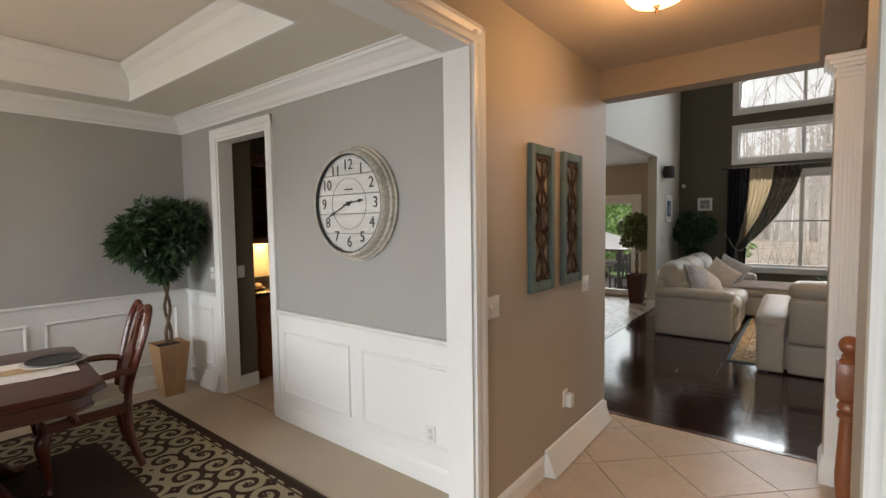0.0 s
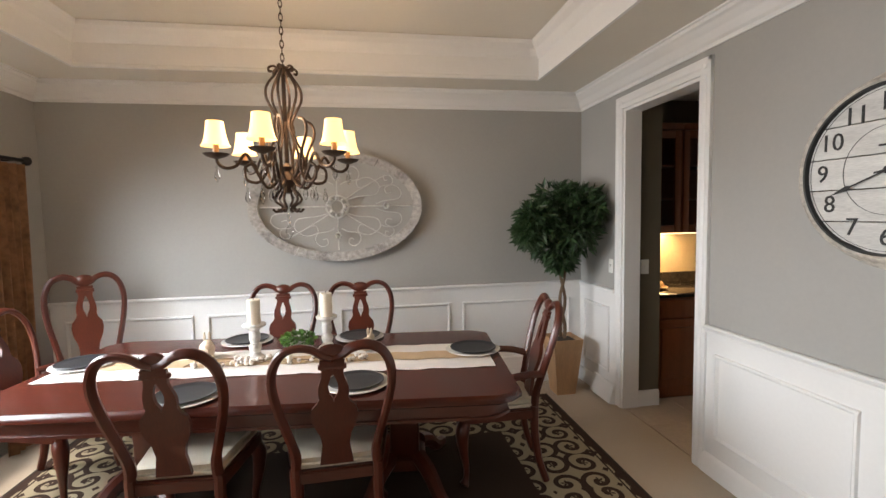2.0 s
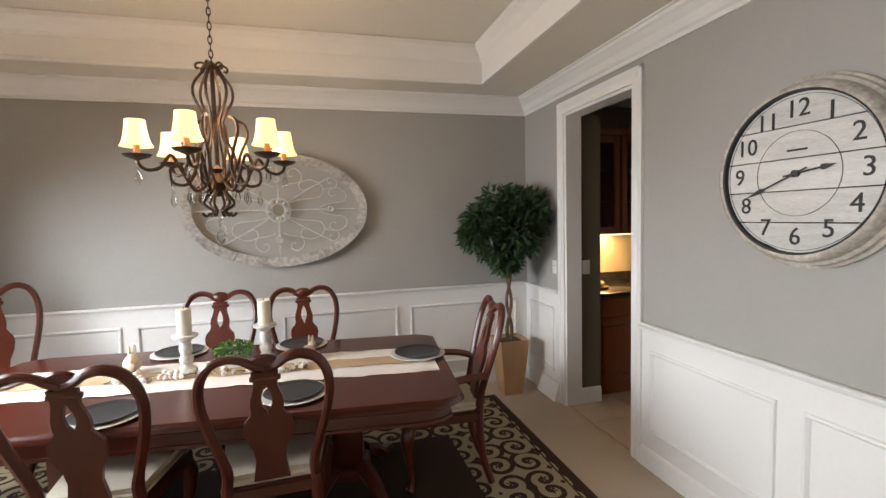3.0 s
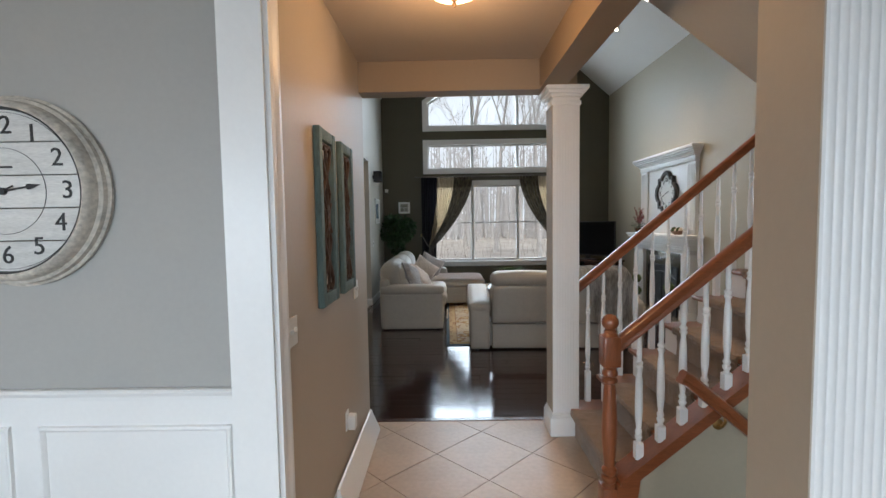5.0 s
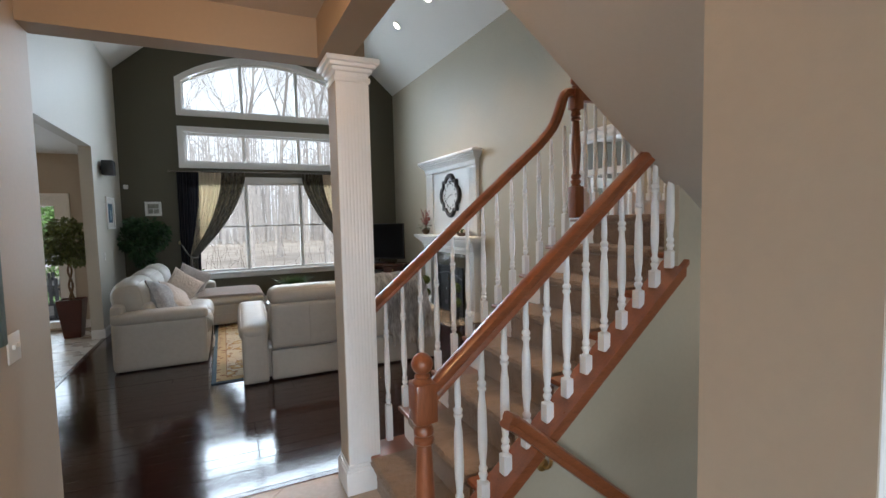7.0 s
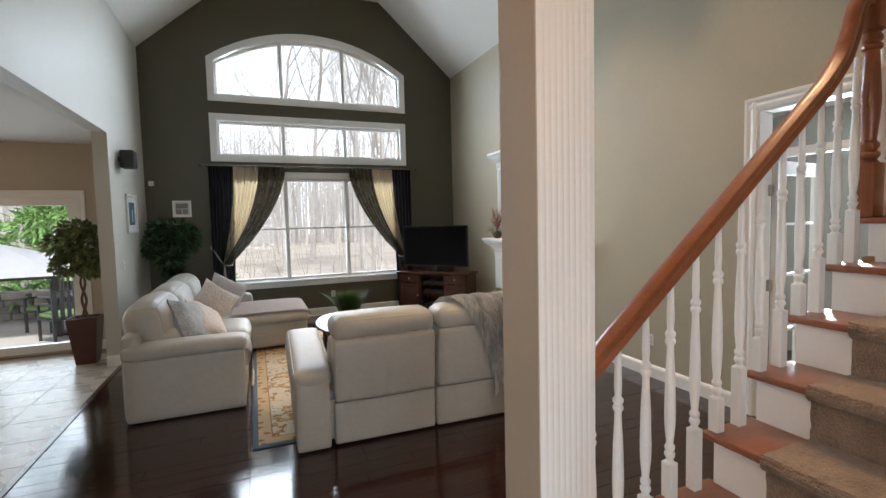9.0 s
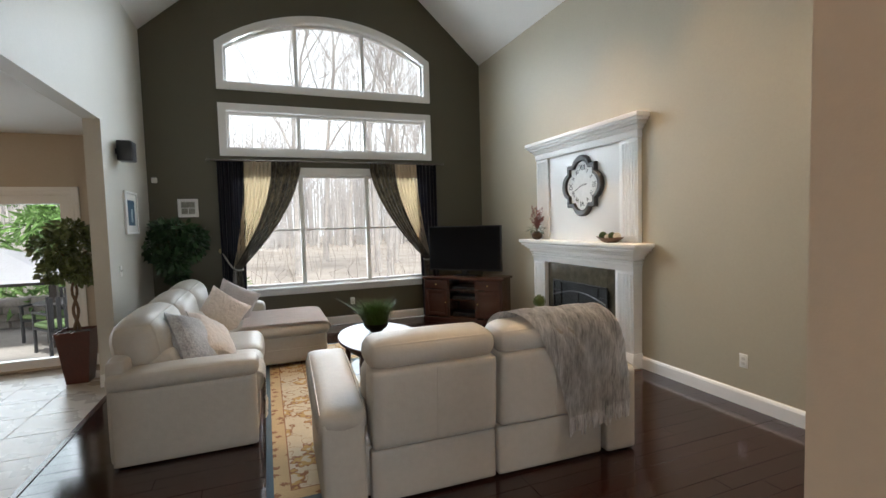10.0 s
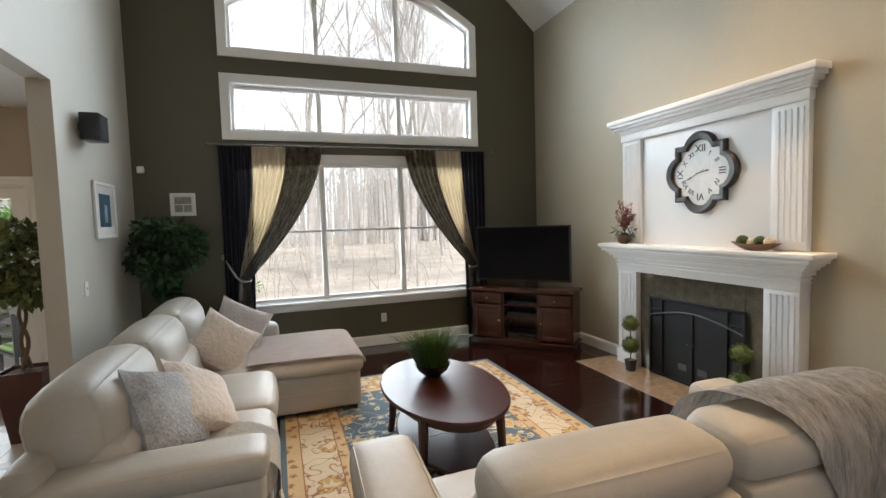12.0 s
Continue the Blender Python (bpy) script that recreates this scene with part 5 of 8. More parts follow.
def tree_thing(name, x, y, pot_mat, pot, trunk_z, spots, nleaf, size, seed, mat, label, category="potted tree", aspect=0.42, twist=True):
    """A potted artificial tree; pot is (bottom half-width, top half-width, height, sides)."""
    t = thing(name, pose(x, y, 0), label, category)
    b, tp, h, sides = pot
    bm = bmesh.new()
    rot = math.pi / 4
    prof = [(b * 1.414, 0.0), (b * 1.44, 0.02), (tp * 1.414, h), (tp * 1.36, h), (tp * 1.3, h - 0.03)] if sides == 4 else [(b, 0), (tp, h), (tp * 0.95, h), (tp * 0.9, h - 0.03)]
    lathe(bm, prof, sides if sides == 4 else 24, Matrix.Rotation(rot, 4, "Z"))
    part("pot", bm, pot_mat, t)
    part("moss", turned([(tp * (1.28 if sides == 4 else 0.9), h - 0.035), (tp * 0.7, h - 0.015), (0.03, h - 0.005)], 4 if sides == 4 else 16, Matrix.Rotation(rot, 4, "Z")), SOIL, t)
    for k in range(2 if twist else 1):
        pts = []
        for i in range(15):
            z = h - 0.03 + (trunk_z - h + 0.03) * i / 14
            q = i * 0.75 + k * math.pi
            r = 0.022 if twist else 0.012
            pts.append((r * math.cos(q), r * math.sin(q), z))
        part("trunk", tube(bmesh.new(), pts, [0.017 - 0.0005 * i for i in range(15)], 7), STEM, t)
    rnd = random.Random(seed)
    bm = bmesh.new()
    for i in range(14):
        (cx, cy, cz), r = spots[i % len(spots)]
        tube(bm, curve_pts([(0, 0, trunk_z - 0.1 - 0.02 * (i % 4)), (cx * 0.4, cy * 0.4, (trunk_z + cz) / 2), (cx + rnd.uniform(-0.05, 0.05), cy + rnd.uniform(-0.05, 0.05), cz + rnd.uniform(-0.05, 0.08))], 4), 0.006, 5)
    part("limbs", bm, STEM, t)
    part("crown", leaf_cloud(bmesh.new(), nleaf, spots, size, seed, 0.35, aspect), mat, t, "dense green leaves")
    return t


TANPOT = M("tan_wood_planter", (0.42, 0.25, 0.13), 0.6, var=0.15, s1=3, s2=20, bump=0.1, stretch=(6, 6, 1))
rnd = random.Random(11)
spots = [((0.0, -0.02, 1.55), (0.26, 0.26, 0.22)), ((0.05, -0.22, 1.50), (0.2, 0.2, 0.17)), ((0.0, 0.12, 1.52), (0.2, 0.16, 0.2)), ((0.14, 0.05, 1.42), (0.18, 0.2, 0.15)), ((0.02, -0.05, 1.72), (0.2, 0.22, 0.13)), ((0.05, 0.12, 1.76), (0.2, 0.18, 0.06)), ((0.03, -0.10, 1.30), (0.15, 0.16, 0.10)), ((0.1, -0.30, 1.58), (0.14, 0.14, 0.1)), ((0.16, 0.14, 1.62), (0.16, 0.14, 0.1)), ((0.12, -0.34, 1.44), (0.1, 0.12, 0.1)), ((0.04, -0.04, 1.20), (0.09, 0.10, 0.08))]
tree_thing("potted_ficus_tree", -2.45, 2.80, TANPOT, (0.085, 0.135, 0.50, 4), 1.35, spots, 4400, 0.085, 21, LEAF_DARK, "artificial ficus tree with twisted trunk in a tan planter", aspect=0.30)

# rug
def rug(name, x0, y0, x1, y1, mat, border, label, th=0.012):
    r = thing(name, pose((x0 + x1) / 2, (y0 + y1) / 2, 0), label, "rug")
    w, l = (x1 - x0) / 2, (y1 - y0) / 2
    part("field", box(-w, -l, 0.001, w, l, th, bev=0.004), mat, r)
    bm = bmesh.new()
    for a in ((-w - 0.008, -l - 0.008, -w + 0.012, l + 0.008), (w - 0.012, -l - 0.008, w + 0.008, l + 0.008), (-w + 0.012, -l - 0.008, w - 0.012, -l + 0.012), (-w + 0.012, l - 0.012, w - 0.012, l + 0.008)):
        bx(bm, a[0], a[1], 0.001, a[2], a[3], th + 0.002, bev=0.003)
    part("binding", bm, border, r)
    return r


def node_math(N, L, op, a, b=None, clamp=False):
    n = N.new("ShaderNodeMath")
    n.operation, n.use_clamp = op, clamp
    for i, v in enumerate((a, b)):
        if v is None:
            continue
        if isinstance(v, (int, float)):
            n.inputs[i].default_value = v
        else:
            L.new(v, n.inputs[i])
    return n.outputs[0]


def scroll_rug_material(name, w, l, ground, line, inner, edge_w, inner_line, accents=(), vs=(0.20, 42, 0.34, 30)):
    """Woven rug: a border band with scrolling vines round a plain or vine-strewn middle."""
    m = bpy.data.materials.new(name)
    m.use_nodes = True
    N, L = m.node_tree.nodes, m.node_tree.links
    b = N["Principled BSDF"]
    tc = N.new("ShaderNodeTexCoord")
    sp = N.new("ShaderNodeSeparateXYZ")
    L.new(tc.outputs["Object"], sp.inputs[0])
    ax = node_math(N, L, "ABSOLUTE", sp.outputs[0])
    ay = node_math(N, L, "ABSOLUTE", sp.outputs[1])
    dx = node_math(N, L, "SUBTRACT", w, ax)
    dy = node_math(N, L, "SUBTRACT", l, ay)
    d = node_math(N, L, "MINIMUM", dx, dy)           # distance from the rug's edge

    def vine(scale, wob, lo, hi, seed):
        # mirrored cells, each with a curling scroll and a small flower at its heart
        nz = N.new("ShaderNodeTexNoise")
        nz.inputs["Scale"].default_value, nz.inputs["Detail"].default_value = 3.0, 1.0
        L.new(tc.outputs["Object"], nz.inputs["Vector"])
        off = node_math(N, L, "MULTIPLY", nz.outputs["Fac"], scale * 0.35)
        cell = scale
        u = node_math(N, L, "SUBTRACT", node_math(N, L, "PINGPONG", node_math(N, L, "ADD", ax, off), cell), cell * 0.5)
        v = node_math(N, L, "SUBTRACT", node_math(N, L, "PINGPONG", node_math(N, L, "ADD", ay, seed), cell), cell * 0.5)
        r = node_math(N, L, "SQRT", node_math(N, L, "ADD", node_math(N, L, "MULTIPLY", u, u), node_math(N, L, "MULTIPLY", v, v)))
        a = node_math(N, L, "ARCTAN2", v, u)
        f = node_math(N, L, "ABSOLUTE", node_math(N, L, "SINE", node_math(N, L, "ADD", node_math(N, L, "MULTIPLY", a, 0.5), node_math(N, L, "MULTIPLY", r, wob))))
        spiral = node_math(N, L, "LESS_THAN", f, hi)
        petal = node_math(N, L, "MULTIPLY", node_math(N, L, "ABSOLUTE", node_math(N, L, "COSINE", node_math(N, L, "MULTIPLY", a, 2.5))), cell * 0.16)
        flower = node_math(N, L, "LESS_THAN", r, petal)
        return node_math(N, L, "MAXIMUM", spiral, flower)
    v1 = vine(vs[0], vs[1], 0, 0.36 if inner_line else 0.62, 0.07)
    col = N.new("ShaderNodeMix")
    col.data_type = "RGBA"
    L.new(v1, col.inputs["Factor"])
    col.inputs["A"].default_value, col.inputs["B"].default_value = (*ground, 1), (*line, 1)
    last = col.outputs["Result"]

    def over(mask, c):
        nonlocal last
        x = N.new("ShaderNodeMix")
        x.data_type = "RGBA"
        L.new(mask, x.inputs["Factor"])
        L.new(last, x.inputs["A"])
        if isinstance(c, tuple):
            x.inputs["B"].default_value = (*c, 1)
        else:
            L.new(c, x.inputs["B"])
        last = x.outputs["Result"]
    # middle
    ic = N.new("ShaderNodeMix")
    ic.data_type = "RGBA"
    v2 = vine(vs[2], vs[3], 0, 0.22, 0.11) if inner_line else None
    ic.inputs["A"].default_value = (*inner, 1)
    ic.inputs["B"].default_value = (*(inner_line or inner), 1)
    if v2:
        L.new(v2, ic.inputs["Factor"])
    else:
        ic.inputs["Factor"].default_value = 0
    inl = ic.outputs["Result"]
    for acc, sc, thr in accents:
        vo = N.new("ShaderNodeTexVoronoi")
        vo.inputs["Scale"].default_value = sc
        L.new(tc.outputs["Object"], vo.inputs["Vector"])
        x = N.new("ShaderNodeMix")
        x.data_type = "RGBA"
        L.new(node_math(N, L, "LESS_THAN", vo.outputs["Distance"], thr), x.inputs["Factor"])
        L.new(inl, x.inputs["A"])
        x.inputs["B"].default_value = (*acc, 1)
        inl = x.outputs["Result"]
        over(node_math(N, L, "LESS_THAN", vo.outputs["Distance"], thr * 0.8), acc)
    over(node_math(N, L, "GREATER_THAN", d, edge_w), inl)
    for lo, hi, c in ((0.0, 0.055, line), (edge_w - 0.03, edge_w, line), (0.07, 0.082, line)):
        a1 = node_math(N, L, "GREATER_THAN", d, lo)
        a2 = node_math(N, L, "LESS_THAN", d, hi)
        over(node_math(N, L, "MULTIPLY", a1, a2), c)
    nz = N.new("ShaderNodeTexNoise")
    nz.inputs["Scale"].default_value, nz.inputs["Detail"].default_value = 260, 2
    L.new(tc.outputs["Object"], nz.inputs["Vector"])
    hs = N.new("ShaderNodeHueSaturation")
    L.new(last, hs.inputs["Color"])
    L.new(node_math(N, L, "ADD", node_math(N, L, "MULTIPLY", nz.outputs["Fac"], 0.5), 0.75), hs.inputs["Value"])
    L.new(hs.outputs[0], b.inputs["Base Color"])
    b.inputs["Roughness"].default_value = 0.95
    b.inputs["Specular IOR Level"].default_value = 0.2
    bp = N.new("ShaderNodeBump")
    bp.inputs["Strength"].default_value, bp.inputs["Distance"].default_value = 0.5, 0.006
    L.new(nz.outputs["Fac"], bp.inputs["Height"])
    L.new(bp.outputs[0], b.inputs["Normal"])
    return m


RUG_D = scroll_rug_material("dining_rug_weave", 1.37, 1.83, (0.36, 0.30, 0.20), (0.045, 0.024, 0.016), (0.042, 0.025, 0.016), 0.62, None)
rug("dining_rug", -2.39, -1.04, 0.35, 2.62, RUG_D, M("dark_rug_binding", (0.04, 0.025, 0.017), 0.95), "beige dining room rug with a dark scrolling border")

# dining curtain and rod
RUST = M("rust_damask", (0.30, 0.15, 0.07), 0.7, var=0.45, s1=9, s2=22, bump=0.2, bscale=200)


def drape(pts_top, pts_low, z0, z1, folds, amp, rows=18, shape=None, yoff=0.0):
    """A pleated cloth panel between two lines in plan, with folds; shape(f) shifts a row."""
    bm = bmesh.new()
    cols = folds * 8
    grid = []
    for r in range(rows + 1):
        f = r / rows
        z = z1 + (z0 - z1) * f
        a = Vector((*pts_top[0], 0)).lerp(Vector((*pts_low[0], 0)), f)
        b = Vector((*pts_top[1], 0)).lerp(Vector((*pts_low[1], 0)), f)
        if shape:
            a, b = shape(f, a, b)
        d = (b - a)
        nrm = Vector((-d.y, d.x, 0)).normalized()
        row = []
        for i in range(cols + 1):
            u = i / cols
            k = amp * math.sin(u * folds * 2 * math.pi) * (0.75 + 0.25 * math.sin(f * 5 + i))
            p = a + d * u + nrm * k
            row.append(bm.verts.new((p.x, p.y, z)))
        grid.append(row)
    for a, b in zip(grid, grid[1:]):
        for i in range(cols):
            bm.faces.new((a[i], a[i + 1], b[i + 1], b[i]))
    geo = bmesh.ops.solidify(bm, geom=bm.faces[:], thickness=0.003)
    return bm


dc = thing("dining_curtain", pose(0, 0, 0), "rust and gold patterned curtain on a dark rod", "curtain")
part("panel", drape([(-2.42, YS + 0.10), (-2.06, YS + 0.10)], [(-2.40, YS + 0.10), (-2.08, YS + 0.10)], 0.02, 2.02, 5, 0.03), RUST, dc)
part("panel", drape([(-0.04, YS + 0.10), (0.32, YS + 0.10)], [(-0.02, YS + 0.10), (0.30, YS + 0.10)], 0.02, 2.02, 5, 0.03), RUST, dc)
bm = tube(bmesh.new(), [(-2.46, YS + 0.10, 2.05), (0.36, YS + 0.10, 2.05)], 0.014, 10)
part("rod", bm, BLACK, dc)
for x in (-2.46, 0.36):
    part("finial", turned([(0.012, -0.03), (0.03, -0.01), (0.034, 0.01), (0.02, 0.03), (0.006, 0.036)], 14, Matrix.Translation((x, YS + 0.10, 2.05)) @ Matrix.Rotation(math.pi / 2 * (1 if x > 0 else -1), 4, "Y")), BLACK, dc)
    part("bracket", box(x - 0.01 + (0.08 if x < 0 else -0.08), YS, 2.04, x + 0.01 + (0.08 if x < 0 else -0.08), YS + 0.10, 2.06), BLACK, dc)

# ---- great room things ----
LEATHER = M("ivory_leather", (0.40, 0.368, 0.318), 0.46, var=0.05, s1=3, s2=24, bump=0.10, bscale=70)
DARKFOOT = M("dark_foot", (0.02, 0.012, 0.008), 0.4)


def puffed(x0, y0, z0, x1, y1, z1, r=0.06, puff=0.02, n=9, wrinkle=0.004, m=None, seed=0):
    """A soft upholstered block: rounded edges, bulging faces, slight creases."""
    bm = bmesh.new()
    bmesh.ops.create_cube(bm, size=2)
    bmesh.ops.subdivide_edges(bm, edges=bm.edges[:], cuts=n, use_grid_fill=True)
    c = Vector(((x0 + x1) / 2, (y0 + y1) / 2, (z0 + z1) / 2))
    h = Vector((abs(x1 - x0) / 2, abs(y1 - y0) / 2, abs(z1 - z0) / 2))
    r = min(r, h.x * 0.98, h.y * 0.98, h.z * 0.98)
    for v in bm.verts:
        q = v.co.copy()
        p = Vector((q.x * h.x, q.y * h.y, q.z * h.z))
        # denser rows near the edges
        p = Vector([math.copysign(h[i] * math.sin(min(1, abs(q[i])) * math.pi / 2) ** 0.9, q[i]) if abs(q[i]) < 0.999 else p[i] for i in range(3)])
        core = Vector([max(-h[i] + r, min(h[i] - r, p[i])) for i in range(3)])
        d = p - core
        if d.length > 1e-6:
            p = core + d.normalized() * r
        e = Vector([1 - min(1, abs(p[i]) / h[i]) ** 2 for i in range(3)])
        for i in range(3):
            if abs(q[i]) > 0.999:
                j, k = (i + 1) % 3, (i + 2) % 3
                p[i] += math.copysign(puff * e[j] * e[k], q[i])
        w = noise.noise(Vector((p.x * 7 + seed, p.y * 7, p.z * 7))) * wrinkle
        v.co = c + p * (1 + w)
        if m:
            v.co = m @ v.co
    return bm


sa = thing("sectional_sofa", pose(0.68, 7.9, 0), "ivory leather sectional sofa with a chaise end", "sofa")
sm = Matrix.Translation((-0.68, -7.9, 0))


def spart(name, parent, *a, **k):
    bm = puffed(*a, **k)
    bm.transform(sm)
    return part(name, bm, LEATHER, parent)


spart("base", sa, 0.74, 8.05, 0.03, 1.55, 10.85, 0.36, r=0.03, puff=0.004, n=5)
arm = spart("armrest", sa, 0.69, 7.88, 0.012, 1.595, 8.10, 0.54, r=0.022, puff=0.004)
bm = puffed(0.675, 7.865, 0.525, 1.61, 8.13, 0.650, r=0.042, puff=0.010, wrinkle=0.002)
bm.transform(sm)
part("arm_pad", bm, LEATHER, arm)
spart("armrest", sa, 0.72, 10.80, 0.012, 1.66, 11.02, 0.62, r=0.07, puff=0.01)
spart("back_frame", sa, 0.66, 7.90, 0.012, 0.80, 11.0, 0.74, r=0.05, puff=0.006, n=7)
for i, (a, b) in enumerate(((8.06, 9.00), (9.00, 9.92), (9.92, 10.84))):
    mm = Matrix.Translation((0.92, 0, 0.55)) @ Matrix.Rotation(radians(-9), 4, "Y") @ Matrix.Translation((-0.92, 0, -0.55))
    spart("back_cushion", sa, 0.72, a + 0.005, 0.40, 1.08, b - 0.005, 0.72, r=0.10, puff=0.02, m=mm, seed=i)
    spart("headrest", sa, 0.68, a + 0.004, 0.56, 1.03, b - 0.004, 0.985, r=0.15, puff=0.025, m=mm, seed=i + 5)
for i, (a, b) in enumerate(((8.11, 8.92), (8.92, 9.72))):
    spart("seat_cushion", sa, 0.98, a + 0.004, 0.27, 1.63, b - 0.004, 0.485, r=0.085, puff=0.022, seed=i + 9)
    spart("footrest_panel", sa, 1.52, a + 0.004, 0.02, 1.60, b - 0.004, 0.29, r=0.03, puff=0.01, seed=i)
spart("chaise_base", sa, 1.0, 9.735, 0.05, 2.325, 10.76, 0.37, r=0.03, puff=0.004)
bm = tube(bmesh.new(), [(1.66, 9.731, 0.215), (2.30, 9.731, 0.215), (2.328, 9.76, 0.215), (2.328, 10.73, 0.215)], 0.0035, 5)
bm.transform(sm)
part("seam", bm, LEATHER, sa)
spart("chaise_cushion", sa, 0.98, 9.715, 0.34, 2.36, 10.79, 0.475, r=0.066, puff=0.022, seed=3)
for x, y in ((0.75, 7.95), (1.52, 7.95), (2.26, 9.80), (2.26, 10.70), (0.75, 10.9)):
    bm = box(x - 0.03, y - 0.03, 0, x + 0.03, y + 0.03, 0.07)
    bm.transform(sm)
    part("foot", bm, DARKFOOT, sa)


def cushion(name, m, w, t, mat, label, group=""):
    """A square throw pillow with pinched corners."""
    bm = bmesh.new()
    n = 12
    sides = []
    for s in (-1, 1):
        g = []
        for i in range(n + 1):
            row = []
            for j in range(n + 1):
                u, v = i / n * 2 - 1, j / n * 2 - 1
                pinch = 1 - 0.10 * (1 - abs(u) ** 2) * abs(v) ** 4 - 0.10 * (1 - abs(v) ** 2) * abs(u) ** 4
                z = s * t * ((1 - u ** 4) * (1 - v ** 4)) ** 0.55
                z += 0.006 * noise.noise(Vector((u * 3, v * 3, s + w * 9)))
                row.append(bm.verts.new((u * w * pinch, v * w * pinch, z if 0 < i < n and 0 < j < n else 0)))
            g.append(row)
        sides.append(g)
        for i in range(n):
            for j in range(n):
                q = (g[i][j], g[i + 1][j], g[i + 1][j + 1], g[i][j + 1])
                bm.faces.new(q if s > 0 else q[::-1])
    bmesh.ops.remove_doubles(bm, verts=bm.verts, dist=0.0005)
    ob = mk(name, bm, mat, None, label, "pillow", group or "throw pillows on the sofa")
    ob.matrix_world = m
    return ob


def knit(name, col, scale, var=0.12, bump=0.8):
    m = M(name, col, 0.95, var=var, s1=8, s2=scale, bump=bump, bscale=scale * 0.8, sheen=0.3)
    return m


GREYKNIT = knit("grey_woven_cloth", (0.37, 0.37, 0.38), 70, 0.35)
CREAMKNIT = knit("cream_tufted_cloth", (0.64, 0.56, 0.50), 40, 0.12, 1.0)
cushion("throw_pillow", look((1.13, 8.42, 0.70), (2.1, 8.2, 1.2), 20), 0.245, 0.085, GREYKNIT, "grey woven square throw pillow leaning on the sofa")
cushion("throw_pillow", look((1.25, 8.66, 0.66), (2.1, 8.45, 1.3), 38), 0.23, 0.075, CREAMKNIT, "cream nubby throw pillow on the sofa seat")
cushion("throw_pillow", look((1.22, 9.95, 0.655), (1.65, 9.0, 1.1), 40), 0.24, 0.08, CREAMKNIT, "cream diamond tufted throw pillow on the chaise")
cushion("throw_pillow", look((1.32, 10.42, 0.68), (1.65, 9.4, 1.05), 30), 0.245, 0.08, knit("pale_grey_cloth", (0.46, 0.43, 0.42), 80), "pale grey throw pillow behind a cream one")
# pale throw over the front corner of the seat
WOOL = knit("ivory_wool", (0.60, 0.56, 0.50), 60, 0.10, 0.6)


def cloth(rows, mat, name, label, cat, fringe=None, thick=0.006, seed=0, amp=0.006):
    """A cloth laid along rows of (left point, right point), with folds and a fringe."""
    e = thing(name, pose(0, 0, 0), label, cat)
    bm = bmesh.new()
    cols = 26
    L_, R_ = curve_pts([r[0] for r in rows], 5), curve_pts([r[1] for r in rows], 5)
    grid = []
    for i, (a, b) in enumerate(zip(L_, R_)):
        row = []
        for j in range(cols + 1):
            u = j / cols
            p = a.lerp(b, u)
            k = amp * math.sin(u * 10 + 2.5 * noise.noise(Vector((u * 3, i * 0.12, seed + 4))) + seed) + amp * 0.8 * noise.noise(Vector((u * 5, i * 0.3, seed)))
            row.append(bm.verts.new(p + Vector((0, -abs(k), abs(k)))))
        grid.append(row)
    for a, b in zip(grid, grid[1:]):
        for j in range(cols):
            bm.faces.new((a[j], a[j + 1], b[j + 1], b[j]))
    last = [v.co.copy() for v in grid[-1]]
    bmesh.ops.solidify(bm, geom=bm.faces[:], thickness=thick)
    part("blanket", bm, mat, e)
    if fringe:
        rnd = random.Random(seed)
        bm = bmesh.new()
        for j in range(cols):
            for q in (0.4,):
                p = last[j].lerp(last[j + 1], q)
                d = Vector((rnd.uniform(-0.012, 0.012), rnd.uniform(-0.006, 0.002), -fringe * rnd.uniform(0.8, 1.15)))
                tube(bm, [p + Vector((0, 0, 0.006)), p + d * 0.5, p + d], [0.006, 0.0095, 0.005], 6)
        f = part("fringe", bm, mat, e)
        f["kind"] = "stuff"
    return e


cloth([((1.30, 8.18, 0.50), (1.30, 8.62, 0.505)), ((1.52, 8.16, 0.505), (1.50, 8.60, 0.51)), ((1.645, 8.15, 0.44), (1.645, 8.52, 0.45)), ((1.655, 8.12, 0.30), (1.655, 8.42, 0.33)), ((1.65, 8.10, 0.14), (1.655, 8.36, 0.20))], WOOL, "sofa_throw", "ivory wool throw hanging over the sofa seat", "blanket", 0.03, 0.006, 3, 0.004)

cloth([((1.42, 9.76, 0.505), (1.42, 10.74, 0.505)), ((1.75, 9.745, 0.508), (1.75, 10.75, 0.508)), ((2.10, 9.735, 0.506), (2.10, 10.76, 0.506)), ((2.30, 9.73, 0.497), (2.30, 10.76, 0.497)), ((2.368, 9.74, 0.455), (2.368, 10.75, 0.455)), ((2.372, 9.74, 0.41), (2.372, 10.75, 0.40))], knit("blush_wool", (0.55, 0.45, 0.40), 60, 0.10, 0.5), "chaise_throw", "pale blush throw spread over the chaise cushion", "blanket", None, 0.006, 5, 0.004)

# reclining loveseat, back towards the hall
LOVE = pose(2.985, 6.745, 0, 0, 0, -1.5) @ Matrix.Translation((-2.97, -6.73, 0))   # stands askew in the room
lv = thing("reclining_loveseat", LOVE @ Matrix.Translation((1.92, 6.73, 0)), "ivory leather reclining loveseat seen from behind", "sofa")
sm = Matrix.Translation((-1.92, -6.73, 0))


def welt(parent, pts, r=0.004, name="seam"):
    bm = tube(bmesh.new(), pts, r, 5)
    bm.transform(sm)
    return part(name, bm, LEATHER, parent)


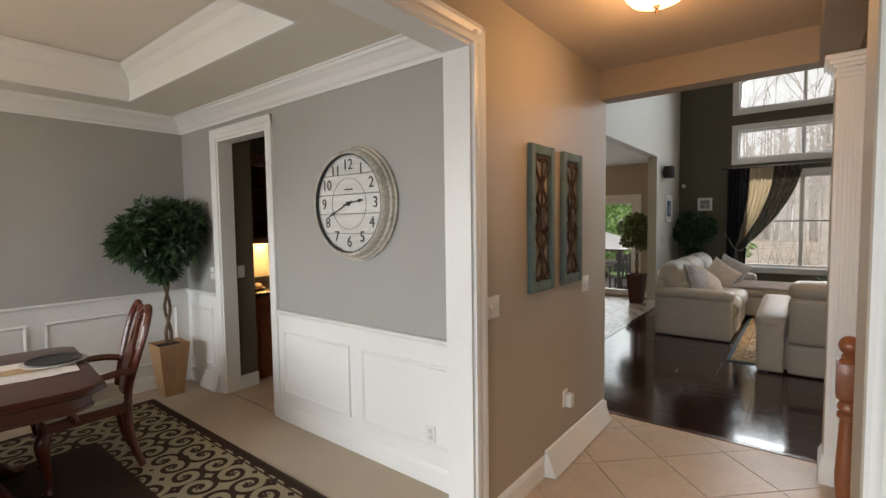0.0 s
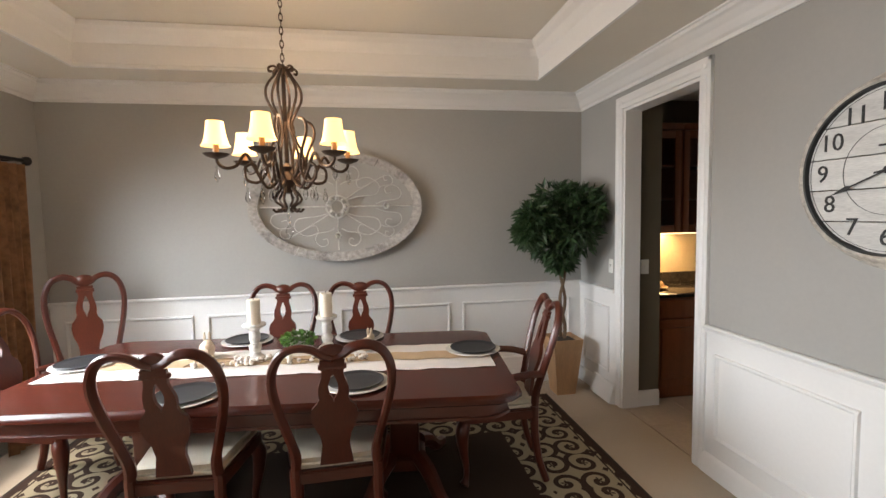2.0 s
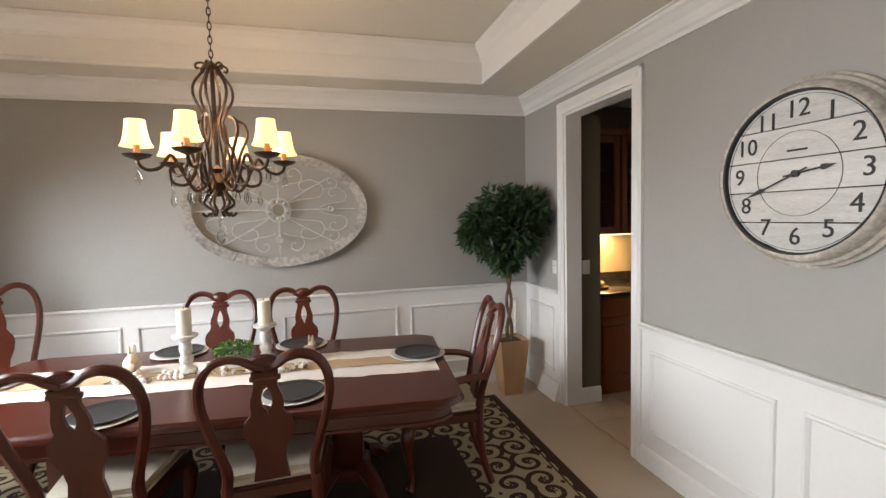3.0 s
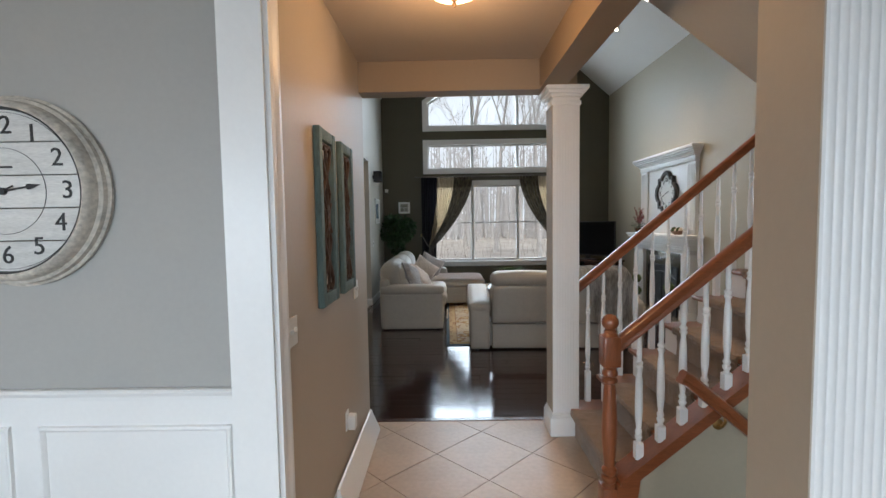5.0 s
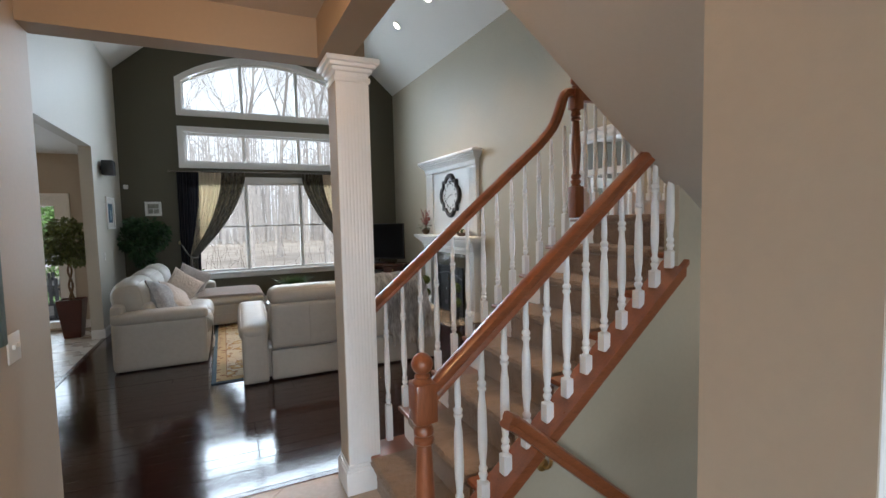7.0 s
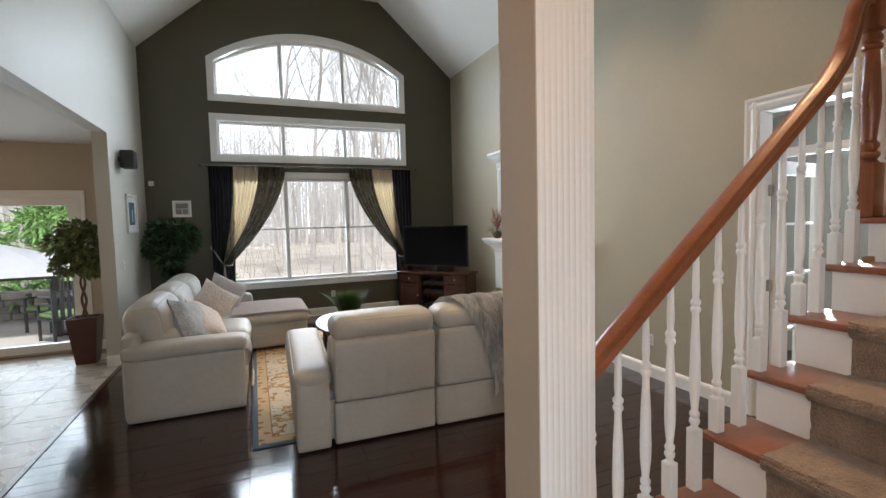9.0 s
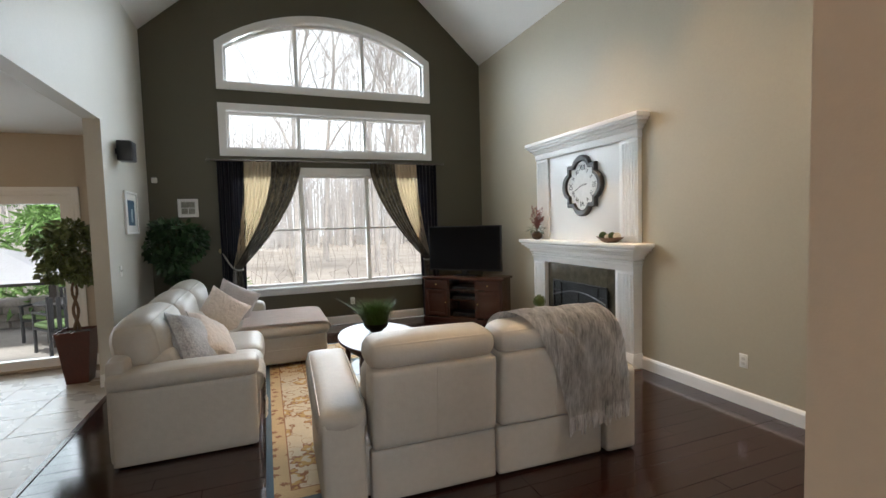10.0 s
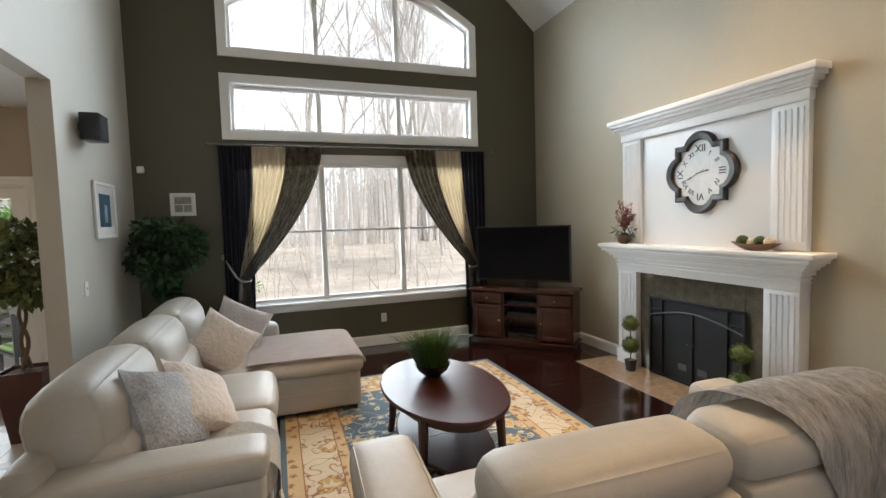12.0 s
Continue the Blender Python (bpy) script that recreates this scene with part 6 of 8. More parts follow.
spart("base", lv, 2.10, 6.82, 0.03, 3.84, 7.62, 0.34, r=0.03, puff=0.004, n=5)
for i, (a, b) in enumerate(((1.90, 2.18), (3.76, 4.04))):
    arm = spart("armrest", lv, a + 0.02, 6.74, 0.012, b - 0.02, 7.66, 0.54, r=0.025, puff=0.003, seed=i)
    tip = Matrix.Translation((0, 6.76, 0.53)) @ Matrix.Rotation(radians(7.5), 4, "X") @ Matrix.Translation((0, -6.76, -0.53))
    bm = puffed(a, 6.745, 0.44, b, 7.71, 0.585, r=0.055, puff=0.014, wrinkle=0.002, seed=i + 2, m=tip)
    bm.transform(sm)
    pad = part("arm_pad", bm, LEATHER, arm)
    for x in (a + 0.018, b - 0.018):
        welt(pad, [tip @ Vector((x, 6.78, 0.573)), tip @ Vector((x, 7.25, 0.582)), tip @ Vector((x, 7.66, 0.573))])
for i, (a, b) in enumerate(((2.185, 2.965), (2.975, 3.755))):
    rk = Matrix.Translation((0, 6.80, 0.33)) @ Matrix.Rotation(radians(4), 4, "X") @ Matrix.Translation((0, -6.80, -0.33))
    spart("lower_panel", lv, a + 0.003, 6.765, 0.015, b - 0.003, 6.90, 0.322, r=0.018, puff=0.003, wrinkle=0.001, seed=i)
    spart("back_panel", lv, a + 0.010, 6.735, 0.340, b - 0.010, 6.93, 0.80, r=0.024, puff=0.008, wrinkle=0.002, m=rk, seed=i + 4)
    spart("back_cushion", lv, a + 0.008, 6.88, 0.40, b - 0.008, 7.10, 0.80, r=0.09, puff=0.02, m=rk, seed=i + 6)
    spart("headrest", lv, a + 0.004, 6.755, 0.775, b - 0.004, 7.03, 0.950, r=0.078, puff=0.014, m=rk, seed=i + 8)
    spart("seat_cushion", lv, a + 0.004, 7.08, 0.28, b - 0.004, 7.70, 0.485, r=0.08, puff=0.022, seed=i + 11)
    c = (a + b) / 2
    welt(lv, [rk @ Vector((c, 6.732, 0.36)), rk @ Vector((c, 6.726, 0.6)), rk @ Vector((c, 6.731, 0.785))], 0.0025)
    welt(lv, [rk @ Vector((a + 0.05, 6.775, 0.905)), rk @ Vector((c, 6.758, 0.91)), rk @ Vector((b - 0.05, 6.775, 0.905))], 0.0035)
for x in (2.0, 3.94):
    for y in (6.80, 7.6):
        bm = box(x - 0.03, y - 0.03, 0, x + 0.03, y + 0.03, 0.07)
        bm.transform(sm)
        part("foot", bm, DARKFOOT, lv)
GREYTHROW = M("grey_chenille_throw", (0.47, 0.46, 0.45), 0.95, var=0.6, s1=8, s2=34, bump=0.8, bscale=110, stretch=(3, 1, 0.5), sheen=0.4)
gt = cloth([((3.02, 7.20, 0.56), (3.70, 7.20, 0.56)), ((3.05, 7.14, 0.78), (3.72, 7.14, 0.78)), ((3.08, 7.06, 0.945), (3.75, 7.06, 0.94)), ((3.12, 6.90, 1.008), (3.79, 6.90, 1.005)), ((3.20, 6.745, 0.945), (3.83, 6.745, 0.94)), ((3.28, 6.695, 0.80), (3.87, 6.695, 0.79)), ((3.36, 6.700, 0.62), (3.90, 6.700, 0.62)), ((3.43, 6.715, 0.40), (3.93, 6.710, 0.44)), ((3.46, 6.72, 0.30), (3.94, 6.715, 0.37))], GREYTHROW, "grey_throw", "grey chenille throw with a fringe over the loveseat's back", "blanket", 0.11, 0.008, 7, 0.013)
gt.matrix_world = LOVE

# great room rug


def floral_rug_material(name, w, l):
    """Blue field with cream vines and gold blooms inside a broad cream border of rust and gold motifs."""
    m = bpy.data.materials.new(name)
    m.use_nodes = True
    N, L = m.node_tree.nodes, m.node_tree.links
    b = N["Principled BSDF"]
    tc = N.new("ShaderNodeTexCoord")
    sp = N.new("ShaderNodeSeparateXYZ")
    L.new(tc.outputs["Object"], sp.inputs[0])
    dx = node_math(N, L, "SUBTRACT", w, node_math(N, L, "ABSOLUTE", sp.outputs[0]))
    dy = node_math(N, L, "SUBTRACT", l, node_math(N, L, "ABSOLUTE", sp.outputs[1]))
    d = node_math(N, L, "MINIMUM", dx, dy)

    def nz(scale, detail=2.0, dist=0.0):
        n = N.new("ShaderNodeTexNoise")
        n.inputs["Scale"].default_value, n.inputs["Detail"].default_value, n.inputs["Distortion"].default_value = scale, detail, dist
        L.new(tc.outputs["Object"], n.inputs["Vector"])
        return n.outputs["Fac"]

    def cells(scale, rough):
        v = N.new("ShaderNodeTexVoronoi")
        v.voronoi_dimensions = "2D"
        v.inputs["Scale"].default_value, v.inputs["Randomness"].default_value = scale, 0.75
        L.new(tc.outputs["Object"], v.inputs["Vector"])
        wob = node_math(N, L, "MULTIPLY", node_math(N, L, "SUBTRACT", nz(scale * 7, 1.0), 0.5), rough)
        return node_math(N, L, "ADD", v.outputs["Distance"], wob)

    def band(v, lo, hi):
        return node_math(N, L, "MULTIPLY", node_math(N, L, "GREATER_THAN", v, lo), node_math(N, L, "LESS_THAN", v, hi))

    def mix(a, c, mask):
        x = N.new("ShaderNodeMix")
        x.data_type = "RGBA"
        for key, val in (("A", a), ("B", c)):
            if isinstance(val, tuple):
                x.inputs[key].default_value = (*val, 1)
            else:
                L.new(val, x.inputs[key])
        L.new(mask, x.inputs["Factor"])
        return x.outputs["Result"]

    blue, cream, gold, rust, tan = (0.105, 0.150, 0.185), (0.60, 0.52, 0.38), (0.50, 0.33, 0.13), (0.30, 0.15, 0.08), (0.55, 0.40, 0.22)
    big, small = cells(3.1, 0.55), cells(7.5, 0.5)
    field = mix(blue, cream, band(nz(3.2, 0.0, 1.6), 0.485, 0.512))
    field = mix(field, (0.30, 0.33, 0.30), band(nz(4.6, 0.0, 1.2), 0.555, 0.575))
    field = mix(field, cream, node_math(N, L, "LESS_THAN", small, 0.19))
    field = mix(field, rust, node_math(N, L, "LESS_THAN", small, 0.05))
    field = mix(field, gold, node_math(N, L, "LESS_THAN", big, 0.24))
    field = mix(field, cream, band(big, 0.10, 0.17))
    bb, bs = cells(3.3, 0.6), cells(9.0, 0.6)
    edge = mix(cream, rust, band(nz(4.0, 0.0, 1.8), 0.485, 0.512))
    edge = mix(edge, gold, node_math(N, L, "LESS_THAN", bb, 0.31))
    edge = mix(edge, rust, band(bb, 0.25, 0.32))
    edge = mix(edge, cream, node_math(N, L, "LESS_THAN", bb, 0.13))
    guard = mix(tan, rust, node_math(N, L, "LESS_THAN", bs, 0.20))
    col = mix(field, guard, node_math(N, L, "LESS_THAN", d, 0.46))
    col = mix(col, edge, node_math(N, L, "LESS_THAN", d, 0.385))
    col = mix(col, guard, node_math(N, L, "LESS_THAN", d, 0.135))
    for lo, hi in ((0.455, 0.463), (0.378, 0.386), (0.130, 0.138)):
        col = mix(col, rust, band(d, lo, hi))
    col = mix(col, blue, node_math(N, L, "LESS_THAN", d, 0.035))
    hs = N.new("ShaderNodeHueSaturation")
    fade = node_math(N, L, "ADD", node_math(N, L, "MULTIPLY", nz(2.0, 4.0), 0.5), node_math(N, L, "MULTIPLY", nz(160.0, 2.0), 0.5))
    L.new(node_math(N, L, "ADD", fade, 0.5), hs.inputs["Value"])
    L.new(col, hs.inputs["Color"])
    L.new(hs.outputs[0], b.inputs["Base Color"])
    b.inputs["Roughness"].default_value = 0.95
    bp = N.new("ShaderNodeBump")
    bp.inputs["Strength"].default_value, bp.inputs["Distance"].default_value = 0.5, 0.004
    L.new(nz(260.0, 2.0), bp.inputs["Height"])
    L.new(bp.outputs[0], b.inputs["Normal"])
    return m


RUG_G = floral_rug_material("great_rug_weave", 1.135, 1.77)
rug("area_rug", 1.65, 7.02, 3.92, 10.56, RUG_G, M("blue_rug_binding", (0.10, 0.14, 0.18), 0.95), "blue and gold floral area rug with a tan border", 0.011)

# coffee table
ct = thing("coffee_table", pose(2.74, 8.79, 0.011, 0, 0, 0), "oval dark cherry coffee table with a lower shelf", "coffee table")


def oval_slab(a, b, layers, n=48):
    bm = bmesh.new()
    rings = [[bm.verts.new(((a + o) * math.cos(2 * math.pi * i / n), (b + o) * math.sin(2 * math.pi * i / n), z)) for i in range(n)] for o, z in layers]
    for p, q in zip(rings, rings[1:]):
        for i in range(n):
            bm.faces.new((p[i], p[(i + 1) % n], q[(i + 1) % n], q[i]))
    bm.faces.new(rings[0][::-1])
    bm.faces.new(rings[-1])
    return bm


DARKCH = M("dark_cherry_polish", (0.050, 0.014, 0.010), 0.30, var=0.25, s1=1.5, s2=14, bump=0.02, stretch=(1, 7, 7), coat=0.12)
part("tabletop", oval_slab(0.415, 0.67, [(-0.02, 0.44), (0, 0.447), (0, 0.462), (-0.006, 0.470)]), DARKCH, ct)
part("apron", oval_slab(0.33, 0.59, [(0, 0.375), (0, 0.44)]), DARKCH, ct)
part("shelf", oval_slab(0.31, 0.57, [(-0.01, 0.10), (0, 0.105), (0, 0.118), (-0.006, 0.124)]), DARKCH, ct)
for sx in (-1, 1):
    for sy in (-1, 1):
        part("leg", tube(bmesh.new(), curve_pts([(sx * 0.255, sy * 0.38, 0.435), (sx * 0.262, sy * 0.39, 0.30), (sx * 0.27, sy * 0.40, 0.12), (sx * 0.285, sy * 0.425, 0.0)], 3), [0.036, 0.035, 0.034, 0.032, 0.030, 0.028, 0.026, 0.025, 0.024, 0.024], 8), DARKCH, ct)
gb = thing("grass_bowl", pose(2.74, 8.98, 0.481), "green artificial grass in a dark bowl on the table", "plant")
part("bowl", turned([(0.05, 0), (0.06, 0.006), (0.11, 0.05), (0.135, 0.095), (0.128, 0.095), (0.09, 0.06)], 28), BLACK, gb)
bm = bmesh.new()
rnd = random.Random(9)
for i in range(900):
    q, r = rnd.uniform(0, 2 * math.pi), 0.115 * math.sqrt(rnd.random())
    L_ = rnd.uniform(0.15, 0.27)
    lean = rnd.uniform(0.15, 0.85) * (0.4 + r / 0.115)
    o = Vector((r * math.cos(q), r * math.sin(q), 0.08))
    d = Vector((math.cos(q + rnd.uniform(-0.8, 0.8)), math.sin(q + rnd.uniform(-0.8, 0.8)), 0))
    s = Vector((-d.y, d.x, 0)) * 0.0035
    p1, p2 = o + Vector((0, 0, L_ * 0.6)) + d * L_ * lean * 0.35, o + Vector((0, 0, L_)) + d * L_ * lean
    a, b, c, e, f = [bm.verts.new(v) for v in (o - s, o + s, p1 + s * 0.8, p1 - s * 0.8, p2)]
    bm.faces.new((a, b, c, e))
    bm.faces.new((e, c, f))
g_ = part("grass", bm, GRASS, gb)
g_["kind"] = "stuff"

# media cabinet and television across the corner
ang = math.degrees(math.atan2(-0.739, 0.674))
tm = pose(4.52, 10.845, 0, 0, 0, ang)            # local x along the front, local y into the corner
mc = thing("media_cabinet", tm, "dark cherry corner media cabinet with open middle shelves", "cabinet")
part("plinth", box(-0.67, 0.0, 0, 0.67, 0.40, 0.07, bev=0.006), ESPRESSO, mc)
part("plinth_moulding", box(-0.69, -0.02, 0.06, 0.69, 0.42, 0.085, bev=0.008), ESPRESSO, mc)
part("top", box(-0.695, -0.025, 0.70, 0.695, 0.43, 0.735, bev=0.008), ESPRESSO, mc)
for x in (-0.65, -0.225, 0.225, 0.65):
    part("upright", box(x - 0.01, 0.015, 0.085, x + 0.01, 0.388, 0.70), ESPRESSO, mc)
part("back_panel", box(-0.66, 0.39, 0.085, 0.66, 0.41, 0.70), ESPRESSO, mc)
part("bottom_panel", box(-0.215, 0.02, 0.086, 0.215, 0.388, 0.105), ESPRESSO, mc)
for z in (0.36, 0.52):
    part("shelf", box(-0.215, 0.04, z, 0.215, 0.39, z + 0.018), ESPRESSO, mc)
for s in (-1, 1):
    xc = s * 0.4375
    dr = part("drawer", box(xc - 0.195, -0.004, 0.545, xc + 0.195, 0.02, 0.685, bev=0.006), ESPRESSO, mc)
    part("knob", turned([(0.006, 0), (0.013, 0.012), (0.010, 0.022), (0.003, 0.024)], 12, Matrix.Translation((xc, -0.004, 0.615)) @ Matrix.Rotation(math.pi / 2, 4, "X")), BRASS, dr)
    bm = box(xc - 0.195, 0.0, 0.11, xc + 0.195, 0.02, 0.53, bev=0.005)
    for a in ((xc - 0.195, 0.11, xc - 0.14, 0.53), (xc + 0.14, 0.11, xc + 0.195, 0.53), (xc - 0.14, 0.11, xc + 0.14, 0.17), (xc - 0.14, 0.47, xc + 0.14, 0.53)):
        bx(bm, a[0], -0.010, a[1], a[2], 0.004, a[3], bev=0.004)
    d_ = part("door", bm, ESPRESSO, mc)
    part("knob", turned([(0.006, 0), (0.012, 0.012), (0.009, 0.020), (0.003, 0.022)], 12, Matrix.Translation((xc - s * 0.165, -0.010, 0.33)) @ Matrix.Rotation(math.pi / 2, 4, "X")), BRASS, d_)
BOXBLK = M("black_plastic", (0.010, 0.010, 0.011), 0.35, var=0.1)
for z, h in ((0.380, 0.05), (0.540, 0.04), (0.108, 0.06)):
    av = thing("media_player", tm @ pose(0, 0.2, z - 0.0015), "black media player on the cabinet's open shelf", "media player", "media players")
    part("case", box(-0.19, -0.14, 0, 0.19, 0.14, h, bev=0.004), BOXBLK, av)
    part("display", box(-0.05, -0.1425, h * 0.4, 0.05, -0.139, h * 0.7), M("dark_display", (0.02, 0.03, 0.04), 0.1), av)
tv = thing("television", tm @ pose(-0.02, 0.2, 0.735), "large black flat television on the media cabinet", "television")
SCREEN = M("black_glass_screen", (0.004, 0.004, 0.005), 0.12, var=0.1, bump=0)
SCREEN.node_tree.nodes["Principled BSDF"].inputs["Specular IOR Level"].default_value = 0.12
part("stand", oval_slab(0.20, 0.11, [(0, 0), (0, 0.008), (-0.02, 0.014)], 32), BOXBLK, tv)
part("neck", box(-0.05, -0.02, 0.01, 0.05, 0.02, 0.11, bev=0.006), BOXBLK, tv)
part("bezel", box(-0.625, -0.025, 0.085, 0.625, 0.03, 0.80, bev=0.008), BOXBLK, tv)
part("screen", box(-0.605, -0.0275, 0.112, 0.605, -0.024, 0.782), SCREEN, tv)
part("rear_housing", box(-0.42, 0.028, 0.14, 0.42, 0.07, 0.62, bev=0.02), BOXBLK, tv)

# ---- fireplace ----
fp = thing("fireplace", pose(GX1, FY, 0), "white fluted fireplace mantel with tall overmantel panel", "fireplace")
fp.scale = (1, 0.968, 1)
GRAN = M("brown_green_granite", (0.105, 0.092, 0.065), 0.10, var=0.35, s1=14, s2=90, bump=0.0, coat=0.6)


def fbox(x0, y0, z0, x1, y1, z1, bev=0.004):
    return box(x0, y0, z0, x1, y1, z1, bev=bev)


def fluted(parent, y0, y1, z0, z1, x, n=5):
    w = (y1 - y0 - 0.05) / n
    for i in range(n):
        a = y0 + 0.025 + i * w
        part("flute_fillet", prism(bmesh.new(), [(x, a + 0.004), (x - 0.008, a + 0.009), (x - 0.008, a + w - 0.013), (x, a + w - 0.008)], z0, z1), WHITE, parent)


for s in (-1, 1):
    ya, yb = sorted((s * 0.70, s * 0.975))
    lg = part("pilaster", fbox(-0.12, ya, 0.0, -0.001, yb, 1.06), WHITE, fp)
    fluted(lg, ya, yb, 0.20, 1.0, -0.12)
    part("pilaster_plinth", fbox(-0.135, ya - 0.012, 0, -0.001, yb + 0.012, 0.16, 0.006), WHITE, lg)
    up = part("upper_pilaster", fbox(-0.055, ya, 1.33, -0.001, yb, 2.44), WHITE, fp)
    fluted(up, ya, yb, 1.40, 2.38, -0.055)
part("frieze", fbox(-0.125, -0.98, 1.03, -0.001, 0.98, 1.20), WHITE, fp)
steps = [(0.140, 0.990, 1.085, 1.110), (0.150, 1.000, 1.125, 1.140), (0.165, 1.015, 1.155, 1.20), (0.190, 1.045, 1.195, 1.225), (0.215, 1.075, 1.220, 1.250), (0.245, 1.110, 1.245, 1.275), (0.265, 1.150, 1.285, 1.325)]
for d_, hw_, z0, z1 in steps:
    part("mantel_moulding" if z1 < 1.3 else "mantel_shelf", fbox(-d_, -hw_, z0, -0.001, hw_, z1, 0.007), WHITE, fp)
part("bed_cove", prism(bmesh.new(), [(-0.245, 1.27), (-0.255, 1.29), (-0.001, 1.29), (-0.001, 1.27)], -1.12, 1.12, "y"), WHITE, fp)
part("over_panel", fbox(-0.025, -0.97, 1.32, -0.001, 0.97, 2.46), WHITE, fp)
for d_, hw_, z0, z1 in ((0.070, 0.985, 2.42, 2.505), (0.085, 1.00, 2.50, 2.525), (0.10, 1.015, 2.52, 2.55), (0.13, 1.045, 2.545, 2.58), (0.155, 1.07, 2.575, 2.61), (0.175, 1.09, 2.605, 2.655)):
    part("crown_moulding", fbox(-d_, -hw_, z0, -0.001, hw_, z1, 0.007), WHITE, fp)
for a in ((-0.70, 0.0, -0.5015, 1.04), (0.5015, 0.0, 0.70, 1.04), (-0.50, 0.80, 0.50, 1.04)):
    part("granite_slab", box(-0.06, a[0], a[1], -0.001, a[2], a[3], bev=0.002, seg=1), GRAN, fp, "polished brown-green granite slab")
part("firebox", box(-0.02, -0.50, 0.0, -0.001, 0.50, 0.80), M("soot_black", (0.012, 0.011, 0.010), 0.9, var=0.3), fp)
hs_ = struct("floor_hearth", box(4.80, FY - 1.0, -0.01, GX1 - 0.062, FY + 1.12, 0.005, bev=0.002), M("hearth_granite", (0.27, 0.20, 0.135), 0.10, var=0.3, s1=14, s2=90, bump=0.0, coat=0.4), "polished tan granite hearth flush with the floor")
# fire screen
sc = thing("fire_screen", pose(GX1 - 0.085, FY, 0.005), "black iron fire screen with two mesh doors", "fire screen")
part("mesh_panel", box(0.0, -0.50, 0.02, 0.004, 0.50, 0.79), M("fire_mesh", (0.005, 0.005, 0.005), 0.6, 0.0, var=0.4, s2=300, bump=0.6, bscale=400), sc)
for a in ((-0.52, 0, -0.495, 0.80), (0.495, 0, 0.52, 0.80), (-0.52, 0.775, 0.52, 0.80), (-0.52, 0.0, 0.52, 0.025), (-0.36, 0.025, -0.345, 0.775), (0.345, 0.025, 0.36, 0.775), (-0.008, 0.025, 0.008, 0.69), (-0.50, 0.655, -0.36, 0.67), (0.36, 0.655, 0.50, 0.67)):
    part("bar", box(-0.014, a[0], a[1], 0.0, a[2], a[3], bev=0.003), BLACK, sc)
part("arched_bar", tube(bmesh.new(), [(-0.012, -0.50 + i * 0.05, 0.60 + 0.09 * math.sin(math.pi * i / 20)) for i in range(21)], 0.009, 6), M("pewter", (0.12, 0.12, 0.12), 0.4, 0.8), sc)
for s in (-1, 1):
    part("door_knob", turned([(0.005, 0), (0.010, 0.010), (0.008, 0.02), (0.002, 0.022)], 10, Matrix.Translation((-0.014, s * 0.035, 0.40)) @ Matrix.Rotation(-math.pi / 2, 4, "Y")), M("polished_steel", (0.6, 0.6, 0.6), 0.2, 1.0), sc)
    part("vent_grille", box(-0.008, s * 0.11 - 0.05, 0.13, -0.003, s * 0.11 + 0.05, 0.19), M("pewter_dull", (0.10, 0.10, 0.10), 0.5, 0.6), sc)

# quatrefoil clock
qc = thing("quatrefoil_clock", pose(GX1 - 0.026, 8.925, 1.997, 90, 0, -90), "dark quatrefoil wall clock with a pale Roman numeral dial", "clock")


def quatre(k, n=192, d=0.20, rho=0.172, sq=0.262):
    out = []
    for i in range(n):
        a = 2 * math.pi * i / n
        c, s = math.cos(a), math.sin(a)
        best = sq / max(abs(c), abs(s)) if abs(math.degrees(a) % 90 - 45) < 13 else 0
        for j in range(4):
            u, v = d * math.cos(j * math.pi / 2), d * math.sin(j * math.pi / 2)
            b_ = c * u + s * v
            disc = b_ * b_ - (d * d - rho * rho)
            if disc > 0:
                best = max(best, b_ + math.sqrt(disc))
        out.append((best * k * c, best * k * s))
    return out


bm = bmesh.new()
oq = [quatre(1.0), quatre(1.0), quatre(0.95), quatre(0.82), quatre(0.79)]
zz = [0.0, 0.035, 0.055, 0.050, 0.018]
rings = [[bm.verts.new((x, y, z)) for x, y in o] for o, z in zip(oq, zz)]
for a, b in zip(rings, rings[1:]):
    for i in range(192):
        bm.faces.new((a[i], a[(i + 1) % 192], b[(i + 1) % 192], b[i]))
part("rim", bm, M("black_brown_wood", (0.022, 0.016, 0.013), 0.35, var=0.25, s1=10, bump=0.1, coat=0.2), qc)
part("dial", prism(bmesh.new(), quatre(0.78), 0.002, 0.020), M("aged_ivory_dial", (0.74, 0.75, 0.74), 0.5, var=0.08, s1=9, s2=30, bump=0.02), qc)
for h, body in enumerate(("I", "II", "III", "IV", "V", "VI", "VII", "VIII", "IX", "X", "XI", "XII"), 1):
    a = math.pi / 2 - h * math.pi / 6
    r = 0.215 if h % 3 == 0 else 0.19
    words("numeral", body, 0.092 if h % 3 == 0 else 0.064, Matrix.Translation((r * math.cos(a), r * math.sin(a), 0.0215)) @ Matrix.Rotation(a - math.pi / 2, 4, "Z"), INK, qc)
part("hour_pointer", clock_hand(bmesh.new(), radians(90 - 81), 0.10, 0.006, 0.026), INK, qc)
part("minute_pointer", clock_hand(bmesh.new(), radians(90 - 247), 0.16, 0.005, 0.029), INK, qc)

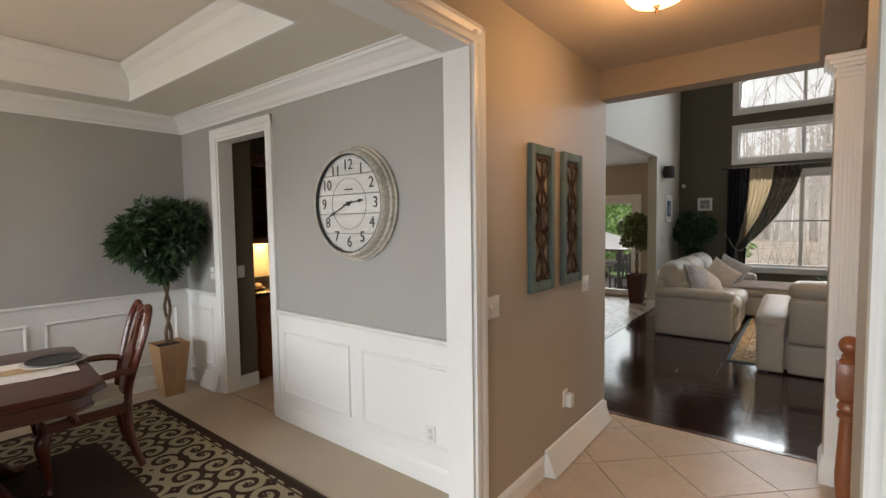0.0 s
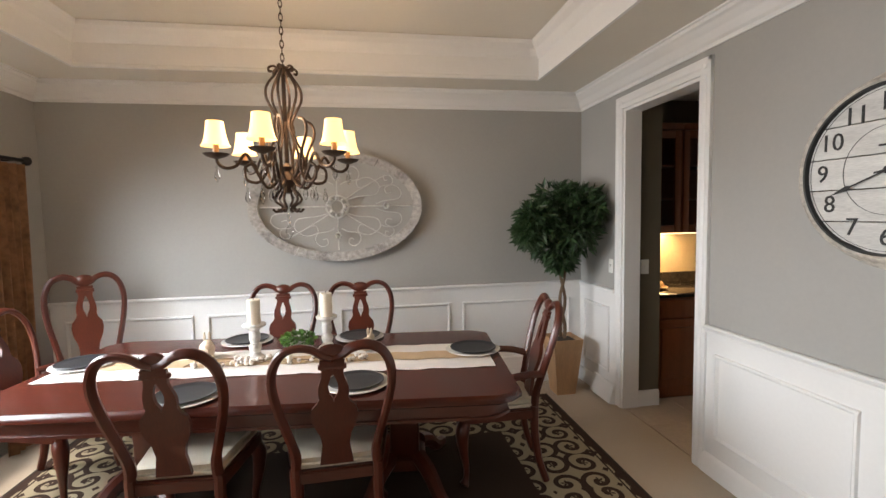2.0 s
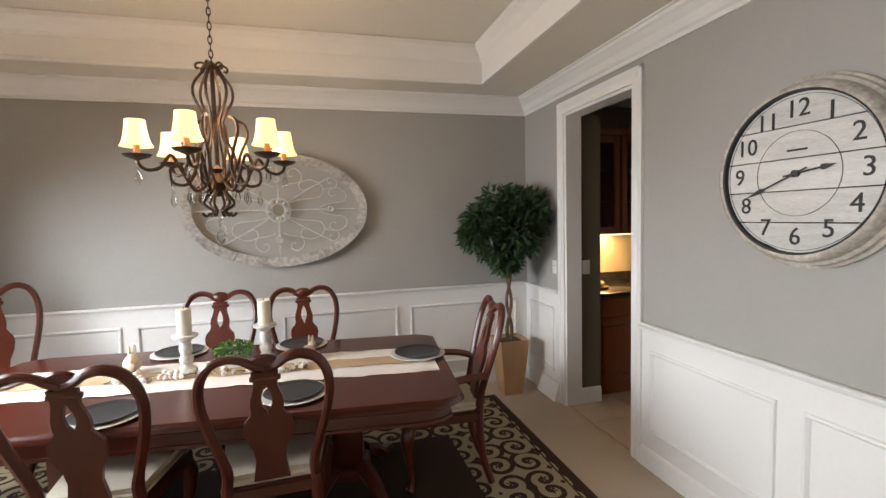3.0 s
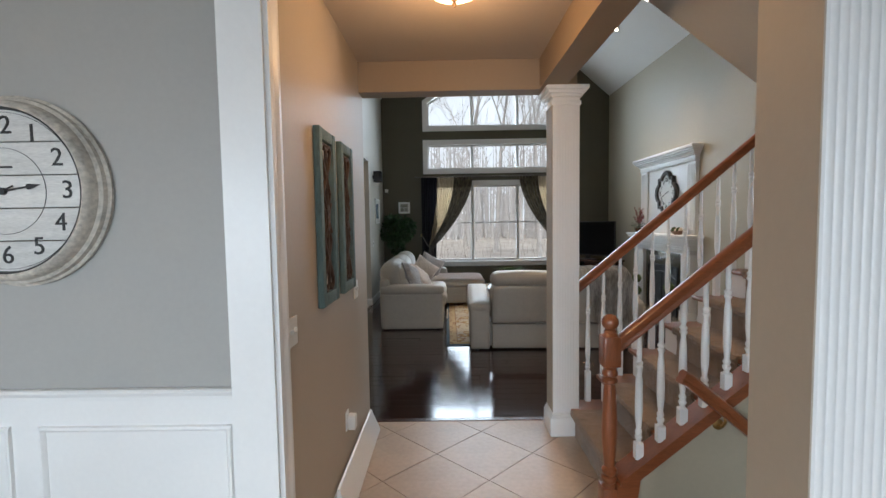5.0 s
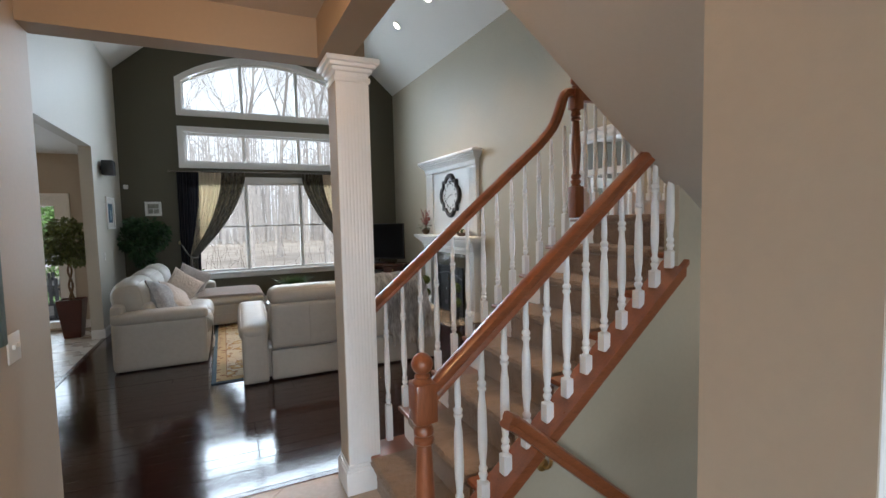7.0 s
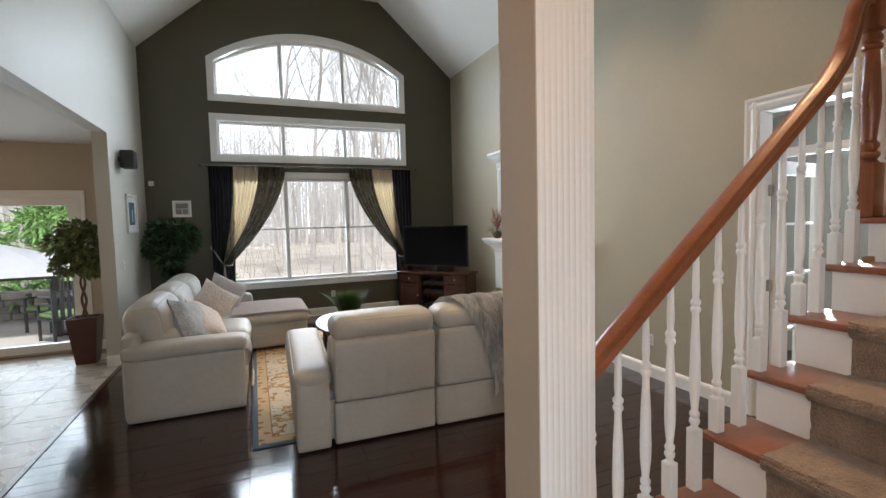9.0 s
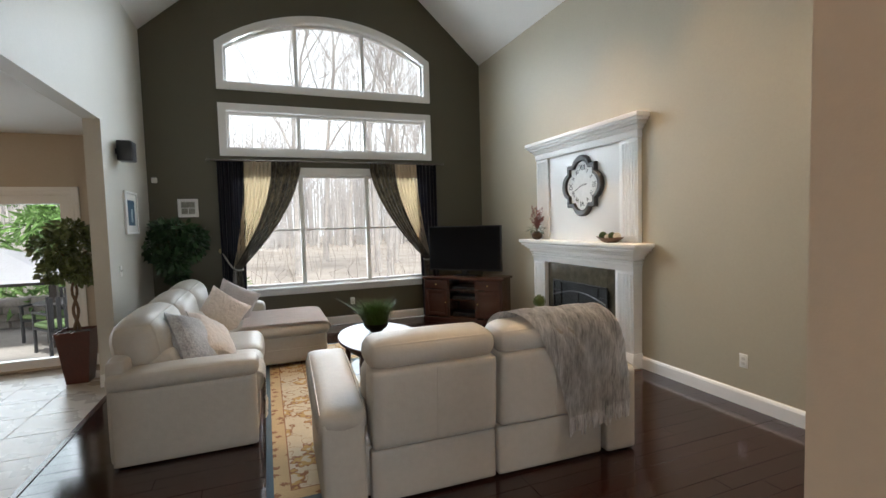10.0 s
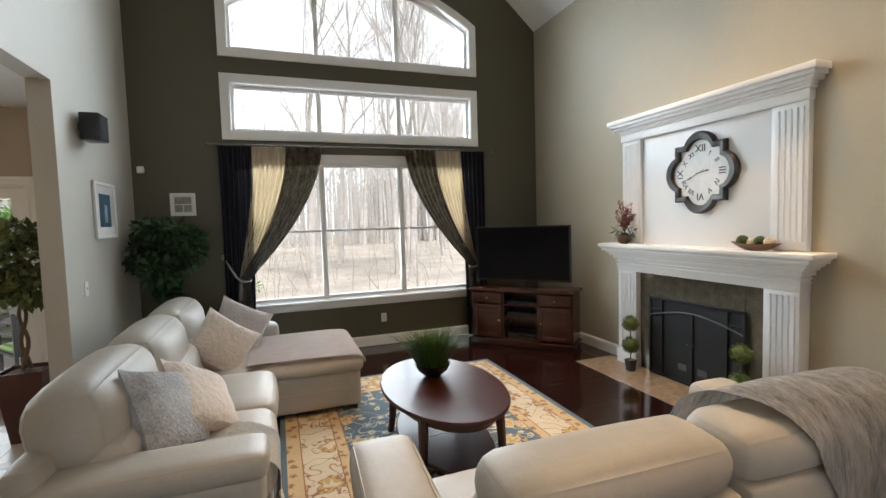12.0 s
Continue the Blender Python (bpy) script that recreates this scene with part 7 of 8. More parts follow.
# mantel ornaments
vs = thing("flower_vase", pose(GX1 - 0.14, 9.79, 1.325), "small round bronze vase with red berry sprays on the mantel", "vase")
part("vase", turned([(0.035, 0), (0.06, 0.015), (0.078, 0.05), (0.070, 0.085), (0.038, 0.105), (0.042, 0.115), (0.034, 0.113)], 22), M("bronze_glaze", (0.10, 0.055, 0.03), 0.3, 0.5, var=0.3, s1=14), vs)
rnd = random.Random(17)
bm, bb, bl = bmesh.new(), bmesh.new(), bmesh.new()
for i in range(16):
    q, sp_ = rnd.uniform(0, 6.28), rnd.uniform(0.04, 0.16)
    top = Vector((sp_ * math.cos(q) * 0.7, sp_ * math.sin(q), rnd.uniform(0.26, 0.46)))
    pts = curve_pts([(0, 0, 0.09), (top.x * 0.3, top.y * 0.3, 0.09 + (top.z - 0.09) * 0.55), tuple(top)], 5)
    tube(bm, pts, 0.0022, 4)
    for p in pts[4:]:
        for _ in range(3):
            o = p + Vector((rnd.uniform(-0.018, 0.018), rnd.uniform(-0.022, 0.022), rnd.uniform(-0.015, 0.015)))
            bmesh.ops.create_icosphere(bb, subdivisions=1, radius=rnd.uniform(0.005, 0.010), matrix=Matrix.Translation(o))
leaf_cloud(bl, 90, [((0, 0, 0.14), (0.09, 0.12, 0.05))], 0.07, 3, 0.5, 0.12)
part("stems", bm, STEM, vs)
x_ = part("berries", bb, M("dried_red_berries", (0.22, 0.055, 0.045), 0.6, var=0.5, island=0.9), vs)
x_["kind"] = "stuff"
part("grass_leaves", bl, LEAF_DARK, vs)
bo = thing("decor_bowl", pose(GX1 - 0.15, 8.33, 1.325), "long brown bowl of moss and ivory balls on the mantel", "bowl")
bm = bmesh.new()
n = 24
rings = []
for k, z in ((0.45, 0), (0.62, 0.012), (1.0, 0.05), (1.03, 0.055), (0.97, 0.054), (0.6, 0.022)):
    rings.append([bm.verts.new((0.075 * k * math.cos(2 * math.pi * i / n), 0.20 * k * math.sin(2 * math.pi * i / n), z + 0.012 * k * math.sin(2 * math.pi * i / n) ** 2)) for i in range(n)])
for a, b in zip(rings, rings[1:]):
    for i in range(n):
        bm.faces.new((a[i], a[(i + 1) % n], b[(i + 1) % n], b[i]))
bm.faces.new(rings[0][::-1])
bm.faces.new(rings[-1])
part("bowl", bm, M("carved_brown_wood", (0.16, 0.085, 0.045), 0.5, var=0.25, s1=8), bo)
MOSS = M("moss_green", (0.05, 0.075, 0.022), 0.95, var=0.4, s1=30, s2=90, bump=1.0, bscale=120)
IVB = M("ivory_twine", (0.60, 0.52, 0.38), 0.8, var=0.2, s1=20, bump=0.5, bscale=100)
for y, z, r, mt in ((0.11, 0.075, 0.045, MOSS), (0.03, 0.062, 0.038, IVB), (-0.035, 0.075, 0.042, MOSS), (-0.11, 0.072, 0.042, IVB)):
    bm = bmesh.new()
    bmesh.ops.create_icosphere(bm, subdivisions=3, radius=r, matrix=Matrix.Translation((0, y, z)))
    part("ball", bm, mt, bo)

MOSSLEAF = leafy("boxwood_leaf", (0.10, 0.135, 0.030), 0.6)


def topiary(y, x):
    t = thing("ball_topiary", pose(x, y, 0.006), "small two-ball boxwood topiary in a dark pot", "topiary", "topiaries at the hearth")
    part("pot", turned([(0.045, 0), (0.06, 0.11), (0.064, 0.115), (0.058, 0.12), (0.05, 0.105)], 4, Matrix.Rotation(math.pi / 4, 4, "Z")), M("dark_planter", (0.03, 0.03, 0.032), 0.6, var=0.2), t)
    part("stem", tube(bmesh.new(), [(0, 0, 0.10), (0, 0, 0.52)], 0.007, 6), STEM, t)
    for z, r in ((0.27, 0.085), (0.50, 0.08)):
        bm = bmesh.new()
        bmesh.ops.create_icosphere(bm, subdivisions=3, radius=r * 0.88, matrix=Matrix.Translation((0, 0, z)))
        rnd = random.Random(int(z * 100) + int(y * 10))
        for i in range(520):
            d = Vector((rnd.gauss(0, 1), rnd.gauss(0, 1), rnd.gauss(0, 1))).normalized()
            o = Vector((0, 0, z)) + d * r * rnd.uniform(0.85, 0.97)
            s = d.orthogonal().normalized()
            s.rotate(Matrix.Rotation(rnd.uniform(0, 6.28), 3, d))
            u = d.cross(s)
            k = rnd.uniform(0.007, 0.013)
            vv = [bm.verts.new(o + e) for e in (Vector(), s * k * 0.5 + d * k * 0.7, d * k * 1.3 + u * k * 0.4, -s * k * 0.5 + d * k * 0.7)]
            bm.faces.new(vv)
        part("foliage_ball", bm, MOSSLEAF, t)
    return t


topiary(9.57, 5.11)
topiary(8.36, 5.11)

# ---- curtains of the great window ----
NAVY = M("navy_velvet", (0.007, 0.007, 0.016), 0.85, var=0.3, s1=5, bump=0.2, sheen=0.25)
CREAMC = M("cream_curtain", (0.68, 0.59, 0.45), 0.8, var=0.08, s1=5, s2=90, bump=0.15, bscale=200)
DAMASK = M("olive_damask", (0.115, 0.094, 0.06), 0.38, 0.2, var=0.95, s1=17, s2=38, bump=0.2, bscale=120, stretch=(1, 1, 0.6), sheen=0.2)
YC = GY1 - 0.125
cu = thing("window_curtains", pose(0, 0, 0), "navy, cream and olive curtains tied back beside the great window", "curtain")
part("rod", tube(bmesh.new(), [(1.02, YC, 2.583), (4.55, YC, 2.583)], 0.013, 10), M("pewter_rod", (0.16, 0.14, 0.12), 0.35, 0.9), cu)
for x, s in ((1.02, -1), (4.55, 1)):
    part("finial", turned([(0.012, 0), (0.02, 0.005), (0.012, 0.012), (0.024, 0.03), (0.018, 0.048), (0.004, 0.056)], 14, Matrix.Translation((x, YC, 2.583)) @ Matrix.Rotation(s * math.pi / 2, 4, "Y")), M("pewter_finial", (0.16, 0.14, 0.12), 0.35, 0.9), cu)
    part("bracket", box(x - s * 0.06 - 0.008, YC, 2.575, x - s * 0.06 + 0.008, GY1, 2.591), BLACK, cu)
for mir in (False, True):
    def X(x):
        return 5.57 - x if mir else x

    def swag(xa, xb, ta, tb, f_tie, flare):
        def sh(f, a, b):
            if f <= f_tie:
                g = (f / f_tie)
                ga, gb = g ** 1.8, g ** 1.7
                va, vb = xa + (ta - xa) * ga, xb + (tb - xb) * gb
            else:
                g = (f - f_tie) / (1 - f_tie)
                va, vb = ta - flare * math.sin(g * 2.2) * 0.6, tb + flare * math.sin(g * 2.2) * 0.3
            return Vector((X(va), a.y, 0)), Vector((X(vb), b.y, 0))
        return sh
    part("navy_panel", drape([(X(1.10), YC + 0.01), (X(1.47), YC + 0.01)], [(X(1.10), YC + 0.01), (X(1.40), YC + 0.01)], 0.02, 2.57, 6, 0.022), NAVY, cu)
    part("cream_panel", drape([(X(1.46), YC - 0.012), (X(1.85), YC - 0.012)], [(X(1.46), YC - 0.012), (X(1.85), YC - 0.012)], 0.55, 2.57, 7, 0.020, 26, swag(1.46, 1.85, 1.25, 1.32, 0.77, 0.03)), CREAMC, cu)
    part("olive_panel", drape([(X(1.84), YC - 0.035), (X(2.26), YC - 0.035)], [(X(1.84), YC - 0.035), (X(2.26), YC - 0.035)], 0.42, 2.57, 6, 0.022, 28, swag(1.84, 2.26, 1.25, 1.37, 0.73, 0.05)), DAMASK, cu)
    part("tieback_cord", tube(bmesh.new(), curve_pts([(X(1.10), GY1 - 0.06, 1.27), (X(1.18), YC - 0.06, 1.13), (X(1.27), YC - 0.075, 1.0), (X(1.38), YC - 0.06, 0.985), (X(1.36), YC + 0.04, 1.05)], 5), 0.011, 7), M("silver_cord", (0.38, 0.36, 0.33), 0.6), cu)
    part("tassel", turned([(0.004, 0.20), (0.02, 0.18), (0.014, 0.16), (0.028, 0.02), (0.026, 0.0)], 12, Matrix.Translation((X(1.27), YC - 0.085, 0.78))), M("silver_tassel", (0.30, 0.28, 0.26), 0.8, bump=0.5), cu)
    part("hook_knob", turned([(0.01, 0), (0.012, 0.05), (0.036, 0.06), (0.04, 0.075), (0.028, 0.09), (0.006, 0.094)], 16, Matrix.Translation((X(1.10), GY1, 1.27)) @ Matrix.Rotation(math.pi / 2, 4, "X")), M("antique_gold", (0.42, 0.34, 0.18), 0.45, 0.6), cu)

# ---- west wall things and plants ----
sp = thing("wall_speaker", pose(GX0, 10.40, 2.375), "small black loudspeaker mounted on the wall", "speaker")
part("cabinet", box(0.03, -0.10, 0, 0.17, 0.10, 0.22, bev=0.006), BOXBLK, sp)
part("grille", box(0.168, -0.092, 0.008, 0.176, 0.092, 0.212, bev=0.003), M("speaker_cloth", (0.02, 0.02, 0.021), 0.95, bump=0.5, bscale=400), sp)
part("bracket", box(0, -0.03, 0.08, 0.035, 0.03, 0.14), BOXBLK, sp)


def picture(name, m, w, h, mat_w, label, art):
    """A framed picture in the local xz plane, facing -y."""
    p = thing(name, m, label, "picture")
    f = 0.028
    for nm, a in (("frame_side", (-w, -h, -w + f, h)), ("frame_side", (w - f, -h, w, h)), ("frame_rail", (-w + f, -h, w - f, -h + f)), ("frame_rail", (-w + f, h - f, w - f, h))):
        part(nm, box(a[0], -0.025, a[1], a[2], -0.001, a[3], bev=0.003), WHITE, p)
    part("mount", box(-w + f, -0.010, -h + f, w - f, -0.002, h - f), M("mount_card", (0.72, 0.71, 0.68), 0.9), p)
    for i, (x0, z0, x1, z1, c) in enumerate(art):
        part("print", box(x0, -0.0125 - i * 0.0006, z0, x1, -0.009, z1), M("print_ink", c, 0.6, var=0.4, s1=12, s2=40, bump=0), p)
    return p


picture("picture_frame", pose(GX0, 10.83, 1.815, 0, 0, 90), 0.27, 0.255, 0.1, "white framed picture with a deep blue print", [(-0.14, -0.15, 0.14, 0.15, (0.035, 0.09, 0.15)), (-0.02, -0.11, 0.05, 0.05, (0.35, 0.45, 0.5))])
picture("photo_frame", pose(0.695, GY1, 1.905), 0.13, 0.13, 0.1, "small white frame with four grey photo squares", [(-0.085, -0.085, -0.005, -0.005, (0.22, 0.21, 0.18)), (0.005, -0.085, 0.085, -0.005, (0.28, 0.27, 0.24)), (-0.085, 0.005, 0.085, 0.085, (0.26, 0.25, 0.21))])
sn = thing("wall_sensor", pose(GX0 + 0.09, GY1, 2.26), "small white motion sensor high on the wall", "sensor")
part("housing", box(-0.035, -0.04, 0, 0.035, 0, 0.075, bev=0.01), PLASTIC, sn)
CORNER_POT = M("dark_basket", (0.05, 0.035, 0.022), 0.8, var=0.3, s2=60, bump=0.6)
spots = [((0.02, -0.02, 1.42), (0.25, 0.2, 0.2)), ((0.2, -0.02, 1.38), (0.18, 0.18, 0.18)), ((-0.2, 0.0, 1.38), (0.16, 0.18, 0.18)), ((0.05, -0.1, 1.6), (0.2, 0.15, 0.12)), ((0.0, -0.1, 1.18), (0.17, 0.15, 0.15)), ((0.02, -0.05, 1.0), (0.1, 0.1, 0.12)), ((0.28, -0.1, 1.5), (0.1, 0.1, 0.08)), ((-0.1, -0.1, 1.62), (0.1, 0.1, 0.08))]
tree_thing("corner_plant", 0.55, 11.40, CORNER_POT, (0.12, 0.16, 0.35, 24), 1.15, spots, 1900, 0.10, 33, LEAF_DARK, "dark green broad-leaved tree in a basket in the corner", aspect=0.5, twist=False)
REDPOT = M("oxblood_planter", (0.075, 0.020, 0.013), 0.35, var=0.2, s1=4)
VAR = leafy("variegated_leaf", (0.14, 0.17, 0.06))
spots = [((0.0, 0, 1.42), (0.24, 0.22, 0.22)), ((-0.17, -0.02, 1.45), (0.16, 0.18, 0.18)), ((0.12, 0, 1.35), (0.14, 0.16, 0.2)), ((-0.02, 0, 1.63), (0.18, 0.18, 0.10)), ((-0.12, -0.05, 1.22), (0.15, 0.15, 0.12)), ((0.1, -0.05, 1.18), (0.12, 0.12, 0.12))]
tree_thing("kitchen_ficus", -0.22, 10.28, REDPOT, (0.10, 0.155, 0.56, 4), 1.25, spots, 1700, 0.075, 35, VAR, "variegated ficus tree in a tall oxblood planter", aspect=0.55, twist=True)

# ---- hall things ----
TEAL = M("distressed_teal_wood", (0.095, 0.140, 0.132), 0.75, var=0.3, s1=9, s2=40, bump=0.3, bscale=60, stretch=(5, 5, 1))
RUSTIRON = M("rusty_iron", (0.075, 0.045, 0.03), 0.75, 0.4, var=0.4, s1=20, s2=80, bump=0.3)


def iron_panel(y0, y1):
    """A framed wooden panel with an iron scroll inside, on the hall wall."""
    h, w = 0.87, (y1 - y0)
    p = thing("iron_scroll_panel", pose(XH, (y0 + y1) / 2, 1.185, 0, 0, 90), "distressed teal wooden panel with rusty iron scrollwork", "wall art", "pair of teal wall panels")
    f = 0.048
    for a in ((-w / 2, 0, -w / 2 + f, h), (w / 2 - f, 0, w / 2, h)):
        part("stile", box(a[0], -0.034, a[1], a[2], -0.002, a[3], bev=0.004), TEAL, p)
    for a in ((-w / 2 + f, 0, w / 2 - f, 0.062), (-w / 2 + f, h - 0.055, w / 2 - f, h)):
        part("rail", box(a[0], -0.031, a[1], a[2], -0.004, a[3], bev=0.004), TEAL, p)
    c = w / 2 - f
    for s in (-1, 1):
        for zc, up in ((0.435, 1), (0.435, -1)):
            pts = [(s * 0.008, 0.03), (s * 0.03, 0.07), (s * c * 0.55, 0.12), (s * c * 0.25, 0.17), (s * 0.012, 0.21), (s * c * 0.6, 0.28), (s * c * 0.8, 0.335), (s * c * 0.45, 0.365), (s * c * 0.2, 0.34)]
            part("iron_scroll", tube(bmesh.new(), curve_pts([(x, -0.018, zc + up * z) for x, z in pts], 5), 0.0095, 6), RUSTIRON, p)
        part("side_bar", tube(bmesh.new(), curve_pts([(s * c * 0.75, -0.016, 0.36), (s * c * 0.3, -0.016, 0.435), (s * c * 0.75, -0.016, 0.51)], 5), 0.010, 6), RUSTIRON, p)
    part("middle_bar", tube(bmesh.new(), [(0, -0.02, 0.07), (0, -0.02, 0.80)], 0.008, 6), RUSTIRON, p)
    for z in (0.40, 0.435, 0.47):
        part("boss", turned([(0.004, -0.012), (0.03, -0.006), (0.03, 0.006), (0.004, 0.012)], 8, Matrix.Translation((0, -0.022, z)) @ Matrix.Rotation(math.pi / 2, 4, "X")), RUSTIRON, p)
    return p


iron_panel(3.405, 3.715)
iron_panel(3.855, 4.165)


def plate_thing(name, m, w, h, kind, label):
    """Wall plate in the local xz plane, facing -y: toggles or sockets."""
    p = thing(name, m, label, kind)
    part("plate", box(-w / 2, -0.007, -h / 2, w / 2, 0, h / 2, bev=0.003), PLASTIC, p)
    if kind == "light switch":
        n = 2 if w > 0.09 else 1
        for i in range(n):
            x = (i - (n - 1) / 2) * 0.046
            part("toggle", box(x - 0.005, -0.018, -0.004, x + 0.005, -0.006, 0.014, bev=0.002), PLASTIC, p)
    else:
        for s in (-1, 1):
            part("socket", box(-0.016, -0.009, s * 0.02 - 0.013, 0.016, -0.006, s * 0.02 + 0.013, bev=0.003), M("socket_plastic", (0.62, 0.60, 0.56), 0.35, bump=0), p)
    return p


plate_thing("light_switch", pose(XH, 3.025, 1.165, 0, 0, 90), 0.117, 0.117, "light switch", "white double light switch on the tan hall wall")
plate_thing("light_switch", pose(XH, 4.30, 1.145, 0, 0, 90), 0.117, 0.117, "light switch", "white double light switch beside the teal panels")
plate_thing("power_outlet", pose(XH, 3.94, 0.40, 0, 0, 90), 0.072, 0.115, "outlet", "white power outlet low on the hall wall")
ad = thing("plug_adapter", pose(XH + 0.007, 3.945, 0.385, 0, 0, 90), "white plug-in night light in the outlet", "night light")
part("case", box(-0.03, -0.05, -0.04, 0.03, -0.002, 0.05, bev=0.01), PLASTIC, ad)
plate_thing("power_outlet", pose(0.545, YN - 0.008, 0.32), 0.072, 0.115, "outlet", "white power outlet in the wainscot")
plate_thing("power_outlet", pose(2.99, GY1, 0.36), 0.072, 0.115, "outlet", "white power outlet under the great window")
plate_thing("power_outlet", pose(GX1, 6.92, 0.38, 0, 0, -90), 0.072, 0.115, "outlet", "white power outlet on the khaki wall")
plate_thing("light_switch", pose(GX0, 10.28, 1.16, 0, 0, 90), 0.072, 0.117, "light switch", "white light switch on the great room wall")
plate_thing("light_switch", pose(-2.19, YN, 1.15), 0.072, 0.117, "light switch", "white light switch beside the pantry doorway")
vt = thing("floor_register", pose(XH + 0.016, 3.60, 0.0), "white baseboard air register on the hall wall", "air vent")
part("cover", prism(bmesh.new(), [(0, 0.0), (0.075, 0.012), (0.07, 0.03), (0.012, 0.165), (0, 0.17)], 0.0, 1.05, "y"), WHITE, vt)
vt2 = thing("floor_register", pose(-2.42, YN - 0.024, 0.0, 0, 0, -90), "white baseboard air register in the dining room", "air vent")
part("cover", prism(bmesh.new(), [(0, 0.0), (0.05, 0.012), (0.045, 0.03), (0.008, 0.165), (0, 0.17)], 0.0, 0.34, "y"), WHITE, vt2)


def flush_light(x, y, z, r, label, strength):
    """A bowl ceiling light with a finial."""
    f = thing("flush_ceiling_light", pose(x, y, z), label, "ceiling light", "flush ceiling lights")
    part("pan", turned([(r * 0.5, 0), (r * 0.95, -0.006), (r, -0.03), (r * 0.96, -0.035)], 28), M("bronze_pan", (0.10, 0.06, 0.035), 0.4, 0.7), f)
    part("bowl", turned([(r * 0.97, -0.03), (r * 0.93, -0.055), (r * 0.75, -0.085), (r * 0.45, -0.105), (0.01, -0.112)], 28), glow("lit_alabaster", (1.0, 0.72, 0.42), strength, (0.8, 0.7, 0.55)), f)
    part("finial", turned([(0.004, -0.15), (0.012, -0.138), (0.008, -0.125), (0.02, -0.115), (0.004, -0.108)], 12), M("bronze_finial", (0.10, 0.06, 0.035), 0.4, 0.7), f)
    return f


flush_light(1.72, 3.45, ZC, 0.155, "lit alabaster bowl ceiling light with bronze finial", 3.0)
flush_light(4.72, 3.45, 1.30, 0.14, "lit round ceiling light under the stair landing", 6.0)
# The last three fixtures carry the row on unseen, to go with the added lamps.
for i, (x, y) in enumerate(((4.69, 9.57), (4.74, 8.38), (4.74, 7.19), (4.74, 6.0), (4.74, 4.81))):
    z = vault_z(x)
    tilt = math.degrees(math.atan2(Z_TOP - Z_EAVE, GX1 - X_FL1))
    dl = thing("recessed_downlight", pose(x, y, z - 0.012, 0, tilt, 0), "lit recessed downlight in the sloping ceiling", "downlight", "recessed downlights")
    part("trim_ring", turned([(0.062, 0.0), (0.085, 0.0), (0.086, -0.006), (0.07, -0.012), (0.062, -0.008)], 28), WHITE, dl)
    part("lens", turned([(0.064, -0.008), (0.055, -0.014), (0.01, -0.017)], 24), glow("lit_downlight", (1.0, 0.85, 0.62), 9.0), dl)

# leaf ornament in the basement well
lo = thing("metal_leaf_garland", pose(GX1 - 0.032, 3.60, 0.40, 0, 0, -90), "dark metal leaf garland on the ochre wall", "wall art")
BRONZELEAF = M("bronze_leaf_metal", (0.045, 0.022, 0.015), 0.5, 0.6, var=0.3)
part("stem", tube(bmesh.new(), curve_pts([(-0.62, -0.02, 0.05), (-0.3, -0.02, 0.14), (0, -0.02, 0.0), (0.3, -0.02, 0.10), (0.62, -0.02, -0.02)], 6), 0.012, 6), BRONZELEAF, lo)
rnd = random.Random(5)
for i in range(72):
    x = -0.6 + i * 0.0172
    z = 0.06 + 0.05 * math.sin(x * 6) + rnd.uniform(-0.10, 0.11)
    a = rnd.uniform(0, 6.28)
    L_ = rnd.uniform(0.09, 0.15)
    m = Matrix.Translation((x, -0.02 - rnd.uniform(0, 0.03), z)) @ Matrix.Rotation(a, 4, "Y") @ Matrix.Rotation(rnd.uniform(-0.4, 0.4), 4, "X")
    bm = bmesh.new()
    w = L_ * 0.28
    prism(bm, [(0, 0), (w * 0.8, L_ * 0.3), (w, L_ * 0.55), (w * 0.5, L_ * 0.85), (0, L_), (-w * 0.5, L_ * 0.85), (-w, L_ * 0.55), (-w * 0.8, L_ * 0.3)], -0.0015, 0.0015, "y", m)
    part("metal_leaf", bm, BRONZELEAF, lo)
for x in (-0.35, 0.0, 0.4):
    part("curl", tube(bmesh.new(), curve_pts([(x, -0.02, 0.05), (x + 0.05, -0.02, -0.06), (x + 0.10, -0.02, -0.10), (x + 0.13, -0.02, -0.05), (x + 0.09, -0.02, -0.03)], 5), 0.006, 5), BRONZELEAF, lo)

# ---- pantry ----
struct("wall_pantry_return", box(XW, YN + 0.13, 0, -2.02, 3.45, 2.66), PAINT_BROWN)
struct("baseboard_pantry", moulding(bmesh.new(), BASEP, (-2.02, YN + 0.134, 0), (-2.02, 3.45, 0), (1, 0, 0)), WHITE)
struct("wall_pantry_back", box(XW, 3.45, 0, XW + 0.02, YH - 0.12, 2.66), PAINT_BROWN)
plate_thing("light_switch", pose(-2.02, 3.31, 1.155, 0, 0, 90), 0.072, 0.117, "light switch", "ivory light switch on the olive pantry wall")
CABW = M("cherry_cabinet_wood", (0.20, 0.062, 0.024), 0.35, var=0.2, s1=2, s2=16, bump=0.03, stretch=(8, 8, 1), coat=0.2)
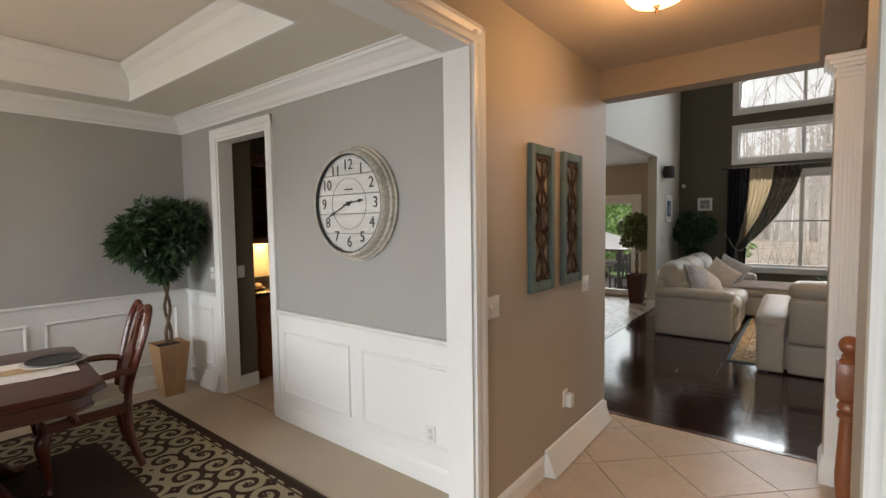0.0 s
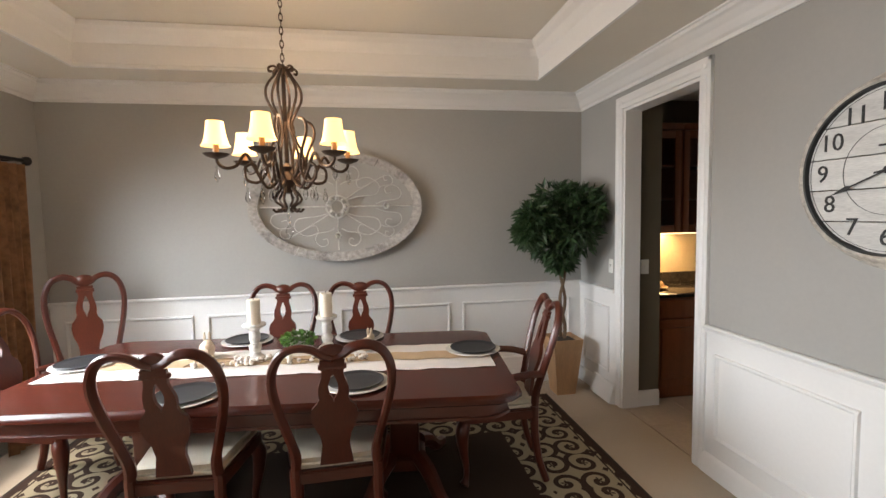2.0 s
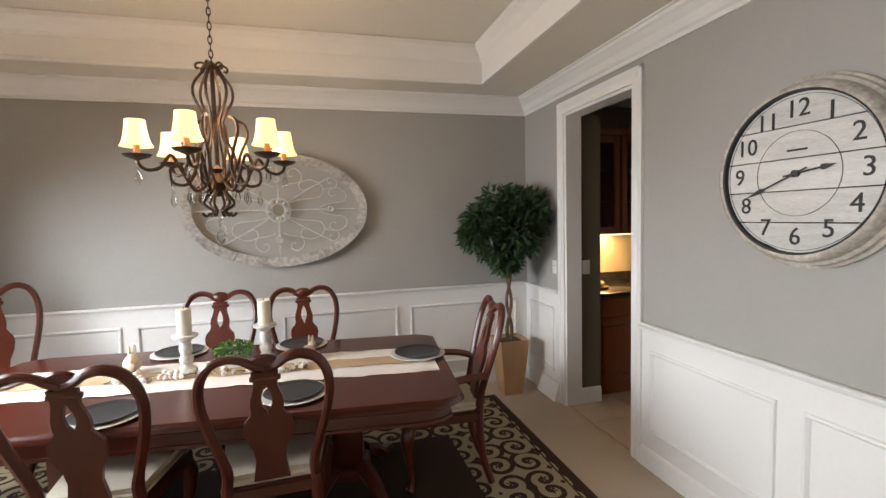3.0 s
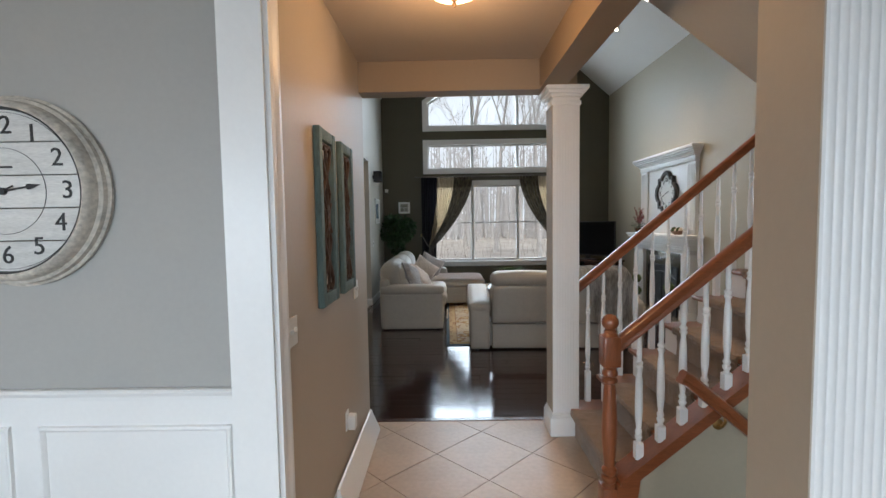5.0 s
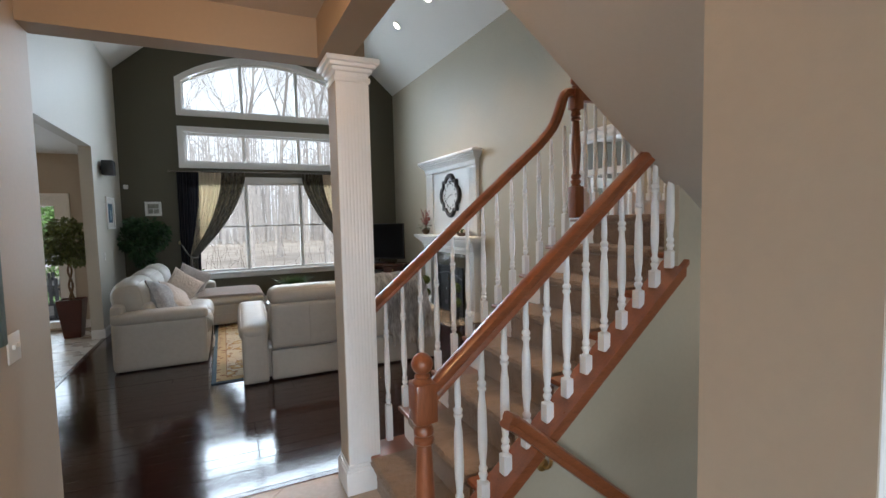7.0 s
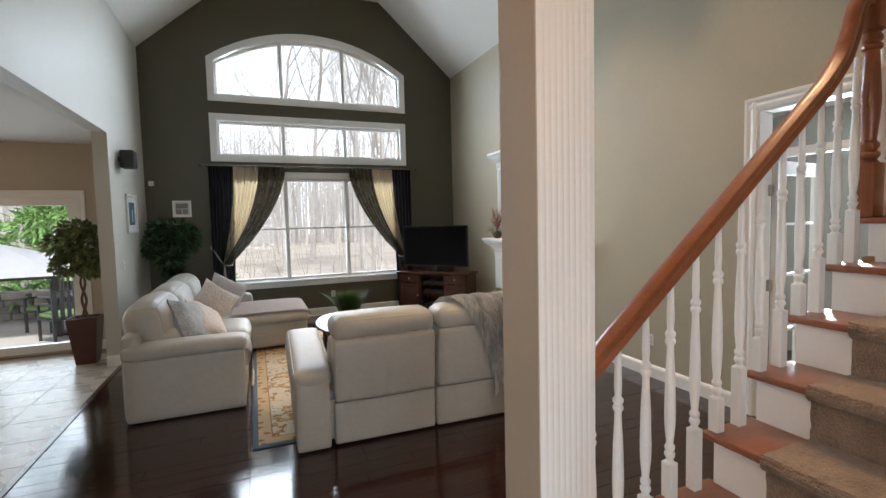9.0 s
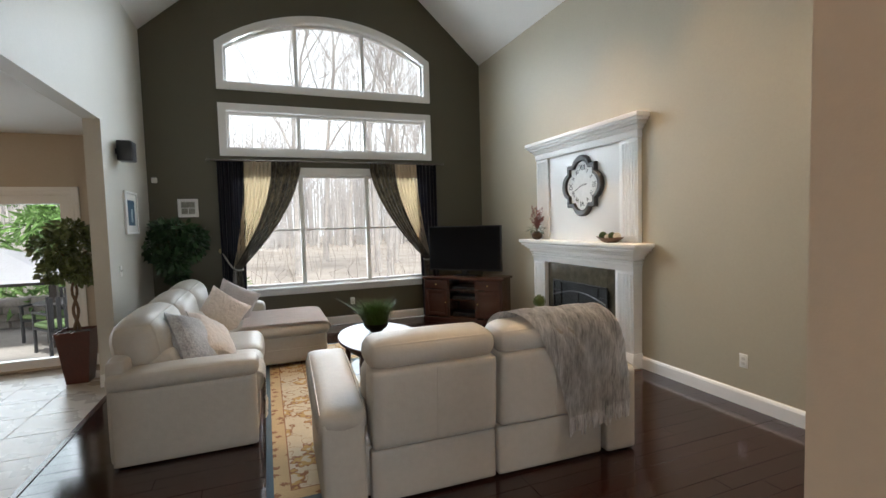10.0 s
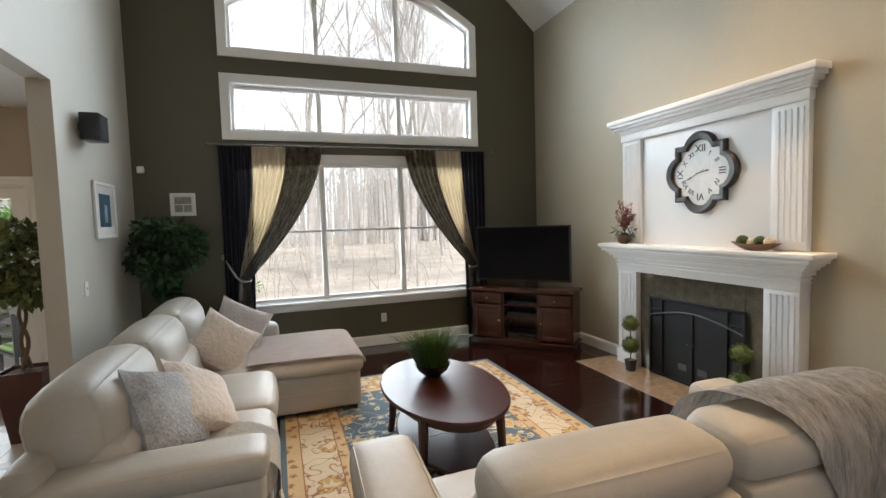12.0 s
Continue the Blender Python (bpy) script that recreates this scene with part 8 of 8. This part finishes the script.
for k in range(2):
    y0 = 3.455 + k * 0.475
    bc = thing("base_cabinet", pose(-2.73, y0, 0), "cherry base cabinet with raised door in the pantry", "cabinet", "pantry base cabinets")
    part("body", box(0, 0, 0.0, 0.60, 0.47, 0.87), CABW, bc)
    part("drawer", box(0.60, 0.02, 0.70, 0.62, 0.45, 0.85, bev=0.005), CABW, bc)
    bm = box(0.60, 0.02, 0.10, 0.615, 0.45, 0.68, bev=0.004)
    bx(bm, 0.612, 0.08, 0.17, 0.624, 0.39, 0.61, bev=0.012)
    part("door", bm, CABW, bc)
    uc = thing("wall_cabinet", pose(-2.73, y0, 1.40), "cherry glass-door wall cabinet in the pantry", "cabinet", "pantry wall cabinets")
    bm = box(0, 0, 0, 0.30, 0.02, 0.92)
    bx(bm, 0, 0.45, 0, 0.30, 0.47, 0.92)
    bx(bm, 0, 0.02, 0, 0.01, 0.45, 0.92)
    for z in (0, 0.9):
        bx(bm, 0.01, 0.02, z, 0.30, 0.45, z + 0.02)
    part("body", bm, CABW, uc)
    for z in (0.3, 0.6):
        part("shelf", box(0.01, 0.02, z, 0.28, 0.45, z + 0.014), CABW, uc)
    bm = box(0.30, 0.01, 0.005, 0.322, 0.07, 0.915, bev=0.004)
    bx(bm, 0.30, 0.40, 0.005, 0.322, 0.46, 0.915, bev=0.004)
    bx(bm, 0.30, 0.07, 0.005, 0.322, 0.40, 0.07, bev=0.004)
    bx(bm, 0.30, 0.07, 0.85, 0.322, 0.40, 0.915, bev=0.004)
    dd = part("door", bm, CABW, uc)
    part("pane", box(0.309, 0.07, 0.07, 0.313, 0.40, 0.85), GLASS, dd)
    part("crown", box(-0.0, -0.004, 0.92, 0.34, 0.474, 0.98, bev=0.01), CABW, uc)
wt = thing("pantry_worktop", pose(-2.73, 3.452, 0.87), "dark speckled granite pantry worktop", "worktop")
part("slab", box(0, 0, 0, 0.64, 0.955, 0.035, bev=0.006), M("dark_granite", (0.035, 0.028, 0.02), 0.15, var=0.5, s1=25, s2=120, bump=0), wt)
part("upstand", box(0, 0, 0.035, 0.02, 0.955, 0.13), M("dark_granite_upstand", (0.035, 0.028, 0.02), 0.15, var=0.5, s1=25, s2=120, bump=0), wt)
struct("trim_backsplash", box(XW + 0.02, 3.452, 1.0, XW + 0.024, 4.41, 1.40), M("cream_backsplash", (0.55, 0.45, 0.28), 0.5, var=0.05))
plate_thing("power_outlet", pose(XW + 0.024, 3.80, 1.17, 0, 0, 90), 0.072, 0.115, "outlet", "white power outlet on the pantry backsplash")
bk = thing("bread_basket", pose(-2.38, 3.64, 0.906), "small tray with pale bread rolls on the worktop", "basket")
part("tray", turned([(0.09, 0), (0.12, 0.02), (0.115, 0.022), (0.085, 0.008)], 20), M("wicker", (0.28, 0.17, 0.08), 0.8, bump=0.5), bk)
for i in range(4):
    q = i * 1.57
    bm = bmesh.new()
    bmesh.ops.create_uvsphere(bm, u_segments=12, v_segments=8, radius=0.045, matrix=Matrix.Translation((0.045 * math.cos(q), 0.045 * math.sin(q), 0.04)) @ Matrix.Diagonal((1, 1, 0.7, 1)))
    part("roll", bm, M("bread_crust", (0.55, 0.36, 0.17), 0.7, var=0.2), bk)
lt = thing("under_cabinet_light", pose(-2.55, 3.49, 1.385), "slim lit strip light under the pantry wall cabinets", "strip light")
part("diffuser", box(-0.02, 0, 0, 0.02, 0.85, 0.012), glow("lit_strip", (1.0, 0.7, 0.36), 4.0), lt)

# ---- outdoors ----
struct("ground", box(-150, 12.0, -0.75, 160, 170, -0.45), EARTH)
BACKSKY = bpy.data.materials.new("pale_overcast_distance")
BACKSKY.use_nodes = True
bs = BACKSKY.node_tree.nodes["Principled BSDF"]
bs.inputs["Base Color"].default_value = (0, 0, 0, 1)
bs.inputs["Emission Color"].default_value, bs.inputs["Emission Strength"].default_value = (0.95, 0.98, 1.0, 1), 1.45
bm = bmesh.new()
prev = None
for i in range(33):
    a = math.pi * i / 32
    p = (2.8 + 85 * math.cos(a), 12.5 + 85 * math.sin(a))
    v = [bm.verts.new((*p, -0.5)), bm.verts.new((*p, 60))]
    if prev:
        bm.faces.new((prev[0], v[0], v[1], prev[1]))
    prev = v
struct("backdrop", bm, BACKSKY)


def branching(bm, p, d, L_, r, depth, rnd, twigs):
    q = p + d * L_
    mid = p.lerp(q, 0.5) + Vector((rnd.uniform(-1, 1), rnd.uniform(-1, 1), 0)) * L_ * 0.05
    tube(twigs if depth < 4 else bm, [p, mid, q], [r, r * 0.85, r * 0.68], 5 if depth > 3 else 3, False)
    if depth == 0:
        return
    for k in range(rnd.choice((2, 3))):
        t = rnd.uniform(0.45, 1.0)
        o = p.lerp(q, t)
        nd = (d * 0.9 + Vector((rnd.uniform(-1, 1), rnd.uniform(-1, 1), rnd.uniform(-0.1, 0.8))) * 0.75).normalized()
        branching(bm, o, nd, L_ * rnd.uniform(0.55, 0.85), r * 0.5, depth - 1, rnd, twigs)
    branching(bm, q, (d + Vector((rnd.uniform(-0.25, 0.25), rnd.uniform(-0.25, 0.25), 0.15))).normalized(), L_ * 0.78, r * 0.62, depth - 1, rnd, twigs)


def bare_tree(m, seed, h=2.6, r=0.16):
    rnd = random.Random(seed)
    t = thing("bare_tree", m, "leafless grey-barked woodland tree", "tree", "bare trees behind the house")
    bm, tw = bmesh.new(), bmesh.new()
    tube(bm, [(0, 0, -0.2), (0.02, 0, 0.3), (0.05, 0.03, h)], [r * 1.5, r * 1.05, r * 0.9], 8)
    branching(bm, Vector((0.05, 0.03, h)), Vector((0.03, 0.02, 1)).normalized(), h * 1.1, r * 0.88, 6, rnd, tw)
    part("trunk", bm, BARK, t)
    part("twigs", tw, BARK, t)
    return t


protos = [bare_tree(pose(2.9, 24, -0.45), 1, 3.0, 0.13), bare_tree(pose(-2.0, 27, -0.45), 2, 2.4, 0.09), bare_tree(pose(7.0, 25, -0.45), 3, 2.8, 0.11)]
rnd = random.Random(8)
for i in range(36):
    y = rnd.uniform(21, 52)
    x = 2.8 + rnd.uniform(-0.75, 0.75) * y * 0.9
    s = rnd.uniform(0.75, 1.35)
    c = copy_thing(protos[i % 3], pose(x, y, -0.45, rnd.uniform(-3, 3), rnd.uniform(-3, 3), rnd.uniform(0, 360)))
    c.scale = (s, s, s * rnd.uniform(0.9, 1.2))
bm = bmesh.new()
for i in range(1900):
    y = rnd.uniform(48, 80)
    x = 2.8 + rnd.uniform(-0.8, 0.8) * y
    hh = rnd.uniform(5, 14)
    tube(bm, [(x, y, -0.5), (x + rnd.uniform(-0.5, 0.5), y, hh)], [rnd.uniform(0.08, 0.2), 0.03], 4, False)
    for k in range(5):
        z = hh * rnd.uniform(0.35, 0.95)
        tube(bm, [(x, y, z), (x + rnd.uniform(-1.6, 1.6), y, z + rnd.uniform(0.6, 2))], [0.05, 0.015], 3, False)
# The haze of distance is put into this paler bark colour.
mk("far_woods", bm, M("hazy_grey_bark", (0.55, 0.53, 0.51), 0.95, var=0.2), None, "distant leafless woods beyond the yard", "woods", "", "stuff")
bm = bmesh.new()
for i in range(900):
    y = rnd.uniform(17, 45)
    x = 2.8 + rnd.uniform(-0.9, 0.9) * y
    hh = rnd.uniform(0.3, 2.2)
    tube(bm, [(x, y, -0.46), (x + rnd.uniform(-0.3, 0.3), y + rnd.uniform(-0.2, 0.2), -0.45 + hh * 0.6), (x + rnd.uniform(-0.6, 0.6), y, -0.45 + hh)], [0.012, 0.009, 0.004], 3, False)
mk("undergrowth", bm, M("dry_brush", (0.44, 0.39, 0.34), 0.95, var=0.3, island=0.6), None, "dry brush and saplings on the woodland floor", "undergrowth", "", "stuff")
ev = thing("evergreen_tree", pose(-3.4, 17.5, -0.45), "soft green evergreen with sparse autumn tips", "tree")
part("trunk", tube(bmesh.new(), [(0, 0, 0), (0, 0, 4.6)], [0.12, 0.03], 7), BARK, ev)
sp_ = [((rnd.uniform(-0.4, 0.4) * (5.2 - z), rnd.uniform(-0.4, 0.4) * (5.2 - z), z), (0.28 * (5.4 - z), 0.28 * (5.4 - z), 0.3)) for z in [0.7 + 0.3 * i for i in range(15)]]
part("crown", leaf_cloud(bmesh.new(), 5200, sp_, 0.22, 44, 0.3, 0.3), leafy("evergreen_needles", (0.15, 0.27, 0.07), 0.7), ev)
e2 = copy_thing(ev, pose(-0.6, 20.5, -0.6, 0, 0, 80))
e2.scale = (0.7, 0.7, 0.55)
for x, y, s, r in ((-4.4, 21.5, 0.8, 20), (-6.9, 19.5, 0.7, 140), (-9.2, 22.5, 0.9, 250)):
    e3 = copy_thing(ev, pose(x, y, -0.6, 0, 0, r))
    e3.scale = (s, s, s * 0.8)

# patio outside the kitchen
struct("pavement_patio", box(-9, 11.12, -0.46, 0.2, 16.5, -0.20, bev=0.01), M("patio_stone", (0.42, 0.39, 0.35), 0.8, var=0.15, s1=2, s2=18, bump=0.2))
rw = thing("garden_wall", pose(-5.0, 15.6, -0.20), "low curved wall of stacked pale stones", "wall")
STONE = M("pale_fieldstone", (0.40, 0.37, 0.33), 0.85, var=0.2, s1=4, s2=25, bump=0.4, objrand=0.6)
rnd = random.Random(2)
for row in range(4):
    x = -0.6 + row * 0.25
    while x < 5.0:
        w = rnd.uniform(0.28, 0.55)
        m = Matrix.Translation((x + w / 2, -0.10 * row - 0.06 * (x - 2) ** 2 * 0.3, row * 0.15)) @ Matrix.Rotation(rnd.uniform(-0.08, 0.08), 4, "Z")
        part("stone", bx(bmesh.new(), -w / 2 + 0.01, -0.18, 0.0, w / 2 - 0.01, 0.18, 0.145, bev=0.03, m=m), STONE, rw)
        x += w
pg = thing("patio_pergola", pose(-2.6, 14.3, -0.20), "dark metal patio gazebo with a pale canopy roof", "gazebo")
for sx in (-1, 1):
    for sy in (-1, 1):
        part("post", box(sx * 1.3 - 0.05, sy * 1.2 - 0.05, 0, sx * 1.3 + 0.05, sy * 1.2 + 0.05, 1.75), M("bronze_alloy", (0.09, 0.08, 0.075), 0.5, 0.4), pg)
for sy in (-1, 1):
    part("beam", box(-1.4, sy * 1.2 - 0.04, 1.72, 1.4, sy * 1.2 + 0.04, 1.82), M("bronze_alloy_beam", (0.09, 0.08, 0.075), 0.5, 0.4), pg)
bm = bmesh.new()
ap = bm.verts.new((0, 0, 2.75))
cs = [bm.verts.new(p) for p in ((-1.5, -1.4, 1.82), (1.5, -1.4, 1.82), (1.5, 1.4, 1.82), (-1.5, 1.4, 1.82))]
for i in range(4):
    bm.faces.new((cs[i], cs[(i + 1) % 4], ap))
bmesh.ops.solidify(bm, geom=bm.faces[:], thickness=0.02)
part("canopy", bm, M("pale_canvas", (0.72, 0.73, 0.75), 0.8, var=0.06), pg)
pg.scale = (0.9, 0.9, 0.58)
first = None
for x, y, r in ((-1.25, 12.9, 40), (-1.75, 13.9, 150)):
    if first is None:
        first = thing("patio_chair", pose(x, y, -0.20, 0, 0, r), "dark patio armchair with a green cushion", "chair", "patio chairs")
        dm = M("dark_patio_frame", (0.04, 0.04, 0.042), 0.5)
        part("seat_frame", box(-0.27, -0.27, 0.36, 0.27, 0.27, 0.39), dm, first)
        part("cushion", puffed(-0.26, -0.25, 0.39, 0.26, 0.26, 0.47, r=0.03, puff=0.01, n=4), M("green_cushion", (0.20, 0.30, 0.12), 0.8), first)
        for i in range(6):
            part("back_slat", box(-0.25 + i * 0.092, -0.28, 0.39, -0.20 + i * 0.092, -0.25, 0.86), dm, first)
        for sx in (-1, 1):
            for sy in (-1, 1):
                part("leg", box(sx * 0.25 - 0.018, sy * 0.25 - 0.018, 0, sx * 0.25 + 0.018, sy * 0.25 + 0.018, 0.6 if sy > 0 else 0.88), dm, first)
            part("armrest", box(sx * 0.25 - 0.025, -0.26, 0.60, sx * 0.25 + 0.025, 0.28, 0.625), dm, first)
    else:
        copy_thing(first, pose(x, y, -0.20, 0, 0, r))
tbp = thing("patio_table", pose(-1.25, 13.45, -0.20), "round dark patio table", "table")
part("top", turned([(0.5, 0.68), (0.52, 0.69), (0.52, 0.705), (0.5, 0.71)], 32), M("dark_table_metal", (0.05, 0.05, 0.05), 0.4), tbp)
part("stem", turned([(0.25, 0), (0.25, 0.03), (0.04, 0.06), (0.04, 0.68)], 16), M("dark_stem_metal", (0.05, 0.05, 0.05), 0.4), tbp)

# ---- floor pieces ----


def shared(name, bm, mat):
    me = bpy.data.meshes.new(name)
    bm.to_mesh(me)
    bm.free()
    me.materials.append(mat)
    return me


def piece(name, me, parent, m):
    o = new(name, me)
    o.parent = parent
    o.matrix_local = m
    return o


def clip_tile(cx, cy, size, turn, x0, y0, x1, y1):
    """A square tile cut to a rectangle in plan."""
    h = size / 2
    pts = [Vector((cx, cy)) + Matrix.Rotation(turn, 2) @ Vector(p) for p in ((-h, -h), (h, -h), (h, h), (-h, h))]
    for ax, lim, sg in ((0, x0, 1), (0, x1, -1), (1, y0, 1), (1, y1, -1)):
        out = []
        for a, b in zip(pts, pts[1:] + pts[:1]):
            ia, ib = sg * (a[ax] - lim) >= 0, sg * (b[ax] - lim) >= 0
            if ia:
                out.append(a)
            if ia != ib:
                out.append(a.lerp(b, (lim - a[ax]) / (b[ax] - a[ax])))
        pts = out
        if len(pts) < 3:
            return []
    return pts


ft = struct("floor_tiles_hall", bmesh.new(), TILE, "diagonal beige floor tiles of the hall")
S_ = 0.464
full = shared("tile_full", prism(bmesh.new(), [(-S_ / 2 + 0.003, -S_ / 2 + 0.003), (S_ / 2 - 0.003, -S_ / 2 + 0.003), (S_ / 2 - 0.003, S_ / 2 - 0.003), (-S_ / 2 + 0.003, S_ / 2 - 0.003)], -0.008, 0.0), TILE)
q = S_ / math.sqrt(2)
for i in range(-16, 17):
    for j in range(-16, 17):
        cx, cy = 1.905 + (i + j) * q, 4.618 - q + (i - j) * q
        for x0, y0, x1, y1 in ((XH, 2.30, 2.60, 4.80), (XH, 0.2, 4.2, 2.30)):
            pts = clip_tile(cx, cy, S_ - 0.006, math.pi / 4, x0, y0, x1, y1)
            if len(pts) < 3:
                continue
            if all(x0 + 0.34 < cx < x1 - 0.34 and y0 + 0.34 < cy < y1 - 0.34 for _ in (0,)):
                piece("tile", full, ft, pose(cx, cy, 0, 0, 0, 45))
            else:
                piece("tile", shared("tile_cut", prism(bmesh.new(), [(p.x - cx, p.y - cy) for p in pts], -0.008, 0.0), TILE), ft, pose(cx, cy, 0))
ft = struct("floor_tiles_kitchen", bmesh.new(), TILE_K, "square pale floor tiles of the kitchen")
KS = 0.455
full = shared("kitchen_tile", box(0.003, 0.003, -0.008, KS - 0.003, KS - 0.003, 0.0), TILE_K)
for i in range(8):
    for j in range(14):
        x, y = GX0 - 0.032 - KS * (i + 1), YH + KS * j
        if y + KS < 10.95 and x > -4.4:
            piece("tile", full, ft, pose(x, y, 0))
ft = struct("floor_tiles_pantry", bmesh.new(), TILE, "beige floor tiles of the pantry")
full = shared("pantry_tile", box(0.003, 0.003, -0.008, 0.447, 0.447, 0.0), TILE)
for i in range(7):
    for j in range(3):
        piece("tile", full, ft, pose(-2.1 + 0.45 * i - 0.02, YN + 0.03 + 0.45 * j, 0))
pf = struct("floor_planks", bmesh.new(), FLOORWOOD, "glossy dark cherry floor planks")
PW = 0.127
rnd = random.Random(6)
lengths = (0.75, 1.05, 1.4, 1.75)
mp = [shared("plank_%s" % "abcd"[i], box(0.0008, 0.0008, -0.012, L_ - 0.0008, PW - 0.0008, 0.0, bev=0.0012, seg=1), FLOORWOOD) for i, L_ in enumerate(lengths)]
y = 4.86
while y + PW < GY1:
    x = GX0 + 0.02
    while x < GX1 - 0.02:
        k = rnd.randrange(4)
        L_ = lengths[k]
        if x + L_ > GX1:
            L_ = GX1 - x
            piece("plank", shared("plank_cut", box(0.0008, 0.0008, -0.012, L_ - 0.0008, PW - 0.0008, 0.0), FLOORWOOD), pf, pose(x, y, rnd.uniform(-0.0004, 0.0004), rnd.uniform(-0.22, 0.22), rnd.uniform(-0.05, 0.05)))
        else:
            piece("plank", mp[k], pf, pose(x, y, rnd.uniform(-0.0004, 0.0004), rnd.uniform(-0.22, 0.22), rnd.uniform(-0.05, 0.05)))
        x += L_
    y += PW
